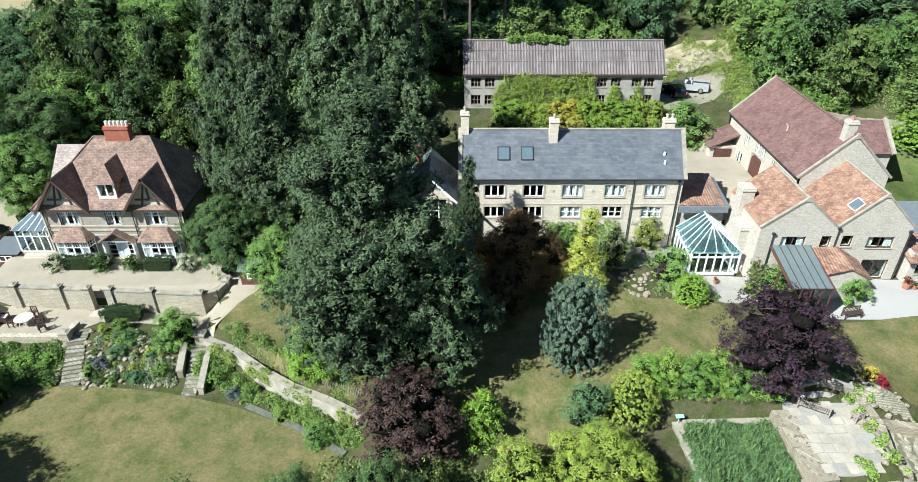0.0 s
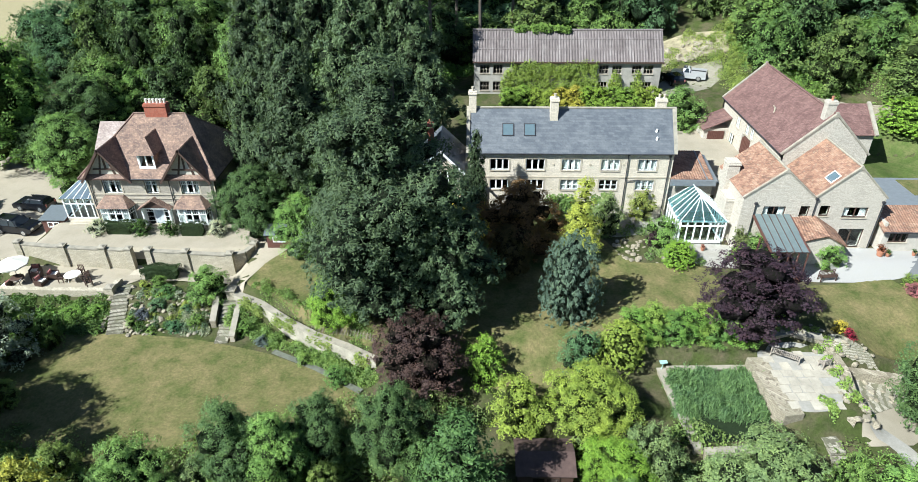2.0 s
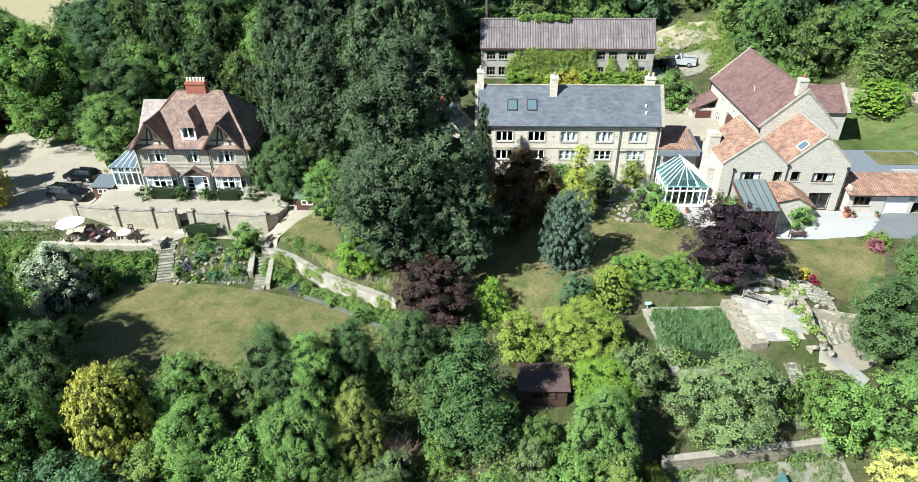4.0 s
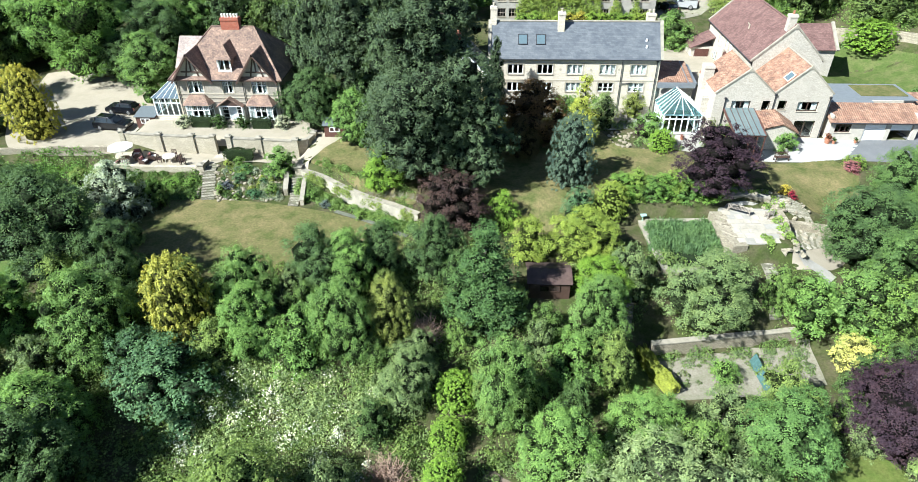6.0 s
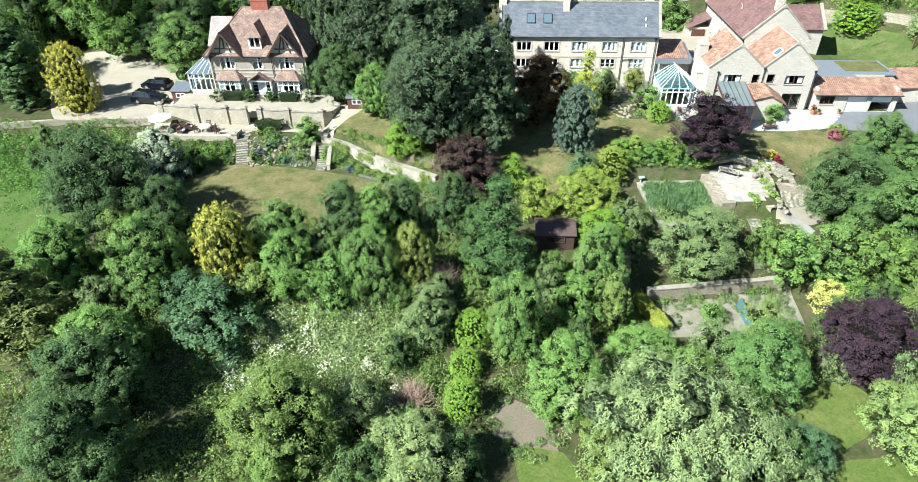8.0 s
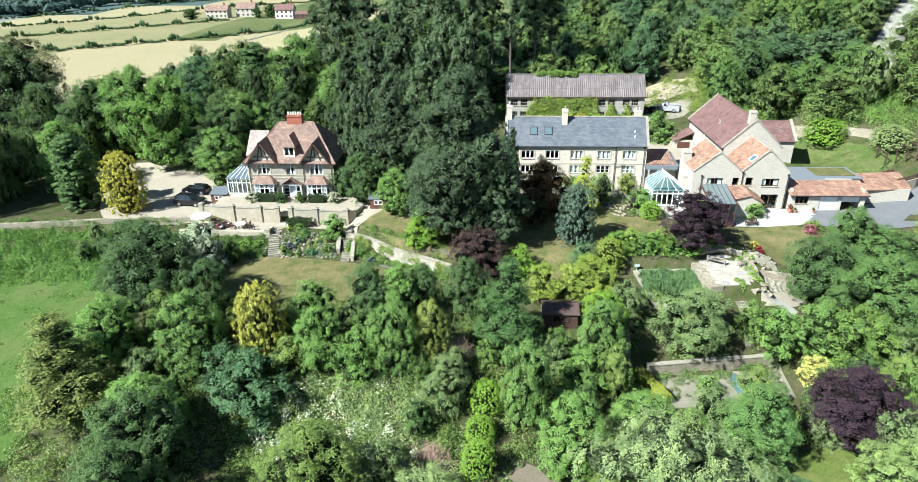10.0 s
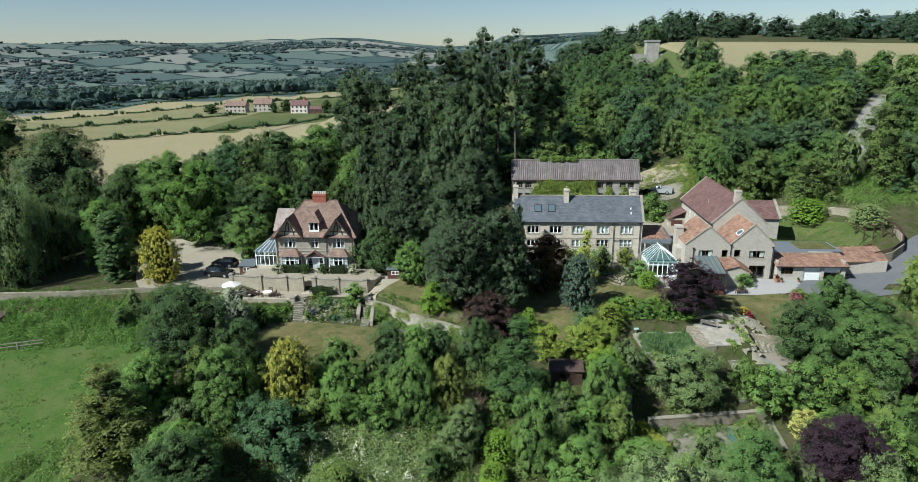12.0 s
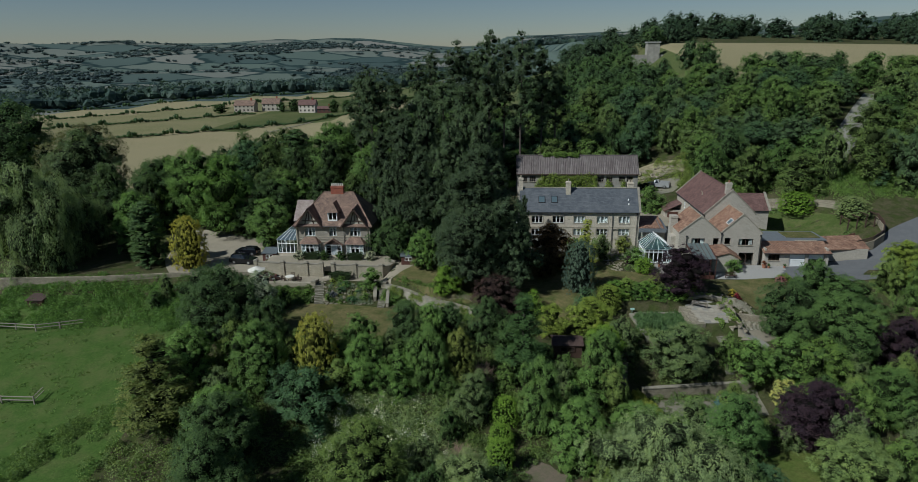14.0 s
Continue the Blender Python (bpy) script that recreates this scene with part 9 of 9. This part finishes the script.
    if pickup:
        b = Builder()
        b.box(-L + 0.1, -W + 0.12, 1.1, -0.4, W - 0.12, 1.115)
        add("load_bed", b, RUBBER)
        for s in (-1, 1):
            b = Builder()
            b.box(-L + 0.02, s * (W - 0.08) - 0.04, 1.1, -0.35, s * (W - 0.08) + 0.04, 1.4)
            add("bed_side", b, paint)
    return h


car(-50.2, 54.3, -8, CARBLACK, "black off-road car parked on the gravel drive")
car(-51.4, 59.6, 172, CARBLACK, "black car parked at the back of the gravel drive", 4.4, 1.85, 1.5)
car(32.0, 86.4, 160, CARSILVER, "silver pickup parked in the stony yard by the barn", 4.9, 1.9, 1.7, True)
car(29.6, 85.6, 100, CARBLACK, "dark car in the shade beside the barn", 4.4, 1.85, 1.5)


# ---- garden furniture ----
def bench(x, y, angle, length, material, label, backrest=True):
    g = h_at(x, y) + 0.08
    h = thing("garden_bench" if length > 1 else "garden_chair", x, y, g, label, "bench" if length > 1 else "chair")
    h.rotation_euler = (0, 0, radians(angle))

    def add(name, b):
        ob = new(name, raw_mesh(name, b.v, b.f, material))
        ob.parent = h
    for k in range(4):
        b = Builder()
        b.box(-length / 2, -0.22 + k * 0.13, 0.42, length / 2, -0.12 + k * 0.13, 0.46)
        add("seat_slat", b)
    for sx in (-1, 1):
        for sy in (-0.2, 0.26):
            b = Builder()
            b.box(sx * (length / 2 - 0.05) - 0.035, sy - 0.035, 0, sx * (length / 2 - 0.05) + 0.035, sy + 0.035, 0.62 if sy < 0 else 0.95)
            add("leg", b)
        b = Builder()
        b.box(sx * (length / 2 - 0.05) - 0.04, -0.26, 0.62, sx * (length / 2 - 0.05) + 0.04, 0.28, 0.66)
        add("armrest", b)
    b = Builder()
    b.box(-length / 2, 0.25, 0.88, length / 2, 0.3, 0.96)
    add("back_rail", b)
    n = max(4, int(length / 0.13))
    for k in range(n):
        b = Builder()
        u = -length / 2 + length * (k + 0.5) / n
        b.box(u - 0.025, 0.25, 0.46, u + 0.025, 0.28, 0.88)
        add("back_slat", b)
    return h


bench(25.9, 33.3, 150, 2.2, GREYWOOD, "weathered slatted teak bench on the patio")
bench(28.6, 32.4, 200, 0.75, GREYWOOD, "weathered slatted teak chair on the patio")
bench(33.6, 43.1, 8, 1.6, DARKWOOD, "dark wooden bench beside the apron")
bench(14.9, 51.6, 0, 1.8, GREYWOOD, "grey wooden bench against the long house")


def round_table(x, y, r, material, label):
    g = h_at(x, y) + 0.08
    h = thing("round_table", x, y, g, label, "table")
    b = Builder()
    b.lathe(x, y, [(0.0, g + 0.7), (r, g + 0.7), (r + 0.02, g + 0.73), (r, g + 0.76), (0.0, g + 0.76)], 24)
    part("tabletop", b, material, h)
    for k in range(4):
        b = Builder()
        a = 0.78 + k * 1.571
        b.tube((x + math.cos(a) * r * 0.7, y + math.sin(a) * r * 0.7, g), (x + math.cos(a) * r * 0.5, y + math.sin(a) * r * 0.5, g + 0.7), 0.035, 0.035, 6)
        part("leg", b, material, h)


def parasol(x, y, r, label, tilt=0.0):
    g = h_at(x, y) + 0.08
    h = thing("parasol", x, y, g, label, "parasol")
    b = Builder()
    b.tube((x, y, g), (x, y, g + 2.3), 0.03, 0.03, 8)
    part("pole", b, GREYWOOD, h)
    b = Builder()
    b.box(x - 0.35, y - 0.35, g, x + 0.35, y + 0.35, g + 0.1)
    part("base_plate", b, CONCRETE, h)
    for k in range(8):
        b = Builder()
        a0, a1 = k * 0.7854, (k + 1) * 0.7854
        p0, p1 = (x + r * math.cos(a0), y + r * math.sin(a0), g + 1.9), (x + r * math.cos(a1), y + r * math.sin(a1), g + 1.9)
        b.poly((x, y, g + 2.5), p0, p1)
        b.poly(p0, (p0[0], p0[1], g + 1.75), (p1[0], p1[1], g + 1.75), p1)
        part("canopy_panel", b, CANVAS, h)


def lounge_chair(x, y, angle, label):
    g = h_at(x, y) + 0.08
    h = thing("lounge_chair", x, y, g, label, "chair")
    h.rotation_euler = (0, 0, radians(angle))
    for name, box, material in (("seat_frame", (-0.4, -0.4, 0.0, 0.4, 0.4, 0.32), DARKWOOD), ("seat_cushion", (-0.36, -0.36, 0.32, 0.36, 0.3, 0.46), CANVAS), ("backrest", (-0.4, 0.3, 0.32, 0.4, 0.42, 0.85), DARKWOOD), ("back_cushion", (-0.3, 0.18, 0.46, 0.3, 0.3, 0.84), CUSHION), ("arm", (-0.46, -0.4, 0.0, -0.4, 0.4, 0.6), DARKWOOD), ("arm", (0.4, -0.4, 0.0, 0.46, 0.4, 0.6), DARKWOOD)):
        b = Builder()
        b.box(*box)
        ob = new(name, raw_mesh(name, b.v, b.f, material))
        ob.parent = h


parasol(-44.0, 44.4, 1.5, "pale canvas parasol over the dining terrace")
round_table(-38.3, 44.2, 0.75, CANVAS, "round pale garden table on the dining terrace")
round_table(-43.4, 43.6, 0.6, DARKWOOD, "low dark table under the parasol")
for x, y, a in ((-42.2, 44.6, 200), (-41.2, 43.6, 80), (-42.8, 45.4, 10), (-44.6, 43.4, 270), (-40.6, 44.7, 100)):
    lounge_chair(x, y, a, "dark woven lounge chair with pale and red cushions")
for x, y, a in ((-37.2, 44.4, 270), (-39.3, 44.0, 90), (-38.2, 45.3, 0), (-36.4, 43.4, 230)):
    bench(x, y, a, 0.6, DARKWOOD, "small dark wooden chair at the round table")


def pot(x, y, r, label, colour, z=None):
    g = (h_at(x, y) + 0.07) if z is None else z
    h = thing("plant_pot", x, y, g, label, "plant pot")
    b = Builder()
    b.lathe(x, y, [(0, g), (r * 0.7, g), (r, g + r * 1.5), (r * 1.08, g + r * 1.5), (r * 1.08, g + r * 1.7), (r * 0.9, g + r * 1.7), (0, g + r * 1.55)], 12)
    part("pot", b, TERRACOTTA, h)
    ob = new("plant", proto("shrub", 0)[1])
    ob.parent = h
    ob.location = (0, 0, r * 1.4)
    ob.scale = (r * 0.9, r * 0.9, r * 0.9)
    ob.color = (*colour, 1)


pot(39.9, 46.3, 0.35, "terracotta pot with a rusty shrub", (0.167, 0.061, 0.03))
pot(40.6, 46.2, 0.22, "small terracotta pot by the garage", (0.076, 0.137, 0.038))
pot(43.2, 46.4, 0.2, "small terracotta pot by the garage", (0.076, 0.137, 0.038))
pot(23.4, 47.6, 0.2, "terracotta pot by the conservatory", (0.228, 0.091, 0.061))
pot(26.2, 47.0, 0.25, "terracotta pot beside the climber", (0.076, 0.137, 0.038))
pot(32.0, 61.2, 0.25, "terracotta pot by the boarded door", (0.152, 0.076, 0.038))


# ---- fences ----
def rail_fence(points, label, rails=2, height=1.2):
    h = thing("field_fence", *points[0], h_at(*points[0]), label, "fence")
    for a, c in zip(points, points[1:]):
        n = max(1, int(math.dist(a, c) / 2.4))
        for i in range(n):
            p, q = Vector(a).lerp(Vector(c), i / n), Vector(a).lerp(Vector(c), (i + 1) / n)
            zp, zq = h_at(p.x, p.y), h_at(q.x, q.y)
            b = Builder()
            b.box(p.x - 0.07, p.y - 0.07, zp - 0.3, p.x + 0.07, p.y + 0.07, zp + height)
            part("post", b, GREYWOOD, h)
            for k in range(rails):
                b = Builder()
                z = height * (0.5 + 0.42 * k)
                b.tube((p.x, p.y, zp + z), (q.x, q.y, zq + z), 0.07, 0.07, 4)
                part("rail", b, GREYWOOD, h)


rail_fence([(-100, 36.5), (-84, 35.2), (-77, 34.6), (-70.5, 36.8)], "weathered post and rail fence across the meadow")
rail_fence([(-75, 15.6), (-69, 16.4), (-64.5, 16.4), (-64.5, 18.4)], "short weathered post and rail fence in the meadow")
h = thing("stake_fence", -10, 36.5, h_at(-10, 36.5), "low fence of woven wooden stakes above the wall", "fence")
for i in range(46):
    u = i / 45
    x, y = -13.6 + 6.2 * u, 37.8 - 3.0 * u
    b = Builder()
    g = h_at(x, y)
    b.tube((x, y, g - 0.2), (x + 0.03 * math.sin(i * 7), y, g + 0.75 + 0.1 * math.sin(i * 3)), 0.03, 0.02, 5)
    part("stake", b, GREYWOOD, h)
b = Builder()
b.solid([(24.4, 15.4, -10.5), (25.0, 15.4, -10.5), (25.4, 19.4, -10.5), (24.2, 19.4, -10.5)], [(24.6, 15.5, -9.7), (24.8, 15.5, -9.7), (24.6, 19.3, -9.4), (24.5, 19.3, -9.4)])
single("netting_tunnel", b, NETTING, "green netting draped over a vegetable row", "netting")
hedge([(14.4, 19.4), (15.2, 17.2), (16.2, 15.2)], 1.1, 1.5, (0.24, 0.275, 0.05), "clipped yellow-green hedge beside the vegetable plot", 12, 0.1, 420, round_top=0.5)
plant("shrub", 31.3, 36.0, 1.3, 1.2, (0.38, 0.319, 0.046), "small yellow shrub by the patio", "shrub", "shrub")
plant("shrub", 31.9, 35.3, 1.2, 1.0, (0.228, 0.023, 0.046), "small crimson shrub by the patio", "shrub", "shrub")
plant("shrub", 41.5, 42.2, 3.0, 1.5, (0.152, 0.228, 0.046), "bright green shrub beside the forecourt", "shrub", "shrub")
plant("shrub", 40.6, 41.0, 2.2, 1.3, (0.29, 0.12, 0.13), "pink-flowering shrub beside the forecourt", "shrub", "shrub")
b = Builder()
b.tube((16.2, 33.2, -4.3), (16.25, 33.2, -3.6), 0.03, 0.03, 6), b.solid([(16.0, 33.1, -3.6), (16.6, 33.1, -3.5), (16.6, 33.3, -3.5), (16.0, 33.3, -3.6)], [(15.9, 33.15, -3.35), (16.5, 33.15, -3.3), (16.5, 33.25, -3.3), (15.9, 33.25, -3.35)])
single("garden_ornament", b, plain("verdigris", (0.35, 0.55, 0.5), 0.6), "pale verdigris metal ornament on the pond wall", "ornament")


# ---- far houses and the tower ----
def far_house(x, y, w, d, eaves, ridge, wall, roof, label, name="far_house"):
    g = h_at(x, y)
    h = thing(name, x, y, g, label, "house")
    b = Builder()
    b.box(x - w / 2, y - d / 2, g - 2, x + w / 2, y + d / 2, g + eaves)
    for s in (-1, 1):
        b.poly((x + s * w / 2, y - d / 2, g + eaves), (x + s * w / 2, y + d / 2, g + eaves), (x + s * w / 2, y, g + ridge - 0.2))
    part("wall", b, wall, h)
    b = Builder()
    for s in (-1, 1):
        b.slab((x - w / 2 - 0.4, y + s * (d / 2 + 0.4), g + eaves - 0.2), (x + w / 2 + 0.4, y + s * (d / 2 + 0.4), g + eaves - 0.2), (x + w / 2 + 0.4, y, g + ridge), (x - w / 2 - 0.4, y, g + ridge), 0.3)
    part("roof", b, roof, h)
    for i in range(int(w / 3)):
        for z in (1.0, 3.7):
            if z + 1.3 < eaves:
                b = Builder()
                px = x - w / 2 + (i + 0.5) * w / int(w / 3)
                b.box(px - 0.6, y - d / 2 - 0.06, g + z, px + 0.6, y - d / 2 + 0.02, g + z + 1.3)
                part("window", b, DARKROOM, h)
    chimney(h, x + w * 0.3, y, g + ridge - 1, g + ridge + 1.4, 1.0, 0.8, BRICK, 0)


far_house(-190, 418, 15, 8, 5.2, 8.6, RUBBLE, TILE_VILLA, "stone farmhouse with a brown roof among fields")
far_house(-172, 424, 13, 8, 5.6, 9.4, RUBBLE, TILE_VILLA, "stone farm building with a brown roof")
far_house(-140, 408, 12, 8, 5.6, 9.0, plain("cream_render", (0.65, 0.58, 0.5), 0.9), TILE_RED, "cream farmhouse with a red roof among trees")
far_house(-126, 402, 10, 6, 3.0, 4.6, REDWOOD, TILE_RED, "low red barn beside the farmhouse", "far_barn")
for i, (x, y) in enumerate(((-160, 410), (-152, 414), (-206, 410), (-118, 396), (-112, 410), (-146, 424), (-180, 440))):
    plant("broad", x, y, 8 + i % 3 * 2, 7 + i % 2 * 2, (0.053, 0.099, 0.03), "leafy green tree beside the farmhouses", "tree", "tree")
g = h_at(57, 205)
h = thing("tower", 57, 205, g, "square pale concrete tower above the wood", "tower")
b = Builder()
b.box(53.6, 203, g - 2, 58.2, 207, g + 6.5)
part("shaft", b, BARNWALL, h)
b = Builder()
b.box(53.3, 202.7, g + 6.5, 58.5, 207.3, g + 7.0)
part("cap", b, CONCRETE, h)
b = Builder()
b.box(48.6, 203.5, g - 2, 64, 207.5, g + 2.2)
part("annexe", b, BARNWALL, h)


# ---- garden beside the lane ----
p = thing("pergola", 61, 60.5, h_at(61, 60.5), "low dark timber pergola in the corner garden", "pergola")
for i in range(4):
    for y in (59.2, 61.8):
        b = Builder()
        x = 59.2 + i * 1.5
        b.box(x - 0.08, y - 0.08, h_at(x, y) - 0.3, x + 0.08, y + 0.08, h_at(x, y) + 1.9)
        part("post", b, DARKWOOD, p)
    b = Builder()
    b.box(x - 0.06, 58.8, h_at(x, 60.5) + 1.85, x + 0.06, 62.2, h_at(x, 60.5) + 2.0)
    part("beam", b, DARKWOOD, p)
b = Builder()
for i in range(6):
    x0, x1 = 51.6 + i * 1.3, 51.6 + (i + 1) * 1.3
    b.solid([(x0, 56.9, h_at(x0, 56.9) - 0.3), (x1, 56.9, h_at(x1, 56.9) - 0.3), (x1, 57.0, h_at(x1, 56.9) - 0.3), (x0, 57.0, h_at(x0, 56.9) - 0.3)], [(x0, 56.9, h_at(x0, 56.9) + 1.0), (x1, 56.9, h_at(x1, 56.9) + 1.0), (x1, 57.0, h_at(x1, 56.9) + 1.0), (x0, 57.0, h_at(x0, 56.9) + 1.0)])
single("board_fence", b, REDWOOD, "low red-brown board fence above the stores", "fence")
leaf_field("flower_border", 71, [(43.5 + i * 0.9, 58.2 + 0.4 * math.sin(i * 1.9), 0.6, 0.5 + 0.4 * abs(math.sin(i)), 90) for i in range(18)] + [(44 + i * 0.9, 74.2 - 0.06 * i * i * 0.2, 0.7, 0.7, 90) for i in range(16)], 0.16, (0.12, 0.19, 0.06), "mixed green flower border round the back lawn", "plants")
leaf_field("flower_border", 72, [(12.5 + i * 0.75, 50.6 + 0.7 * math.sin(i * 2.3), 0.6, 0.4 + 0.5 * abs(math.sin(i * 1.7)), 90) for i in range(14)] + [(18 + i * 0.6, 46.6 + 0.9 * math.sin(i * 1.3), 0.55, 0.5, 80) for i in range(9)], 0.15, (0.12, 0.18, 0.06), "mixed green and grey border plants before the long house", "plants")
sheet("house_terrace", [(12.8, 50.4), (15.4, 49.6), (18.6, 50.2), (20.9, 48.6), (21.0, 53.3), (12.5, 53.4)], PAVING, "pale stone terrace along the long house", "terrace", rings=4)
sheet("conservatory_terrace", [(19.4, 47.0), (21.4, 46.2), (23.6, 45.2), (26.6, 45.2), (27.4, 46.8), (26.4, 48.4), (21.2, 48.6)], PAVING, "pale stone terrace before the conservatory", "terrace", rings=4)
rocks("pale stones edging the border before the long house", 14, 46, (14.8, 19.4), (45.4, 49.4), (0.12, 0.36))
bench(16.6, 51.4, 0, 1.7, GREYWOOD, "weathered teak bench on the stone terrace")
plant("shrub", 18.6, 48.4, 1.9, 1.7, (0.05, 0.03, 0.036), "dark purple-leaved shrub in the border", "shrub", "shrub")
plant("shrub", 21.6, 47.4, 1.3, 1.1, (0.07, 0.04, 0.036), "dark bronze shrub beside the clipped bush", "shrub", "shrub")
plant("shrub", 26.2, 46.2, 1.9, 1.5, (0.15, 0.26, 0.045), "bright green shrub beside the climber", "shrub", "shrub")
leaf_field("plot_weeds", 75, [(17.5 + 12 * abs(math.sin(i * 1.37)), 16.4 + 3.6 * abs(math.sin(i * 2.9)) + 0.14 * 12 * abs(math.sin(i * 1.37)) * 0.5, 0.4 + 0.5 * abs(math.sin(i * 3.3)), 0.25 + 0.3 * abs(math.sin(i)), 70) for i in range(34)], 0.11, (0.12, 0.17, 0.07), "patches of weeds and vegetables in the plot", "vegetables")
leaf_field("plot_wall_plants", 77, [(15.6 + i * 0.62, 19.5 + 0.165 * (i * 0.62) + 0.25 * math.sin(i * 2.1), 0.45 + 0.25 * abs(math.sin(i * 1.7)), 0.5 + 0.7 * abs(math.sin(i * 2.9)), 110) for i in range(24) if math.sin(i * 1.1) > -0.4], 0.11, (0.12, 0.19, 0.055), "green plants along the foot of the vegetable plot wall", "plants")
shed(-82.4, 40.6, 2.6, 2.0, 1.3, REDWOOD, "small red-brown hut on the scrubby bank", False, DARKROOF, DARKWOOD)
leaf_field("litter_plants", 76, [(2 + (2.9 + 0.7 * math.sin(i * 3.7)) * math.cos(i * 0.41), 4.4 + (3.2 + 0.8 * math.sin(i * 2.3)) * math.sin(i * 0.41), 0.4 + 0.3 * abs(math.sin(i * 1.9)), 0.3 + 0.4 * abs(math.sin(i * 2.7)), 90) for i in range(34)], 0.12, (0.12, 0.175, 0.06), "low green weeds round the bare earth", "plants")
rng_p = random.Random(8)
patio = next(o for o in scene.objects if o.name == "patio")
for i in range(6):
    for j in range(8):
        x, y = 24.6 + i * 0.82 + 0.2 * (j % 2), 28.2 + j * 0.84
        if x < 28.9 - 0.25 * max(0, 30 - y) and rng_p.random() < 0.92:
            b = Builder()
            hx, hy, z = 0.385 + rng_p.uniform(-0.05, 0.02), 0.4 + rng_p.uniform(-0.05, 0.02), h_at(x, y) + 0.055
            q = [(x + sx * hx + rng_p.uniform(-0.06, 0.06), y + sy * hy + rng_p.uniform(-0.06, 0.06)) for sx, sy in ((-1, -1), (1, -1), (1, 1), (-1, 1))]
            b.solid([(*p, z - 0.03) for p in q], [(*p, z + 0.03 + rng_p.uniform(0, 0.015)) for p in q])
            part("flagstone", b, FLAG, patio)
leaf_field("patio_plants", 73, [(29.8 + 0.8 * math.sin(i * 2.1), 28 + i * 0.45, 0.5, 0.4 + 0.3 * abs(math.sin(i * 1.3)), 80) for i in range(16)] + [(24.5 + i * 0.8, 35.9, 0.4, 0.4, 60) for i in range(7)] + [(27.2 + 0.5 * math.sin(i * 3), 27.6 + i * 0.3, 0.45, 0.4, 60) for i in range(5)], 0.14, (0.17, 0.25, 0.06), "low green plants among the patio stones", "plants")
rocks("scattered pale stones among the patio plants", 8, 60, (28.6, 31), (27, 34.5), (0.15, 0.5))
rocks("pale broken stones of the old quarry bank", 9, 60, (27.5, 38), (90.5, 94.5), (0.3, 0.9))
sheet("quarry_bank", [(27.5, 90.4), (33, 91.0), (38.5, 90.0), (39.0, 95), (34, 97.5), (28, 96)], plain("ochre_rock", (0.29, 0.25, 0.155), 0.95, 0, 0.6, 0.9), "bare ochre rock bank behind the barn", "bank", 0.12)
